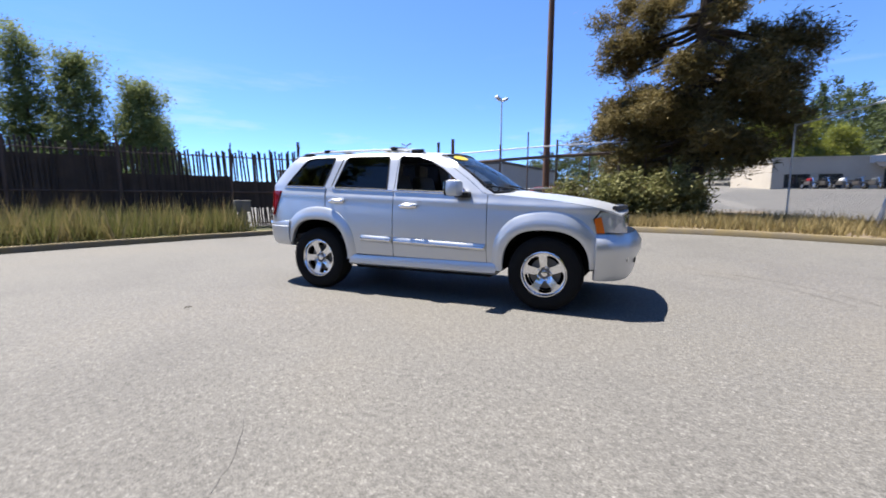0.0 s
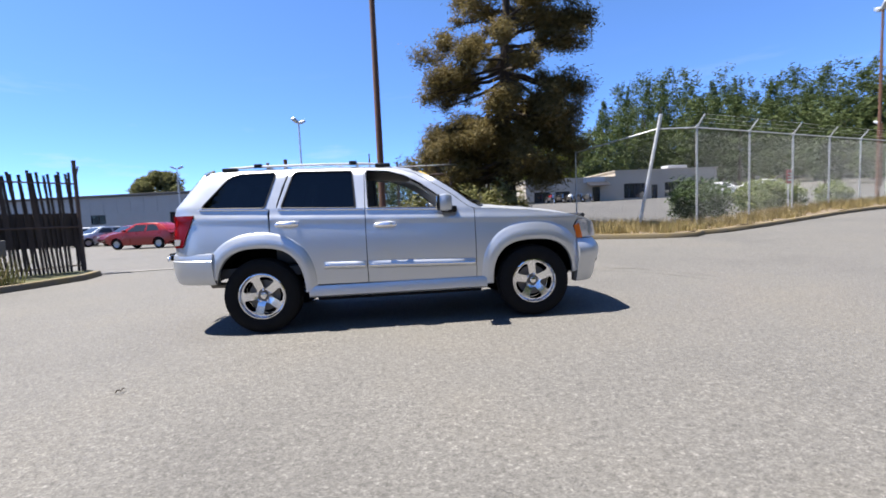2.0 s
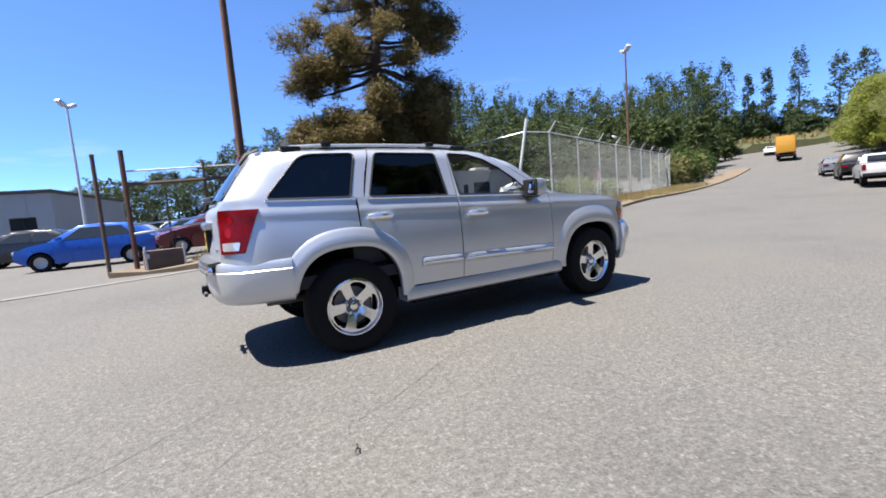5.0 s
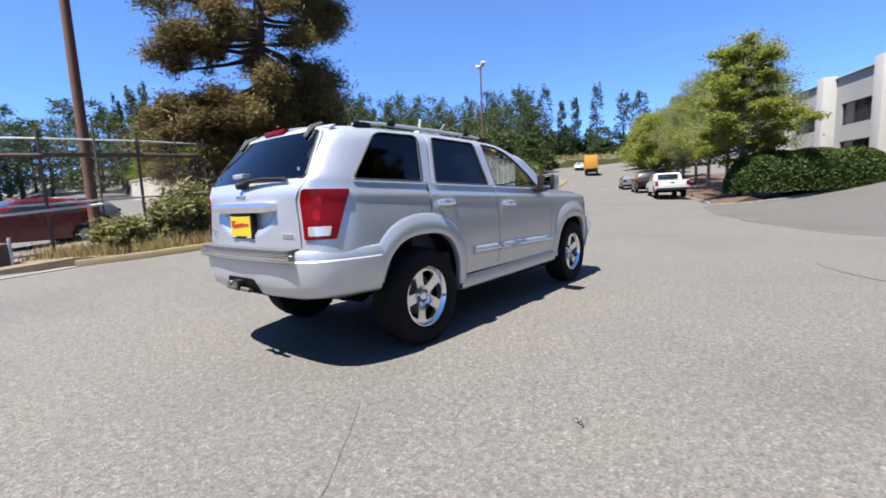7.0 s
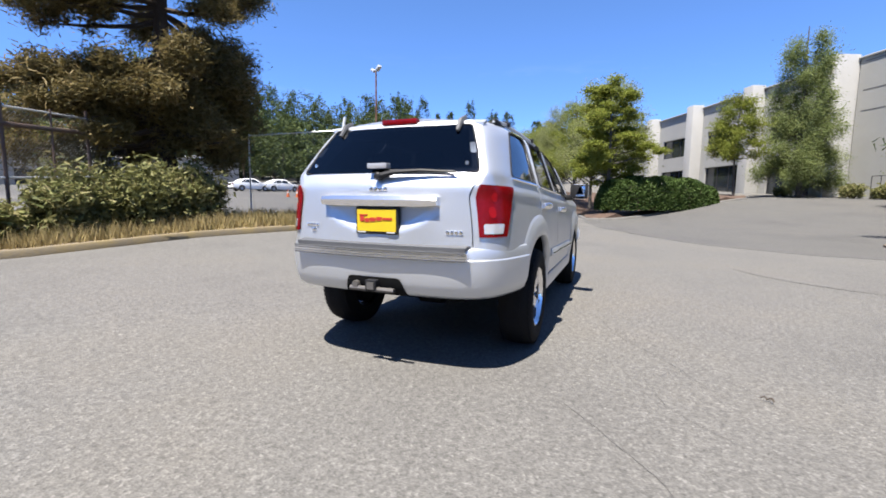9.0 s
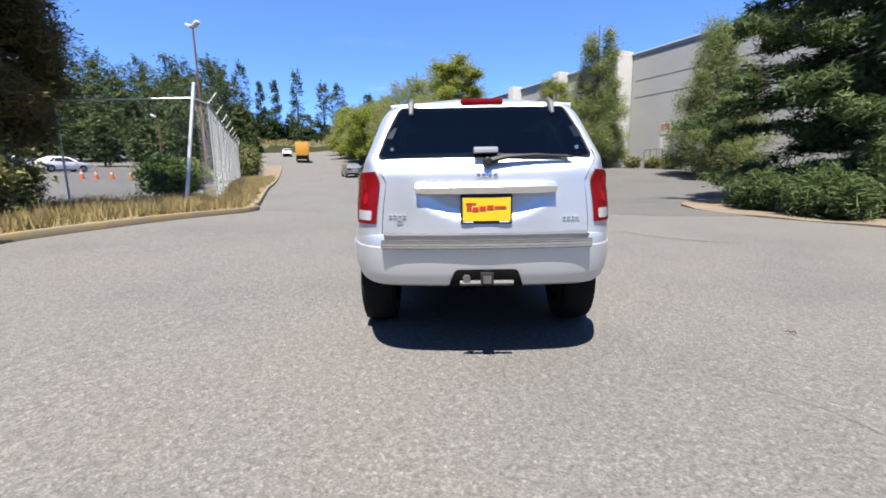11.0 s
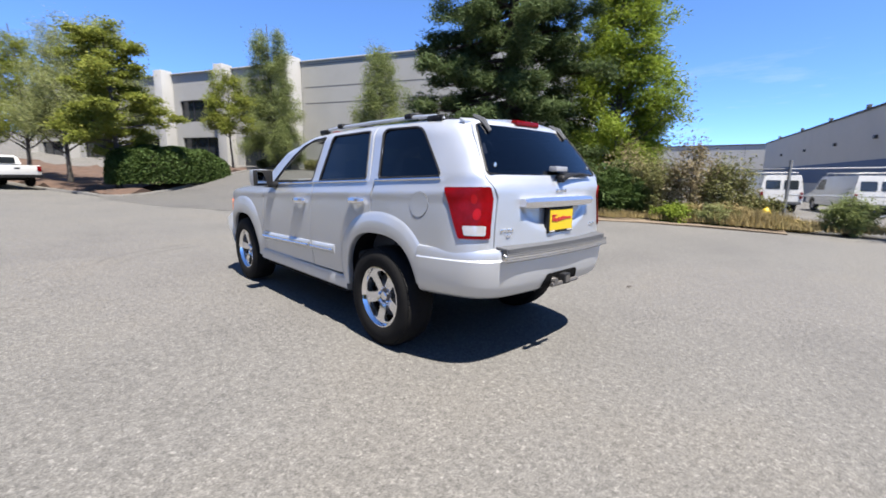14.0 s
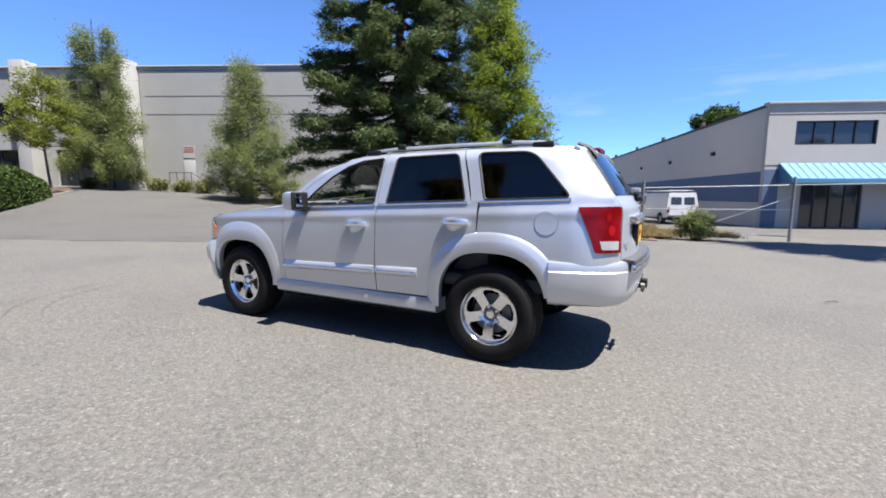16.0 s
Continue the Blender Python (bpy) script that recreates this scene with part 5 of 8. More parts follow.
# Shrubs behind the chain-link fence
for i, (s, v, r) in enumerate([(4.4, 3.2, (1.5, 1.2, 1.35)), (9.0, 3.6, (1.5, 1.1, 1.15)), (11.6, 4.0, (1.2, 1.0, 1.0)), (16.5, 4.2, (1.0, 0.9, 0.9))]):
    bush("shrub", "leafy grey-green shrub behind the chain-link fence", along_road(s, v), r, BIRCH_LEAVES if i else HEDGE_LEAVES, 0.13, 3200, 160 + i, 9)
for i, (u, v, r) in enumerate([(30.5, 3.4, (2.4, 2.0, 2.6)), (35.0, 3.4, (2.5, 2.0, 2.8)), (40.0, 3.6, (2.6, 2.1, 2.6)), (46.0, 3.8, (2.8, 2.2, 3.0))]):
    bush("shrub", "dense green roadside shrub past the fence's end", along_road(u, v), r, HEDGE_LEAVES if i % 2 else SHRUB_LEAVES, 0.2, 3000, 600 + i, 10)
# Broom-like shrubs by the entrance fence, and under the pine
for i, (x, y, r, m) in enumerate([(0.4, 8.6, (1.1, 0.9, 1.25), SHRUB_LEAVES), (1.9, 8.7, (1.3, 1.0, 1.35), SHRUB_LEAVES), (-0.8, 8.7, (0.8, 0.6, 0.75), GREEN_GRASS), (3.2, 8.9, (1.2, 1.0, 1.3), SHRUB_LEAVES),
                                  (2.4, 11.6, (1.5, 1.3, 1.6), SHRUB_LEAVES)]):
    bush("shrub", "wild green broom shrub beside the kerb", (x, y), r, m, 0.09, 3600, 180 + i, 9, long=1.8)


def hedge():
    """Clipped hedge on the island."""
    rng = np.random.default_rng(7)
    root = thing("hedge", "dense clipped dark green hedge with a rounded top", "hedge", (26.5, -3.65, g(26.5, -3.65) + 0.2), radians(-45))
    lx, ly, h = 4.6, 1.5, 2.05
    n = 38000
    # a long clipped mound: points on a squared-off half ellipsoid, with a shallow thickness
    d = rng.normal(size=(n, 3))
    d[:, 2] = np.abs(d[:, 2])
    d /= np.linalg.norm(d, axis=1, keepdims=True)
    d /= (np.abs(d[:, :1]) ** 3.4 + np.abs(d[:, 1:2]) ** 3.4 + np.abs(d[:, 2:]) ** 3.4) ** (1 / 3.4)
    lump = 1 + 0.03 * np.sin(d[:, 0] * 11 + 1) * np.cos(d[:, 1] * 5) + 0.025 * np.sin(d[:, 0] * 23)
    p = d * np.array([lx, ly, h]) * (lump * (1 - 0.10 * rng.random(n) ** 2))[:, None]
    from_arrays("foliage", leaf_quads(p, 0.115, rng), 4, HEDGE_LEAVES, root)
    bm = bmesh.new()
    box(bm, (-lx + 0.9, -ly + 0.6, 0.1), (lx - 0.9, ly - 0.6, h - 0.6), 0.2)
    part("inner_wood", bm, BARK, root)
    return root


hedge()


def grass(name, label, outline, n, height, mat, seed, lift=0.1, lean=0.35, width=0.012):
    """Blades of grass inside an outline."""
    rng = np.random.default_rng(seed)
    xs, ys = [p[0] for p in outline], [p[1] for p in outline]
    tufts = []
    while len(tufts) < n // 14:
        x, y = rng.uniform(min(xs), max(xs)), rng.uniform(min(ys), max(ys))
        if inside((x, y), outline):
            tufts.append((x, y, g(x, y) + lift, rng.uniform(0.5, 1.15)))
    t = np.repeat(np.array(tufts), 14, axis=0)
    k = len(t)
    base = t[:, :3] + np.c_[rng.normal(size=(k, 2)) * 0.09, np.zeros(k)]
    h = height * t[:, 3] * rng.uniform(0.5, 1.2, k)
    a = rng.uniform(0, 2 * math.pi, k)
    side = np.c_[np.cos(a), np.sin(a), np.zeros(k)] * width
    b = rng.uniform(0, 2 * math.pi, k)
    tip = base + np.c_[np.cos(b) * h * lean, np.sin(b) * h * lean, h]
    tri = np.stack([base - side, base + side, tip], axis=1)
    return tagged(from_arrays(name, tri, 3, mat), label, "grass", kind="stuff")


grass("tall_grass", "tall green and straw-coloured grass on the verge", [(x - 0.25, y) for x, y in LEFT_KERB[:6]] + [(-8.9, 4.7), (-9.5, 4.6), (-12.0, 0.4), (-15, -6), (-16.5, -9)], 34000, 0.72, GREEN_GRASS, 201)
grass("dry_grass", "pale seeding grass stalks among the verge grass", [(x - 0.25, y) for x, y in LEFT_KERB[:6]] + [(-8.9, 4.7), (-9.5, 4.6), (-12.0, 0.4), (-15, -6), (-16.5, -9)], 5000, 0.95, DRY_GRASS, 208)
grass("dry_grass", "dry yellow grass below the chain-link fence", [along_road(0.2, 0.15), along_road(28, 0.15), along_road(28, 2.6), along_road(0.2, 1.9)], 15000, 0.3, DRY_GRASS, 202)
grass("dry_grass", "dry weeds along the kerb under the pine", [(x, y + 0.2) for x, y in PINE_KERB] + [(8.2, 7.8), (6.0, 9.4), (1.0, 9.6), (-2.5, 9.6)], 15000, 0.34, DRY_GRASS, 203)
grass("dry_grass", "dry weeds in the shrub bed", [(3.2, -9.4), (1.0, -10.3), (-0.4, -10.4), (-2.0, -10.3), (-1.5, -12.3), (2.0, -13.0), (5, -11)], 13000, 0.22, DRY_GRASS, 204)
grass("dry_grass", "tall bleached grass clump at the bed edge", [(-0.4, -10.5), (-2.0, -10.4), (-2.1, -11.4), (-0.5, -11.5)], 5200, 0.36, DRY_GRASS, 207)
grass("dry_grass", "dry weeds before the yard gate", [(-0.8, -10.3), (-2.2, -10.15), (-4.3, -10.7), (-4.0, -12.2), (-1.5, -12.3)], 4200, 0.2, DRY_GRASS, 206)
grass("dry_grass", "dry grass on the far bank", [along_road(97, -11), along_road(94, 3), along_road(104, 24), along_road(140, 26), along_road(140, -26)], 9000, 0.9, DRY_GRASS, 205, lift=1.3, width=0.12)


# ---- far woods ----
def wood_mass(name, label, spots, mat, seed, leaf, per):
    """Many far trees together: each a tapering stack of leafy lumps on a stem."""
    rng = np.random.default_rng(seed)
    quads = []
    bm = bmesh.new()
    for x, y, h, w, conifer in spots:
        z0 = g(x, y)
        tube(bm, [(x, y, z0 - 0.5), (x, y, z0 + h * 0.8)], [0.02 * h + 0.05, 0.03], 5)
        layers = 12 if conifer else 11
        for i in range(layers):
            t = (i + 0.5) / layers
            if conifer:
                z, r = z0 + h * (0.1 + 0.86 * t), w * (1.08 - t) ** 0.7
            else:
                z, r = z0 + h * (0.1 + 0.88 * t), w * 0.9 * math.sin(math.pi * (0.2 + 0.74 * t)) ** 0.6
            for j in range(4 if not conifer else 3):
                a = rng.uniform(0, 6.283)
                c = (x + math.cos(a) * r * 0.5, y + math.sin(a) * r * 0.5, z + rng.normal() * 0.02 * h)
                quads.append(leaf_tris(blob(rng, c, (r * 0.62, r * 0.62, h / layers * 0.95), per, 0.3), leaf * (0.8 if conifer else 1.0), rng))
    root = thing(name, label, "woods", kind="stuff")
    part("stems", bm, BARK, root)
    from_arrays("foliage", np.concatenate(quads), 3, mat, root)
    return root


rng0 = random.Random(42)
leafy, firs, pines = [], [], []


def skyline(az):
    """How steeply the tops of the woods stand over the car, by direction in degrees."""
    return lerp_table([(8, 0.10), (13, 0.16), (17, 0.20), (24, 0.21), (30, 0.225), (40, 0.21), (46, 0.215), (52, 0.245), (58, 0.265), (62, 0.235), (66, 0.17), (70, 0.10), (78, 0.06), (88, 0.05)], az) * 1.17


def far_tree(az, far, f, w, conifer, into):
    x, y = far * math.cos(radians(az)), far * math.sin(radians(az))
    h = 1.2 + far * skyline(az) * f - g(x, y)
    into.append((x, y, max(4.0, h), w, conifer))


for i in range(62):
    az = 26 + 41 * (i + rng0.random()) / 62
    far_tree(az, rng0.uniform(112, 140), rng0.uniform(0.72, 0.95), rng0.uniform(5.0, 7.6), False, leafy)
for i in range(44):
    az = 30 + 37 * (i + rng0.random()) / 44
    far_tree(az, rng0.uniform(82, 105), rng0.uniform(0.45, 0.78), rng0.uniform(4.4, 6.2), False, leafy)
for i in range(15):
    az = 27 + 38 * (i + rng0.random()) / 15
    far_tree(az, rng0.uniform(100, 132), rng0.uniform(0.82, 1.0), rng0.uniform(4.4, 6.0), True, firs)
for az, top, w in ((29.6, 0.236, 4.2), (27.9, 0.19, 3.0), (26.1, 0.228, 3.6), (24.1, 0.195, 2.2), (22.6, 0.197, 2.6), (20.0, 0.219, 3.0), (17.0, 0.20, 3.6), (15.2, 0.20, 3.4), (11.5, 0.18, 3.6), (9.5, 0.17, 3.4)):
    far = 128 + rng0.uniform(-6, 6)
    x, y = -3.2 + far * math.cos(radians(az)), -3.7 + far * math.sin(radians(az))
    pines.append((x, y, 1.1 + far * top - g(x, y), w, False))
for i in range(26):
    az = 9 + 20 * (i + rng0.random()) / 26
    far_tree(az, rng0.uniform(118, 146), rng0.uniform(0.40, 0.62), rng0.uniform(3.4, 5.0), False, pines)
for i in range(16):
    az = 8 + 17 * (i + rng0.random()) / 16
    far_tree(az, rng0.uniform(125, 150), rng0.uniform(0.30, 0.5), rng0.uniform(3.5, 5.0), False, leafy)
for i in range(30):
    s, v = rng0.uniform(36, 92), rng0.uniform(4.5, 22)
    x, y = along_road(s, v)
    leafy.append((x, y, rng0.uniform(4, 9), rng0.uniform(2.0, 3.4), False))
for i in range(64):
    az = 66 + 50 * (i + rng0.random()) / 64
    far = rng0.uniform(92, 125)
    top = lerp_table([(66, 0.15), (70, 0.16), (77, 0.15), (80, 0.155), (86, 0.16), (89, 0.125), (93, 0.135), (97, 0.115), (100, 0.11), (105, 0.065), (116, 0.06)], az)
    leafy.append((far * math.cos(radians(az)), far * math.sin(radians(az)), far * top * rng0.uniform(0.75, 1.0), rng0.uniform(4.2, 6.4), False))
for az, far, f in ((70.8, 96, 0.185), (72.6, 92, 0.20), (74.2, 95, 0.225), (75.4, 93, 0.215), (76.6, 97, 0.185)):
    firs.append((far * math.cos(radians(az)), far * math.sin(radians(az)), far * f, 3.6, True))
for i in range(16):
    leafy.append((rng0.uniform(-90, -48), rng0.uniform(-20, 35), rng0.uniform(7, 11), rng0.uniform(3, 4.5), False))
for az, top in ((63.3, 0.246), (60.5, 0.261), (58.1, 0.273), (56.6, 0.243), (51.4, 0.249), (49.0, 0.206), (46.0, 0.227), (43.0, 0.204)):
    far = 104.0 + rng0.uniform(0, 8)
    x, y = far * math.cos(radians(az)), far * math.sin(radians(az))
    firs.append((x, y, 1.1 + far * top - g(x, y), 3.4, True))
wood_mass("woods", "mixed green woods on the hillside", leafy, WOOD_LEAVES, 301, 0.56, 36)
wood_mass("woods", "dark firs standing above the woods", firs, DARK_NEEDLES, 302, 0.5, 80)
wood_mass("woods", "tall slender pines at the end of the road", pines, SHORE_NEEDLES, 303, 0.5, 52)

# Dense growth behind the slatted fence
for i, (x, y, r) in enumerate([(-12.9, 3.4, (1.5, 1.4, 1.75)), (-13.8, 2.0, (1.7, 1.5, 2.0)), (-14.8, 0.2, (1.8, 1.5, 2.1)), (-15.5, -1.4, (1.8, 1.6, 2.1)), (-16.2, -3.0, (1.8, 1.6, 2.1)), (-17.4, -5.2, (1.9, 1.6, 2.1))]):
    bush("shrub", "dark overgrown shrub behind the slatted fence", (x, y), r, HEDGE_LEAVES, 0.13, 5200, 400 + i, 10)


# ---- the silver car ----
REAR_X = [(0.50, -2.27), (0.80, -2.28), (1.20, -2.268), (1.28, -2.228), (1.45, -2.108), (1.62, -1.972), (1.67, -1.925)]
ROOF_Z = [(-2.0, 1.630), (-1.9, 1.642), (-1.6, 1.662), (-1.0, 1.668), (-0.4, 1.662), (0.0, 1.640), (0.16, 1.612), (0.3, 1.56)]


def body_half(x, z):
    """Half the body's width at a place along it and a height."""
    zb = 1.195 - 0.035 * x
    low = 0.885 - 0.055 * ((min(z, zb) - 0.78) / 0.45) ** 2
    y = low - 0.36 * max(0.0, z - zb)
    zr = lerp_table(ROOF_Z, x)
    u = min(1.0, max(0.0, (z - (zr - 0.11)) / 0.11))
    if x < 0.4:
        y -= (0.125 - 0.075 * smoothstep(-1.5, -1.95, x)) * (1 - math.sqrt(max(0.0, 1 - u * u)))
    xr = lerp_table(REAR_X, z)
    y -= 0.045 * smoothstep(-1.3, -2.2, x)
    u = min(1.0, max(0.0, (xr + 0.34 - x) / 0.34))
    y -= (0.205 - 0.115 * smoothstep(1.14, 1.30, z)) * (1 - math.sqrt(max(0.0, 1 - u * u)))
    xf = 2.16
    u = min(1.0, max(0.0, (x - (xf - 0.62)) / 0.62))
    y -= 0.26 * (1 - math.sqrt(max(0.0, 1 - u * u)))
    # a soft shoulder crease under the windows
    y += 0.010 * math.exp(-((z - (zb - 0.10)) / 0.035) ** 2)
    return y


def side_map(s, lift=0.0):
    def f(x, z, d):
        xr = lerp_table(REAR_X, z)
        return Vector((max(x, xr), s * (body_half(max(x, xr), z) + lift - d), z))
    return f


CORNER = 0.34


def to_corner(poly):
    """Plan coordinate that runs evenly round the rear corner, so that the edge of the body is a straight line."""
    out = []
    for x, z in poly:
        r = x - lerp_table(REAR_X, z)
        out.append((r if r > CORNER else CORNER - CORNER * math.asin(min(1.0, (CORNER - r) / CORNER)), z))
    return out


def corner_map(s, lift=0.0):
    def f(u, z, d):
        xr = lerp_table(REAR_X, z)
        a = min(math.pi / 2, max(0.0, (CORNER - u) / CORNER))
        x = xr + u if u > CORNER else xr + CORNER - CORNER * math.sin(a)
        o = lift - d
        return Vector((x - o * math.sin(a), s * (body_half(max(x, xr + 1e-5), z) + o * math.cos(a)), z))
    return f


def rear_map(lift=0.0):
    def f(y, z, d):
        e = 1 - (y / 0.43) ** 2 - (min(0.0, z - 1.107) / 0.20) ** 2
        rec = 0.026 * smoothstep(0.0, 0.3, e) * smoothstep(1.125, 1.105, z)
        bow = 0.062 * max(0.0, 1 - (y / 0.66) ** 2)
        return Vector((lerp_table(REAR_X, z) - bow - lift + d + rec, y, z))
    return f


def hood_z(x):
    return lerp_table([(0.7, 1.168), (0.95, 1.158), (1.4, 1.118), (1.8, 1.060), (1.98, 1.015), (2.12, 0.955)], x)


def arc(cx, cz, r, a0, a1, n=14, rz=None):
    return [(cx + r * math.cos(radians(a0 + (a1 - a0) * i / n)), cz + (rz or r) * math.sin(radians(a0 + (a1 - a0) * i / n))) for i in range(n + 1)]


def squarish(a, p=2.7):
    """How far a squared-off arch stands out from a round one at an angle."""
    return (abs(math.cos(a)) ** p + abs(math.sin(a)) ** p) ** (-1 / p)


ARCH_TOP = {True: 1.02, False: 1.115}


def arch(cx, cz, r, a0, a1, n=18):
    """Edge of a wheel opening; the rear one stands taller than the front one."""
    out = []
    for i in range(n + 1):
        a = radians(a0 + (a1 - a0) * i / n)
        out.append((cx + r * squarish(a) * math.cos(a), cz + r * squarish(a) * math.sin(a) * (ARCH_TOP[cx > 0] if math.sin(a) > 0 else 1)))
    return out


def closed_part(name, bm, mat, parent, label="", smooth=35.0):
    bmesh.ops.recalc_face_normals(bm, faces=bm.faces)
    return part(name, bm, mat, parent, label, smooth)


def share(name, data, parent, m):
    ob = new(name, data)
    ob.parent = parent
    ob.matrix_basis = m
    return ob


WHEELS = [(1.39, 0.375), (-1.39, 0.375)]
FRONT_WIN = [(-0.295, 1.212), (0.555, 1.178), (0.40, 1.325), (0.235, 1.448), (0.075, 1.535), (-0.08, 1.585), (-0.315, 1.602)]
REAR_WIN = [(-1.165, 1.243), (-0.425, 1.214), (-0.455, 1.602), (-1.04, 1.612)]
QUARTER_WIN = [(-1.955, 1.268), (-1.325, 1.248), (-1.215, 1.612), (-1.655, 1.606)]
TAIL_LAMP = [(-2.005, 1.205), (-2.2565, 1.212), (-2.2715, 0.892), (-2.135, 0.892)]


def make_car():
    car = thing("car", "silver metallic five-door off-road car standing on the asphalt", "car")
    for s in (1, -1):
        sm = side_map(s)
        fw, rw, qw = rounded(FRONT_WIN, [0.02, 0.02, 0, 0, 0, 0, 0.03]), rounded(REAR_WIN, [0.03, 0.02, 0.03, 0.05]), rounded(QUARTER_WIN, [0.05, 0.03, 0.05, 0.09])
        # front wing
        bm = bmesh.new()
        out = [(0.79, 0.40)] + arch(1.39, 0.375, 0.438, 174, 8) + [(1.875, 0.55), (1.87, 0.80), (1.835, 0.93), (1.90, hood_z(1.90) - 0.004), (1.6, hood_z(1.6) - 0.004), (1.2, hood_z(1.2) - 0.004), (0.79, hood_z(0.79) - 0.004)]
        panel(bm, out, sm, (0.05, 0.02), 0.02)
        closed_part("front_wing", bm, SILVER, car)
        # doors
        bm = bmesh.new()
        out = [(-0.328, 0.455), (0.784, 0.435), (0.782, 1.162), (0.72, 1.188), (0.55, 1.325), (0.36, 1.452), (0.185, 1.558), (0.03, 1.612), (-0.12, 1.632), (-0.328, 1.642)]
        panel(bm, out, sm, (0.055, 0.016), 0.022, [fw])
        fd = closed_part("front_door", bm, SILVER, car)
        bm = bmesh.new()
        out = [(-0.336, 0.455), (-0.336, 1.642), (-1.075, 1.648), (-1.205, 1.242), (-1.272, 1.236), (-1.272, 0.90)] + arc(-1.39, 0.375, 0.54, 77, 12, 8) + [(-0.845, 0.46)]
        panel(bm, out, sm, (0.055, 0.016), 0.022, [rw])
        rd = closed_part("rear_door", bm, SILVER, car)
        # quarter panel with the rear pillar
        bm = bmesh.new()
        out = arch(-1.39, 0.375, 0.438, 12, 162) + [(-1.885, 0.53), (-1.885, 0.79), (-2.0, 0.80), (-2.1, 0.80), (-2.2, 0.80), (-2.30, 0.80), (-2.30, 1.0), (-2.30, 1.2), (-2.228, 1.28), (-2.108, 1.45), (-1.972, 1.62), (-1.958, 1.634), (-1.83, 1.647),
                                                      (-1.6, 1.656), (-1.083, 1.661), (-1.083, 1.648), (-1.2105, 1.242), (-1.2765, 1.236), (-1.2765, 0.905)] + arc(-1.39, 0.375, 0.532, 77, 12, 8)
        panel(bm, to_corner(out), corner_map(s), (0.045, 0.02), 0.02, [to_corner(qw), to_corner(TAIL_LAMP)])
        closed_part("quarter_panel", bm, SILVER, car)
        # roof side rail between the doors and the roof
        bm = bmesh.new()
        out = [(-1.08, 1.650), (-0.33, 1.645), (-0.12, 1.636), (0.03, 1.616), (0.19, 1.562), (0.365, 1.456), (0.555, 1.329), (0.725, 1.192), (0.79, 1.166), (0.86, 1.166), (0.74, 1.235), (0.57, 1.375), (0.37, 1.512), (0.2, 1.603), (0.0, 1.6399), (-0.4, 1.6619), (-1.08, 1.667)]
        panel(bm, out, sm, 0.06, 0.02)
        closed_part("roof_side", bm, SILVER, car)
        # panes; the front side windows are wound down
        for nm, poly, mat, owner in (("window", rw, GLASS_TINT, rd), ("window", qw, GLASS_TINT, car)):
            bm = bmesh.new()
            if owner is car:
                panel(bm, to_corner(poly), corner_map(s, -0.008), 0.08, 0.004)
            else:
                panel(bm, poly, side_map(s, -0.008), 0.12, 0.004)
            closed_part(nm, bm, mat, owner, "dark tinted side window")
        # black seals and chrome belt line
        for poly, owner in ((fw, fd), (rw, rd), (qw, car)):
            bm = bmesh.new()
            for a, b in zip(poly, poly[1:] + poly[:1]):
                p, q = sm(*a, 0.002), sm(*b, 0.002)
                if (p - q).length > 1e-4:
                    tube(bm, [p, q], 0.009, 5)
            part("window_seal", bm, BLACK_PLASTIC, owner)
        for x0, x1, owner in ((-0.32, 0.56, fd), (-1.19, -0.345, rd), (-1.96, -1.29, car)):
            bm = bmesh.new()
            n = 6
            zl = lambda x: 1.188 - 0.036 * x
            tube(bm, [sm(x0 + (x1 - x0) * i / n, zl(x0 + (x1 - x0) * i / n) + 0.0, -0.004) for i in range(n + 1)], 0.009, 6)
            part("belt_moulding", bm, CHROME, owner)
        # handles
        for x, z, owner in ((-0.135, 1.032, fd), (-1.105, 1.078, rd)):
            bm = bmesh.new()
            y = body_half(x, z)
            pts = [(x - 0.105 + 0.21 * i / 6, s * (y + 0.012 + 0.030 * math.sin(math.pi * i / 6) ** 0.5), z) for i in range(7)]
            tube(bm, pts, [0.020, 0.026, 0.028, 0.028, 0.028, 0.027, 0.021], 10)
            part("handle", bm, ALLOY, owner, "bright pull handle")
        # rub strips with a bright line
        for x0, x1, owner in ((-0.318, 0.775, fd), (-0.76, -0.345, rd)):
            zt = lambda x: 0.668 - 0.028 * x
            bm = bmesh.new()
            rows = []
            for i in range(9):
                x = x0 + (x1 - x0) * i / 8
                end = 0.35 if i in (0, 8) else 1.0
                rows.append([bm.verts.new((x, s * (body_half(x, zt(x)) + o * end), zt(x) - 0.038 + h)) for o, h in ((-0.004, 0.040), (0.016, 0.036), (0.027, 0.022), (0.030, 0.004), (0.026, -0.018), (0.014, -0.034), (-0.004, -0.040))])
            for r0, r1 in zip(rows, rows[1:]):
                for j in range(6):
                    bm.faces.new((r0[j], r0[j + 1], r1[j + 1], r1[j]))
            bm.faces.new(rows[0])
            bm.faces.new(rows[-1])
            ms = closed_part("rub_strip", bm, SILVER, owner)
            bm = bmesh.new()
            tube(bm, [(x0 + 0.01 + (x1 - x0 - 0.02) * i / 5, s * (body_half(x0 + (x1 - x0) * i / 5, 0.65) + 0.024), zt(x0 + (x1 - x0) * i / 5) - 0.040) for i in range(6)], 0.011, 6)
            part("bright_line", bm, CHROME, ms)
        # sill
        bm = bmesh.new()
        rings = []
        for x in np.linspace(-0.93, 0.89, 12):
            prof = [(0.70, 0.33), (0.845, 0.325), (0.875, 0.345), (0.880, 0.41), (0.866, 0.447), (0.70, 0.45)]
            rings.append([bm.verts.new((x, s * y, z)) for y, z in prof])
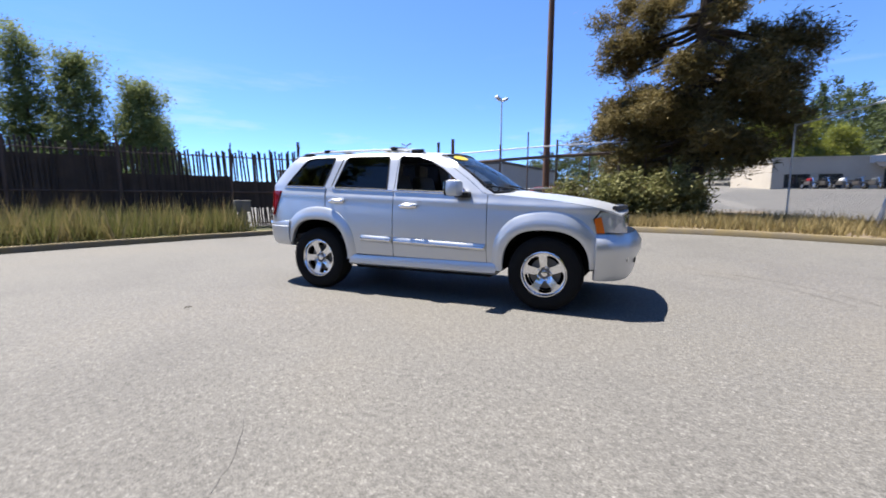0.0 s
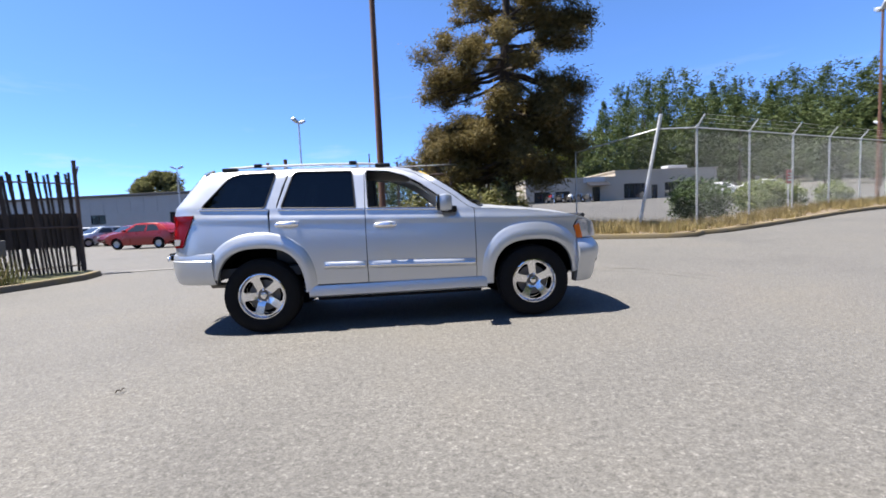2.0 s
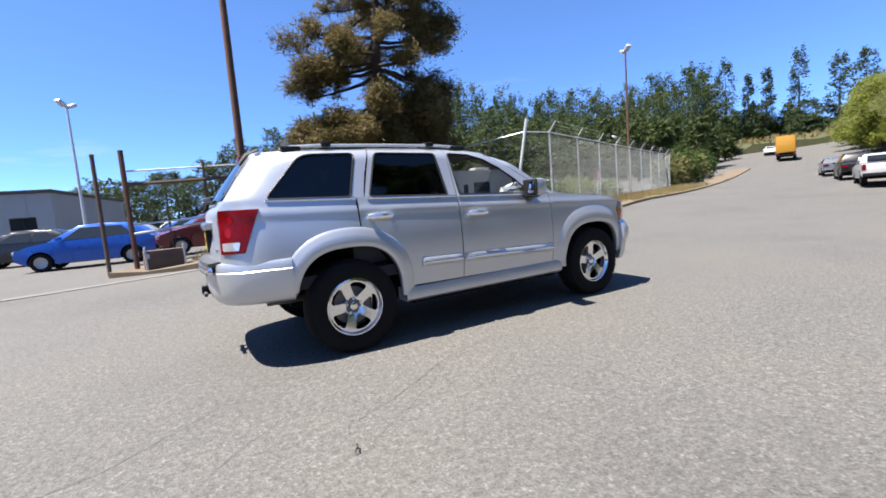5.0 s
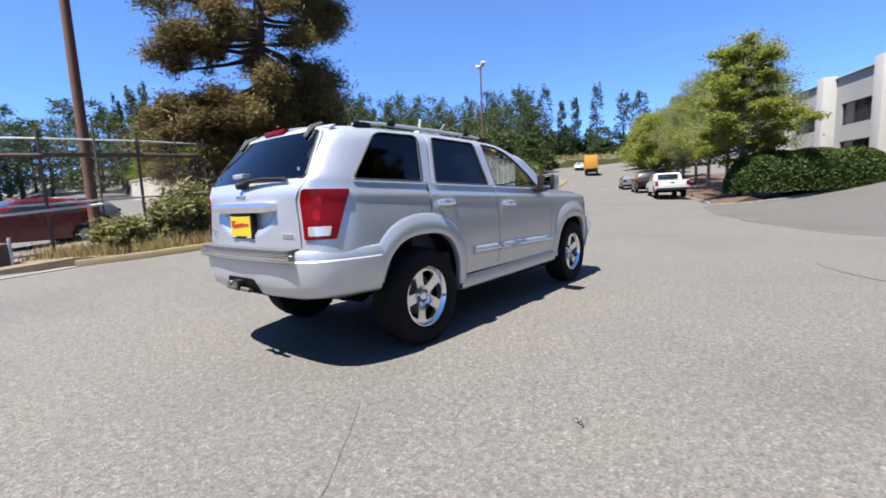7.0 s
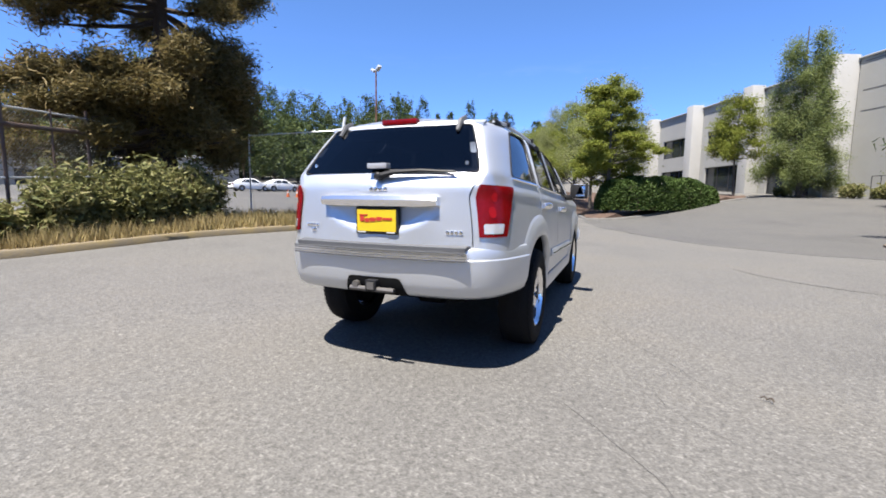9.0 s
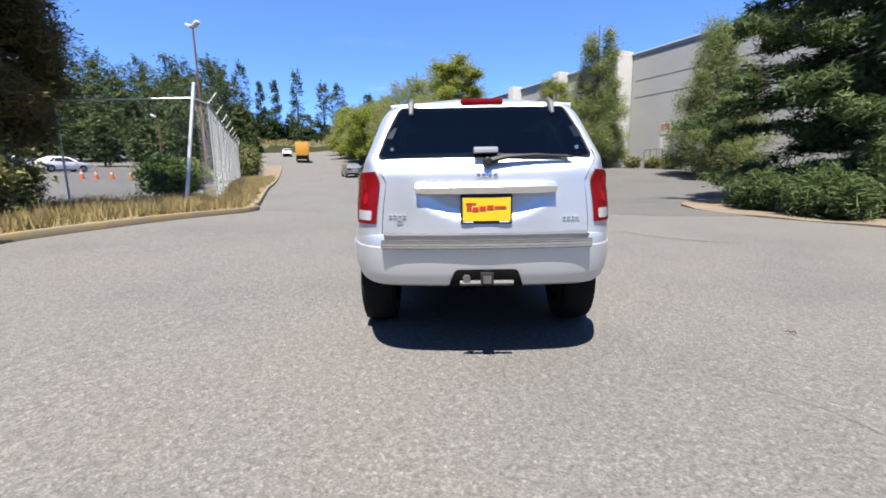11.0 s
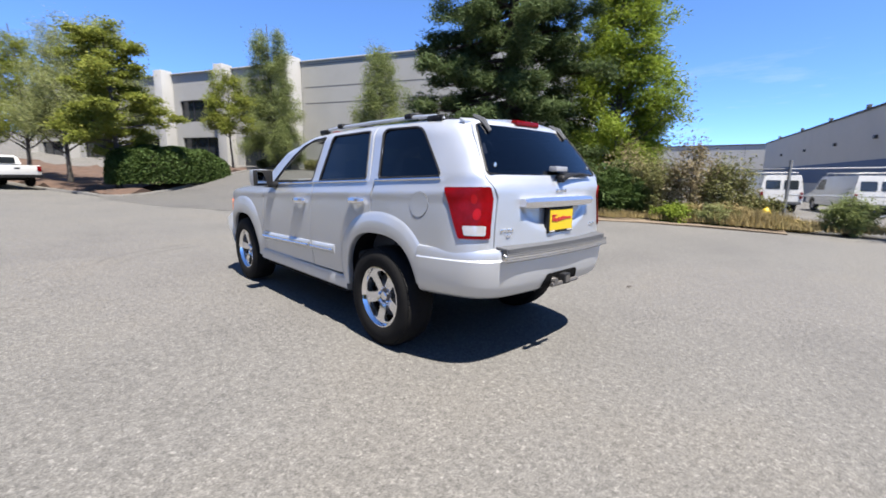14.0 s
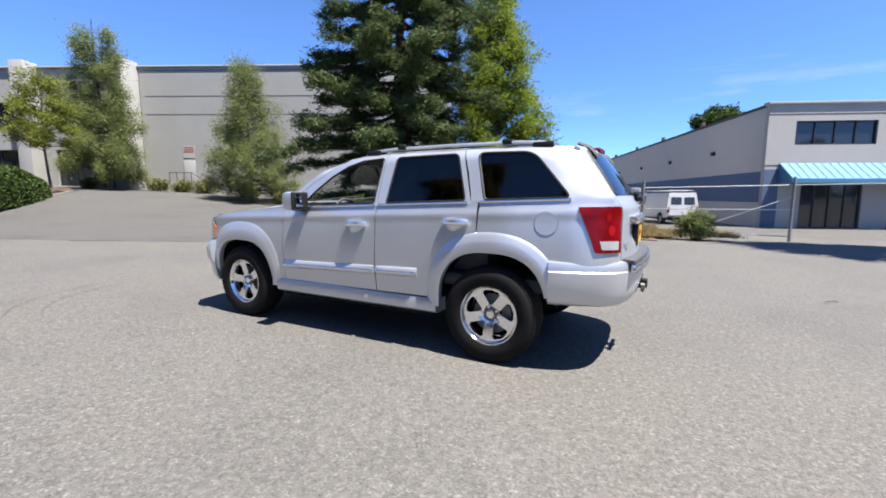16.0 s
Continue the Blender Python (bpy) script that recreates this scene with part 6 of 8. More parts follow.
        for r0, r1 in zip(rings, rings[1:]):
            for j in range(6):
                bm.faces.new((r0[j], r0[(j + 1) % 6], r1[(j + 1) % 6], r1[j]))
        bm.faces.new(rings[0])
        bm.faces.new(rings[-1])
        closed_part("sill", bm, SILVER, car)
        # wheel arch flares
        for cx, cz in WHEELS:
            bm = bmesh.new()
            grid = []
            front = cx > 0
            a_lo, a_hi = (9, 180) if front else (2, 159)
            prof = [(0.0, -0.03), (0.0, 0.018), (0.03, 0.023), (0.25, 0.0245), (0.46, 0.0235), (0.56, 0.020), (0.78, 0.010), (0.95, 0.002), (1.0, -0.004)]
            for i in range(37):
                a = radians(a_lo + (a_hi - a_lo) * i / 36)
                k = squarish(a)
                ri = 0.430 * k
                ro = (0.548 + 0.092 * max(0.0, math.sin(a)) ** 1.5) * (0.4 + 0.6 * k)
                row = []
                for t, lift in prof:
                    lift = max(lift, -0.012) if i == 36 and not front else lift
                    r = ri + (ro - ri) * t
                    tall = ARCH_TOP[front] + (1.0 - ARCH_TOP[front]) * t
                    x, z = cx + r * math.cos(a), cz + r * math.sin(a) * tall
                    row.append(bm.verts.new((x, s * (body_half(x, max(z, 0.45)) + lift), z)))
                grid.append(row)
            for r0, r1 in zip(grid, grid[1:]):
                for j in range(len(prof) - 1):
                    bm.faces.new((r0[j], r0[j + 1], r1[j + 1], r1[j]))
            bmesh.ops.recalc_face_normals(bm, faces=bm.faces)
            if (bm.faces[len(bm.faces) // 2].normal.y > 0) != (s > 0):
                bmesh.ops.reverse_faces(bm, faces=bm.faces)
            part("wheel_arch_flare", bm, SILVER, car, smooth=60)
            bm = bmesh.new()
            rr = [[bm.verts.new((cx + r * squarish(a) * math.cos(a), s * y, cz + r * squarish(a) * math.sin(a) * ARCH_TOP[front])) for a in [radians(8 + (164 if front else 154) * i / 16) for i in range(17)]] for y, r in ((0.36, 0.462), (0.858, 0.446))]
            for j in range(16):
                bm.faces.new((rr[0][j], rr[0][j + 1], rr[1][j + 1], rr[1][j]))
            bm.faces.new(rr[0])
            part("arch_liner", bm, UNDERBODY, car)
        # tail lamp: one red block with a clear reversing lens low in it
        bm = bmesh.new()
        panel(bm, rounded(to_corner([(-2.007, 1.203), (-2.258, 1.209), (-2.2715, 0.894), (-2.133, 0.894)]), 0.012), corner_map(s, 0.012), 0.035, 0.05)
        tl = closed_part("tail_lamp", bm, RED_LENS, car, "red tail lamp with clear reversing lens")
        bm = bmesh.new()
        panel(bm, rounded(to_corner([(-2.150, 0.975), (-2.256, 0.975), (-2.258, 0.915), (-2.165, 0.915)]), 0.012), corner_map(s, 0.0145), 0.035, 0.02)
        closed_part("reversing_lens", bm, CLEAR_LENS, tl)
        for u, z, r in ((-2.215, 1.045, 0.036), (-2.195, 1.135, 0.030)):
            bm = bmesh.new()
            panel(bm, to_corner([(u + 0.5 * r * math.cos(k * 0.5236), z + r * math.sin(k * 0.5236)) for k in range(12)]), corner_map(s, 0.0142), 0.06, 0.01)
            closed_part("lamp_reflector", bm, DEEP_RED, tl)
        # mirror
        bm = bmesh.new()
        box(bm, (0.405, 0.905, 1.145), (0.54, 1.105, 1.31), 0.045)
        for v in bm.verts:
            v.co.x += 0.05 * (v.co.y - 1.0)  * -1
            v.co.y *= s
        mi = closed_part("mirror", bm, SILVER, car, "silver door mirror on a black foot")
        bm = bmesh.new()
        box(bm, (0.44, s * 0.82, 1.130), (0.60, s * 0.935, 1.195), 0.02)
        closed_part("mirror_foot", bm, BLACK_PLASTIC, mi)
        bm = bmesh.new()
        box(bm, (-0.004, -0.070, -0.056), (0.004, 0.070, 0.056), 0.003, Matrix.Translation((0.398, s * 1.003, 1.230)) @ Matrix.Rotation(s * 0.24, 4, "Z") @ Matrix.Rotation(0.08, 4, "Y"))
        closed_part("mirror_glass", bm, GLASS_MIRROR, mi)
        bm = bmesh.new()
        box(bm, (0.397, s * 0.910, 1.150), (0.412, s * 1.100, 1.305), 0.006)
        closed_part("mirror_rim", bm, BLACK_PLASTIC, mi)
        # door shut lines as dark seams
        for line in ([(0.787, z) for z in np.linspace(0.44, 1.16, 9)], [(-0.332, z) for z in np.linspace(0.46, 1.64, 13)], [(-1.276, z) for z in np.linspace(0.93, 1.235, 5)]):
            bm = bmesh.new()
            tube(bm, [sm(x, z, 0.012) for x, z in line], 0.0045, 4)
            part("shut_line", bm, UNDERBODY, car)
    # fuel flap on the left-hand quarter panel
    ring = arc(-1.80, 1.085, 0.082, 0, 360, 24)[:-1]
    bm = bmesh.new()
    panel(bm, ring, side_map(1, 0.004), 0.06, 0.006)
    ff = closed_part("fuel_flap", bm, SILVER, car)
    bm = bmesh.new()
    tube(bm, [side_map(1, 0.001)(x, z, 0) for x, z in ring + ring[:1]], 0.0028, 5)
    part("flap_gap", bm, GREY_PLASTIC, ff)

    # roof
    def roof_map(x, q, d):
        xe = x
        bow = 0.09 * (1 - q * q) * smoothstep(-0.3, 0.17, x)
        back = -0.035 * (1 - q * q) * smoothstep(-1.7, -1.95, x)
        y = q * body_half(xe, lerp_table(ROOF_Z, xe) - 0.0005)
        return Vector((x + bow + back, y, lerp_table(ROOF_Z, xe) + 0.036 * (1 - q ** 2) - 0.03 * bow - d))

    bm = bmesh.new()
    panel(bm, [(-1.955, -1), (0.17, -1), (0.17, 1), (-1.955, 1)], roof_map, (0.1, 0.12), 0.025)
    closed_part("roof", bm, SILVER, car)
    bm = bmesh.new()
    panel(bm, [(-1.90, -1), (0.12, -1), (0.12, 1), (-1.90, 1)], lambda x, q, d: roof_map(x, q * 0.95, 0.045 + d), (0.3, 0.3), 0.01)
    closed_part("headlining", bm, TRIM_DARK, car)
    # roof rails and cross bars
    for s in (1, -1):
        bm = bmesh.new()
        pts = [(-1.78, s * 0.60, 1.658), (-1.70, s * 0.602, 1.676), (-1.5, s * 0.605, 1.686), (-0.9, s * 0.605, 1.690), (-0.35, s * 0.60, 1.684), (-0.15, s * 0.595, 1.672), (-0.05, s * 0.59, 1.645)]
        tube(bm, pts, [0.010, 0.014, 0.014, 0.014, 0.014, 0.013, 0.010], 8)
        rail = part("roof_rail", bm, SILVER, car, "slim silver roof rail with black feet")
        for x in (-1.70, -0.14):
            bm = bmesh.new()
            box(bm, (x - 0.08, s * 0.585, 1.640), (x + 0.08, s * 0.62, 1.684), 0.014)
            closed_part("rail_foot", bm, BLACK_PLASTIC, rail)
    for x in (-1.42, -0.45):
        bm = bmesh.new()
        tube(bm, [(x, -0.60, 1.700), (x, -0.5, 1.716), (x, 0.0, 1.722), (x, 0.5, 1.716), (x, 0.60, 1.700)], [0.012, 0.011, 0.011, 0.011, 0.012], 8)
        cb = part("cross_bar", bm, BLACK_PLASTIC, car)
        for s in (1, -1):
            bm = bmesh.new()
            box(bm, (x - 0.04, s * 0.575, 1.676), (x + 0.04, s * 0.63, 1.716), 0.012)
            closed_part("bar_clamp", bm, BLACK_PLASTIC, cb)

    # bonnet
    def hood_map(x, q, d):
        y = q * (body_half(x, hood_z(x) - 0.004) - 0.004)
        nose = 0.06 * (1 - q * q) * smoothstep(1.5, 2.1, x)
        scoop = 0.018 * smoothstep(0.55, 0.40, abs(q)) * smoothstep(2.1, 1.6, x)
        cowl = 0.16 * (1 - q * q) * smoothstep(1.2, 0.80, x)
        return Vector((x + nose + cowl, y, hood_z(x) + 0.035 * (1 - q * q) + scoop - d))

    bm = bmesh.new()
    panel(bm, [(0.80, -1), (2.08, -1), (2.08, 1), (0.80, 1)], hood_map, (0.09, 0.1), 0.02)
    closed_part("bonnet", bm, SILVER, car)
    bm = bmesh.new()
    pts = [hood_map(2.05 - 0.08 * abs(q) ** 3, q, -0.022) for q in np.linspace(-0.86, 0.86, 13)]
    tube(bm, pts, 0.024, 6)
    part("bug_deflector", bm, BLACK_PLASTIC, car, "dark smoked deflector on the bonnet edge")

    # windscreen and cowl
    def screen_map(q, t, d):
        w = 0.735 + (0.585 - 0.735) * t
        edge_x, edge_z = 0.815 + (0.165 - 0.815) * t, 1.19 + (1.602 - 1.19) * t + 0.03 * math.sin(math.pi * t)
        bow = (0.20 + (0.095 - 0.20) * t) * (1 - q * q)
        return Vector((edge_x + bow - d * 0.6, q * w, edge_z + 0.035 * t * (1 - q * q) - d * 0.8))

    bm = bmesh.new()
    panel(bm, [(-1, 0), (1, 0), (1, 1), (-1, 1)], screen_map, (0.15, 0.12), 0.005)
    ws = closed_part("windscreen", bm, GLASS_CLEAR, car, "large raked clear windscreen")
    ws.visible_shadow = False
    bm = bmesh.new()
    for q0, q1, t0, t1 in ((-1, 1, 0, 0), (-1, 1, 1, 1), (-1, -1, 0, 1), (1, 1, 0, 1)):
        tube(bm, [screen_map(q0 + (q1 - q0) * i / 8, t0 + (t1 - t0) * i / 8, 0.0) for i in range(9)], 0.014, 5)
    part("screen_seal", bm, BLACK_PLASTIC, ws)
    bm = bmesh.new()
    cx = -0.62
    panel(bm, [(cx + 0.21 * math.cos(a), 0.885 + 0.075 * math.sin(a)) for a in [2 * math.pi * i / 28 for i in range(28)]], lambda q, t, d: screen_map(q, t, d - 0.006), 0.1, 0.004)
    closed_part("oval_sticker", bm, YELLOW, ws, "yellow oval price sticker")
    bm = bmesh.new()
    panel(bm, [(-0.98, 0), (0.98, 0), (0.98, 1), (-0.98, 1)], lambda q, t, d: Vector((0.80 + 0.21 * (1 - q * q) + 0.06 * t - 0.04, q * 0.76, 1.185 - 0.02 * t - d + 0.02 * (1 - q * q))), (0.2, 0.5), 0.03)
    closed_part("cowl", bm, BLACK_PLASTIC, car)
    for s in (0.25, -0.35):
        bm = bmesh.new()
        tube(bm, [screen_map(s, 0.02, -0.02), screen_map(s - 0.5, 0.08, -0.02), screen_map(s - 0.75, 0.12, -0.015)], 0.008, 5)
        part("windscreen_wiper", bm, BLACK_PLASTIC, ws)

    # tailgate
    bm = bmesh.new()
    edge = lambda z: body_half(lerp_table(REAR_X, z) + 1e-5, z)
    gate_glass = rounded([(-edge(1.288) + 0.026, 1.288), (edge(1.288) - 0.026, 1.288), (edge(1.45) - 0.024, 1.45), (edge(1.6) - 0.03, 1.612), (-edge(1.6) + 0.03, 1.612), (-edge(1.45) + 0.024, 1.45)], [0.03, 0.03, 0, 0.03, 0.03, 0])
    rim_z = [0.822, 0.9, 1.0, 1.1, 1.15, 1.2, 1.25, 1.28, 1.35, 1.45, 1.55, 1.60]
    right = [(edge(z) - 0.005, z) for z in rim_z] + [(edge(1.62) - 0.02, 1.64)]
    hole = rounded([(-edge(1.31) + 0.07, 1.315), (edge(1.31) - 0.07, 1.315), (edge(1.59) - 0.06, 1.59), (-edge(1.59) + 0.06, 1.59)], 0.03)
    panel(bm, right + [(-y, z) for y, z in reversed(right)], rear_map(), (0.03, 0.024), 0.03, [hole])
    gate = closed_part("tailgate", bm, SILVER, car, "silver tailgate with chrome bar and yellow plate")
    bm = bmesh.new()
    panel(bm, gate_glass, rear_map(0.006), 0.1, 0.005)
    rg = closed_part("rear_window", bm, GLASS_TINT, gate, "dark tinted rear window")
    bm = bmesh.new()
    for a, b in zip(gate_glass, gate_glass[1:] + gate_glass[:1]):
        p, q = rear_map(0.004)(*a, 0), rear_map(0.004)(*b, 0)
        if (p - q).length > 1e-4:
            tube(bm, [p, q], 0.007, 5)
    part("window_seal", bm, BLACK_PLASTIC, rg)
    for y in (0.565, -0.565):
        bm = bmesh.new()
        lathe(bm, [(0.0, 0.013), (0.008, 0.012), (0.01, 0.004)], 12, "X", rear_map(0.016)(y, 1.345, 0))
        part("glass_hinge_cap", bm, ALLOY, rg)
    for y in (0.455, -0.445):
        bm = bmesh.new()
        tube(bm, [rear_map(0.0)(y, 1.655, 0) + Vector((0.05, 0, 0.02)), rear_map(0.018)(y, 1.635, 0), rear_map(0.02)(y, 1.565, 0)], [0.014, 0.022, 0.012], 6)
        part("glass_hinge", bm, GREY_PLASTIC, gate)
    # roof-edge lamp
    bm = bmesh.new()
    box(bm, (-2.035, -0.135, 1.632), (-1.93, 0.135, 1.668), 0.008)
    closed_part("high_stop_lamp", bm, RED_LENS, car, "red high-level stop lamp")
    bm = bmesh.new()
    out = [(-0.60, -0.02), (0.60, -0.02), (0.60, 1.0), (-0.60, 1.0)]
    panel(bm, out, lambda y, t, d: Vector((-1.93 - 0.075 * t * (1 - 0.6 * (y / 0.62) ** 4), y * (1 - 0.02 * t), 1.668 - 0.022 * t - 0.02 * (y / 0.6) ** 2 * (1) - d * 0.6)), (0.1, 0.34), 0.03)
    closed_part("roof_spoiler", bm, SILVER, car)
    # chrome bar, plate and badges
    bm = bmesh.new()
    n = 14
    rings = []
    for i in range(n + 1):
        y = -0.42 + 0.84 * i / n
        hgt = 0.033 * (1 - abs(2 * i / n - 1) ** 10 * 0.25)
        c = rear_map(0.02)(y, 1.107, 0)
        c.x = -2.325 - 0.03 * (1 - (y / 0.6) ** 2)
        rings.append([bm.verts.new(c + Vector((dx, 0, dz))) for dx, dz in ((0.05, hgt), (-0.006, hgt), (-0.022, 0.2 * hgt), (-0.01, -hgt), (0.05, -hgt))])
    for r0, r1 in zip(rings, rings[1:]):
        for j in range(5):
            bm.faces.new((r0[j], r0[(j + 1) % 5], r1[(j + 1) % 5], r1[j]))
    bm.faces.new(rings[0])
    bm.faces.new(rings[-1])
    closed_part("handle_bar", bm, ALLOY, gate, "wide chrome tailgate bar")
    bm = bmesh.new()
    xp = -2.338
    box(bm, (xp - 0.012, -0.158, 0.893), (xp + 0.03, 0.150, 1.071), 0.006)
    pf = closed_part("plate_frame", bm, BLACK_PLASTIC, gate, "black plate frame with a yellow dealer card")
    bm = bmesh.new()
    box(bm, (xp - 0.016, -0.146, 0.912), (xp - 0.011, 0.138, 1.052))
    pl = closed_part("plate", bm, YELLOW, pf)
    bm = bmesh.new()
    for i, (y0, y1, z0, z1) in enumerate(((0.115, 0.085, 0.975, 1.015), (0.08, 0.045, 0.97, 0.995), (0.04, 0.0, 0.975, 1.0), (-0.005, -0.045, 0.98, 1.005), (-0.05, -0.12, 0.985, 1.0), (0.12, 0.06, 1.012, 1.02))):
        box(bm, (xp - 0.0195, y1, z0), (xp - 0.0155, y0, z1), 0.0, Matrix.Rotation(0.0, 4, "X"))
    part("print_bars", bm, PRINT_RED, pl)
    for y0, y1, z in ((0.075, 0.135, 0.902), (-0.14, -0.08, 0.902)):
        bm = bmesh.new()
        box(bm, (xp - 0.0165, y0, z), (xp - 0.0125, y1, z + 0.008))
        part("frame_mark", bm, SIGN_WHITE, pf)
    for y, z, w, h in ((-0.008, 1.182, 0.135, 0.026), (0.535, 0.938, 0.115, 0.02), (0.52, 0.905, 0.05, 0.024), (-0.52, 0.918, 0.11, 0.024)):
        k = 4 if w > 0.1 else 1
        for i in range(k):
            bm = bmesh.new()
            yy = y - w / 2 + w * (i + 0.5) / k
            p = rear_map(0.004)(yy, z, 0)
            box(bm, (p.x - 0.003, yy - w / k * 0.38, z - h / 2), (p.x + 0.004, yy + w / k * 0.38, z + h / 2), 0.002)
            part("badge", bm, ALLOY, gate)
    # rear wiper
    bm = bmesh.new()
    piv = rear_map(0.03)(-0.01, 1.262, 0)
    tube(bm, [piv, rear_map(0.045)(-0.12, 1.287, 0), rear_map(0.045)(-0.3, 1.297, 0), rear_map(0.03)(-0.52, 1.285, 0)], [0.022, 0.016, 0.011, 0.007], 6)
    wp = part("rear_wiper", bm, BLACK_PLASTIC, gate, "black rear wiper arm")
    bm = bmesh.new()
    tube(bm, [rear_map(0.02)(-0.03, 1.30, 0), rear_map(0.02)(-0.25, 1.297, 0), rear_map(0.02)(-0.5, 1.29, 0)], 0.008, 5)
    part("wiper_blade", bm, BLACK_PLASTIC, wp)
    bm = bmesh.new()
    lathe(bm, [(0.03, 0.026), (-0.02, 0.026), (-0.03, 0.016)], 12, "X", piv)
    part("wiper_hub", bm, BLACK_PLASTIC, wp)
    bm = bmesh.new()
    box(bm, (piv.x - 0.01, -0.07, 1.312), (piv.x + 0.05, 0.07, 1.345), 0.005)
    closed_part("glass_latch", bm, WHEEL_GREY, rg)

    # bumpers swept round the ends
    def bumper(name, path, prof, label=""):
        bm = bmesh.new()
        rows = []
        full = path + [(x, -y) for x, y in reversed(path[:-1])]
        for i, (x, y) in enumerate(full):
            a, b = full[max(0, i - 1)], full[min(len(full) - 1, i + 1)]
            d = Vector((b[0] - a[0], b[1] - a[1])).normalized()
            nrm = Vector((-d.y, d.x))
            if nrm.dot(Vector((x, y * 0.3))) < 0:
                nrm = -nrm
            rows.append([bm.verts.new((x + nrm.x * o, y + nrm.y * o, z)) for o, z in prof])
        k = len(prof)
        for r0, r1 in zip(rows, rows[1:]):
            for j in range(k):
                bm.faces.new((r0[j], r0[(j + 1) % k], r1[(j + 1) % k], r1[j]))
        bm.faces.new(rows[0])
        bm.faces.new(rows[-1])
        return closed_part(name, bm, SILVER, car, label, 40)

    def smooth_path(pts, n=5):
        out = []
        v = [Vector(p) for p in pts]
        for i in range(len(v) - 1):
            p0, p1, p2, p3 = v[max(0, i - 1)], v[i], v[i + 1], v[min(len(v) - 1, i + 2)]
            for j in range(n):
                t = j / n
                q = 0.5 * ((2 * p1) + (p2 - p0) * t + (2 * p0 - 5 * p1 + 4 * p2 - p3) * t * t + (3 * p1 - p0 - 3 * p2 + p3) * t ** 3)
                out.append((q.x, q.y))
        out.append(tuple(v[-1]))
        return out

    rb = bumper("rear_bumper", smooth_path([(-1.838, 0.884), (-1.92, 0.868), (-2.05, 0.832), (-2.19, 0.775), (-2.285, 0.69), (-2.345, 0.55), (-2.375, 0.3), (-2.38, 0.0)]),
                [(-0.12, 0.505), (-0.05, 0.508), (-0.022, 0.53), (0.002, 0.60), (0.013, 0.70), (0.013, 0.752), (0.004, 0.760), (0.003, 0.80), (-0.007, 0.822), (-0.06, 0.834), (-0.12, 0.836)], "silver rear bumper with a grey step pad")
    bm = bmesh.new()
    panel(bm, rounded([(-0.625, 0.0), (0.625, 0.0), (0.60, 1.0), (-0.60, 1.0)], 0.03), lambda y, t, d: Vector((-2.29 - 0.025 * (1 - (y / 0.65) ** 2) - 0.085 * t, y, 0.842 - 0.010 * t - d)), (0.1, 0.3), 0.02)
    pad = closed_part("step_pad", bm, GREY_PLASTIC, rb, "ribbed grey step pad")
    bm = bmesh.new()
    panel(bm, [(-0.61, 0.806), (0.61, 0.806), (0.615, 0.834), (-0.615, 0.834)], lambda y, z, d: Vector((-2.352 - 0.05 * (1 - (y / 0.65) ** 2) - 0.012 + d, y, z)), (0.1, 0.03), 0.03)
    closed_part("pad_edge", bm, GREY_PLASTIC, pad)
    bm = bmesh.new()
    panel(bm, rounded([(-0.635, 0.757), (0.635, 0.757), (0.63, 0.803), (-0.63, 0.803)], 0.01), lambda y, z, d: Vector((-2.368 - 0.046 * (1 - (y / 0.65) ** 2) - 0.012 + d, y, z)), (0.1, 0.03), 0.03)
    strip = closed_part("step_strip", bm, ALLOY, rb, "bright ribbed strip on the bumper step")
    for z in (0.757, 0.772, 0.790, 0.804):
        bm = bmesh.new()
        tube(bm, [(-2.382 - 0.046 * (1 - (y / 0.65) ** 2), y, z) for y in np.linspace(-0.625, 0.625, 15)], 0.003 if z in (0.772, 0.790) else 0.005, 5)
        part("strip_groove", bm, GREY_PLASTIC, strip)
    # near-black panel on the bumper skin, painting the shade of the hitch notch
    bm = bmesh.new()
    panel(bm, rounded([(-0.23, 0.503), (0.23, 0.503), (0.19, 0.622), (-0.19, 0.622)], [0, 0, 0.03, 0.03]), lambda y, z, d: Vector((-2.384 - lerp_table([(0.50, -0.056), (0.508, -0.05), (0.53, -0.022), (0.60, 0.002), (0.66, 0.010)], z) + 0.005 * (y / 0.3) ** 2 + d, y, z)), (0.06, 0.03), 0.02)
    closed_part("hitch_notch_shade", bm, UNDERBODY, rb)
    bm = bmesh.new()
    box(bm, (-2.43, -0.04, 0.535), (-2.30, 0.036, 0.607), 0.006)
    hb = closed_part("hitch_receiver", bm, BLACK_PLASTIC, rb, "black square tow hitch receiver")
    bm = bmesh.new()
    box(bm, (-2.433, -0.026, 0.547), (-2.38, 0.022, 0.593))
    closed_part("receiver_bore", bm, BRAKE, hb)
    bm = bmesh.new()
    tube(bm, [(-2.405, -0.16, 0.545), (-2.405, 0.16, 0.545)], 0.016, 8)
    lathe(bm, [(-2.42, 0.022), (-2.39, 0.024)], 10, "X", (0, 0.12, 0.57))
    part("hitch_bar", bm, BRAKE, hb)
    fb = bumper("front_bumper", smooth_path([(1.868, 0.866), (1.96, 0.842), (2.06, 0.775), (2.15, 0.64), (2.215, 0.36), (2.24, 0.0)]),
                [(-0.12, 0.335), (-0.04, 0.335), (-0.012, 0.39), (0.014, 0.53), (0.045, 0.60), (0.05, 0.69), (0.02, 0.745), (-0.02, 0.792), (-0.12, 0.80)], "silver front bumper with fog lamps")
    bm = bmesh.new()
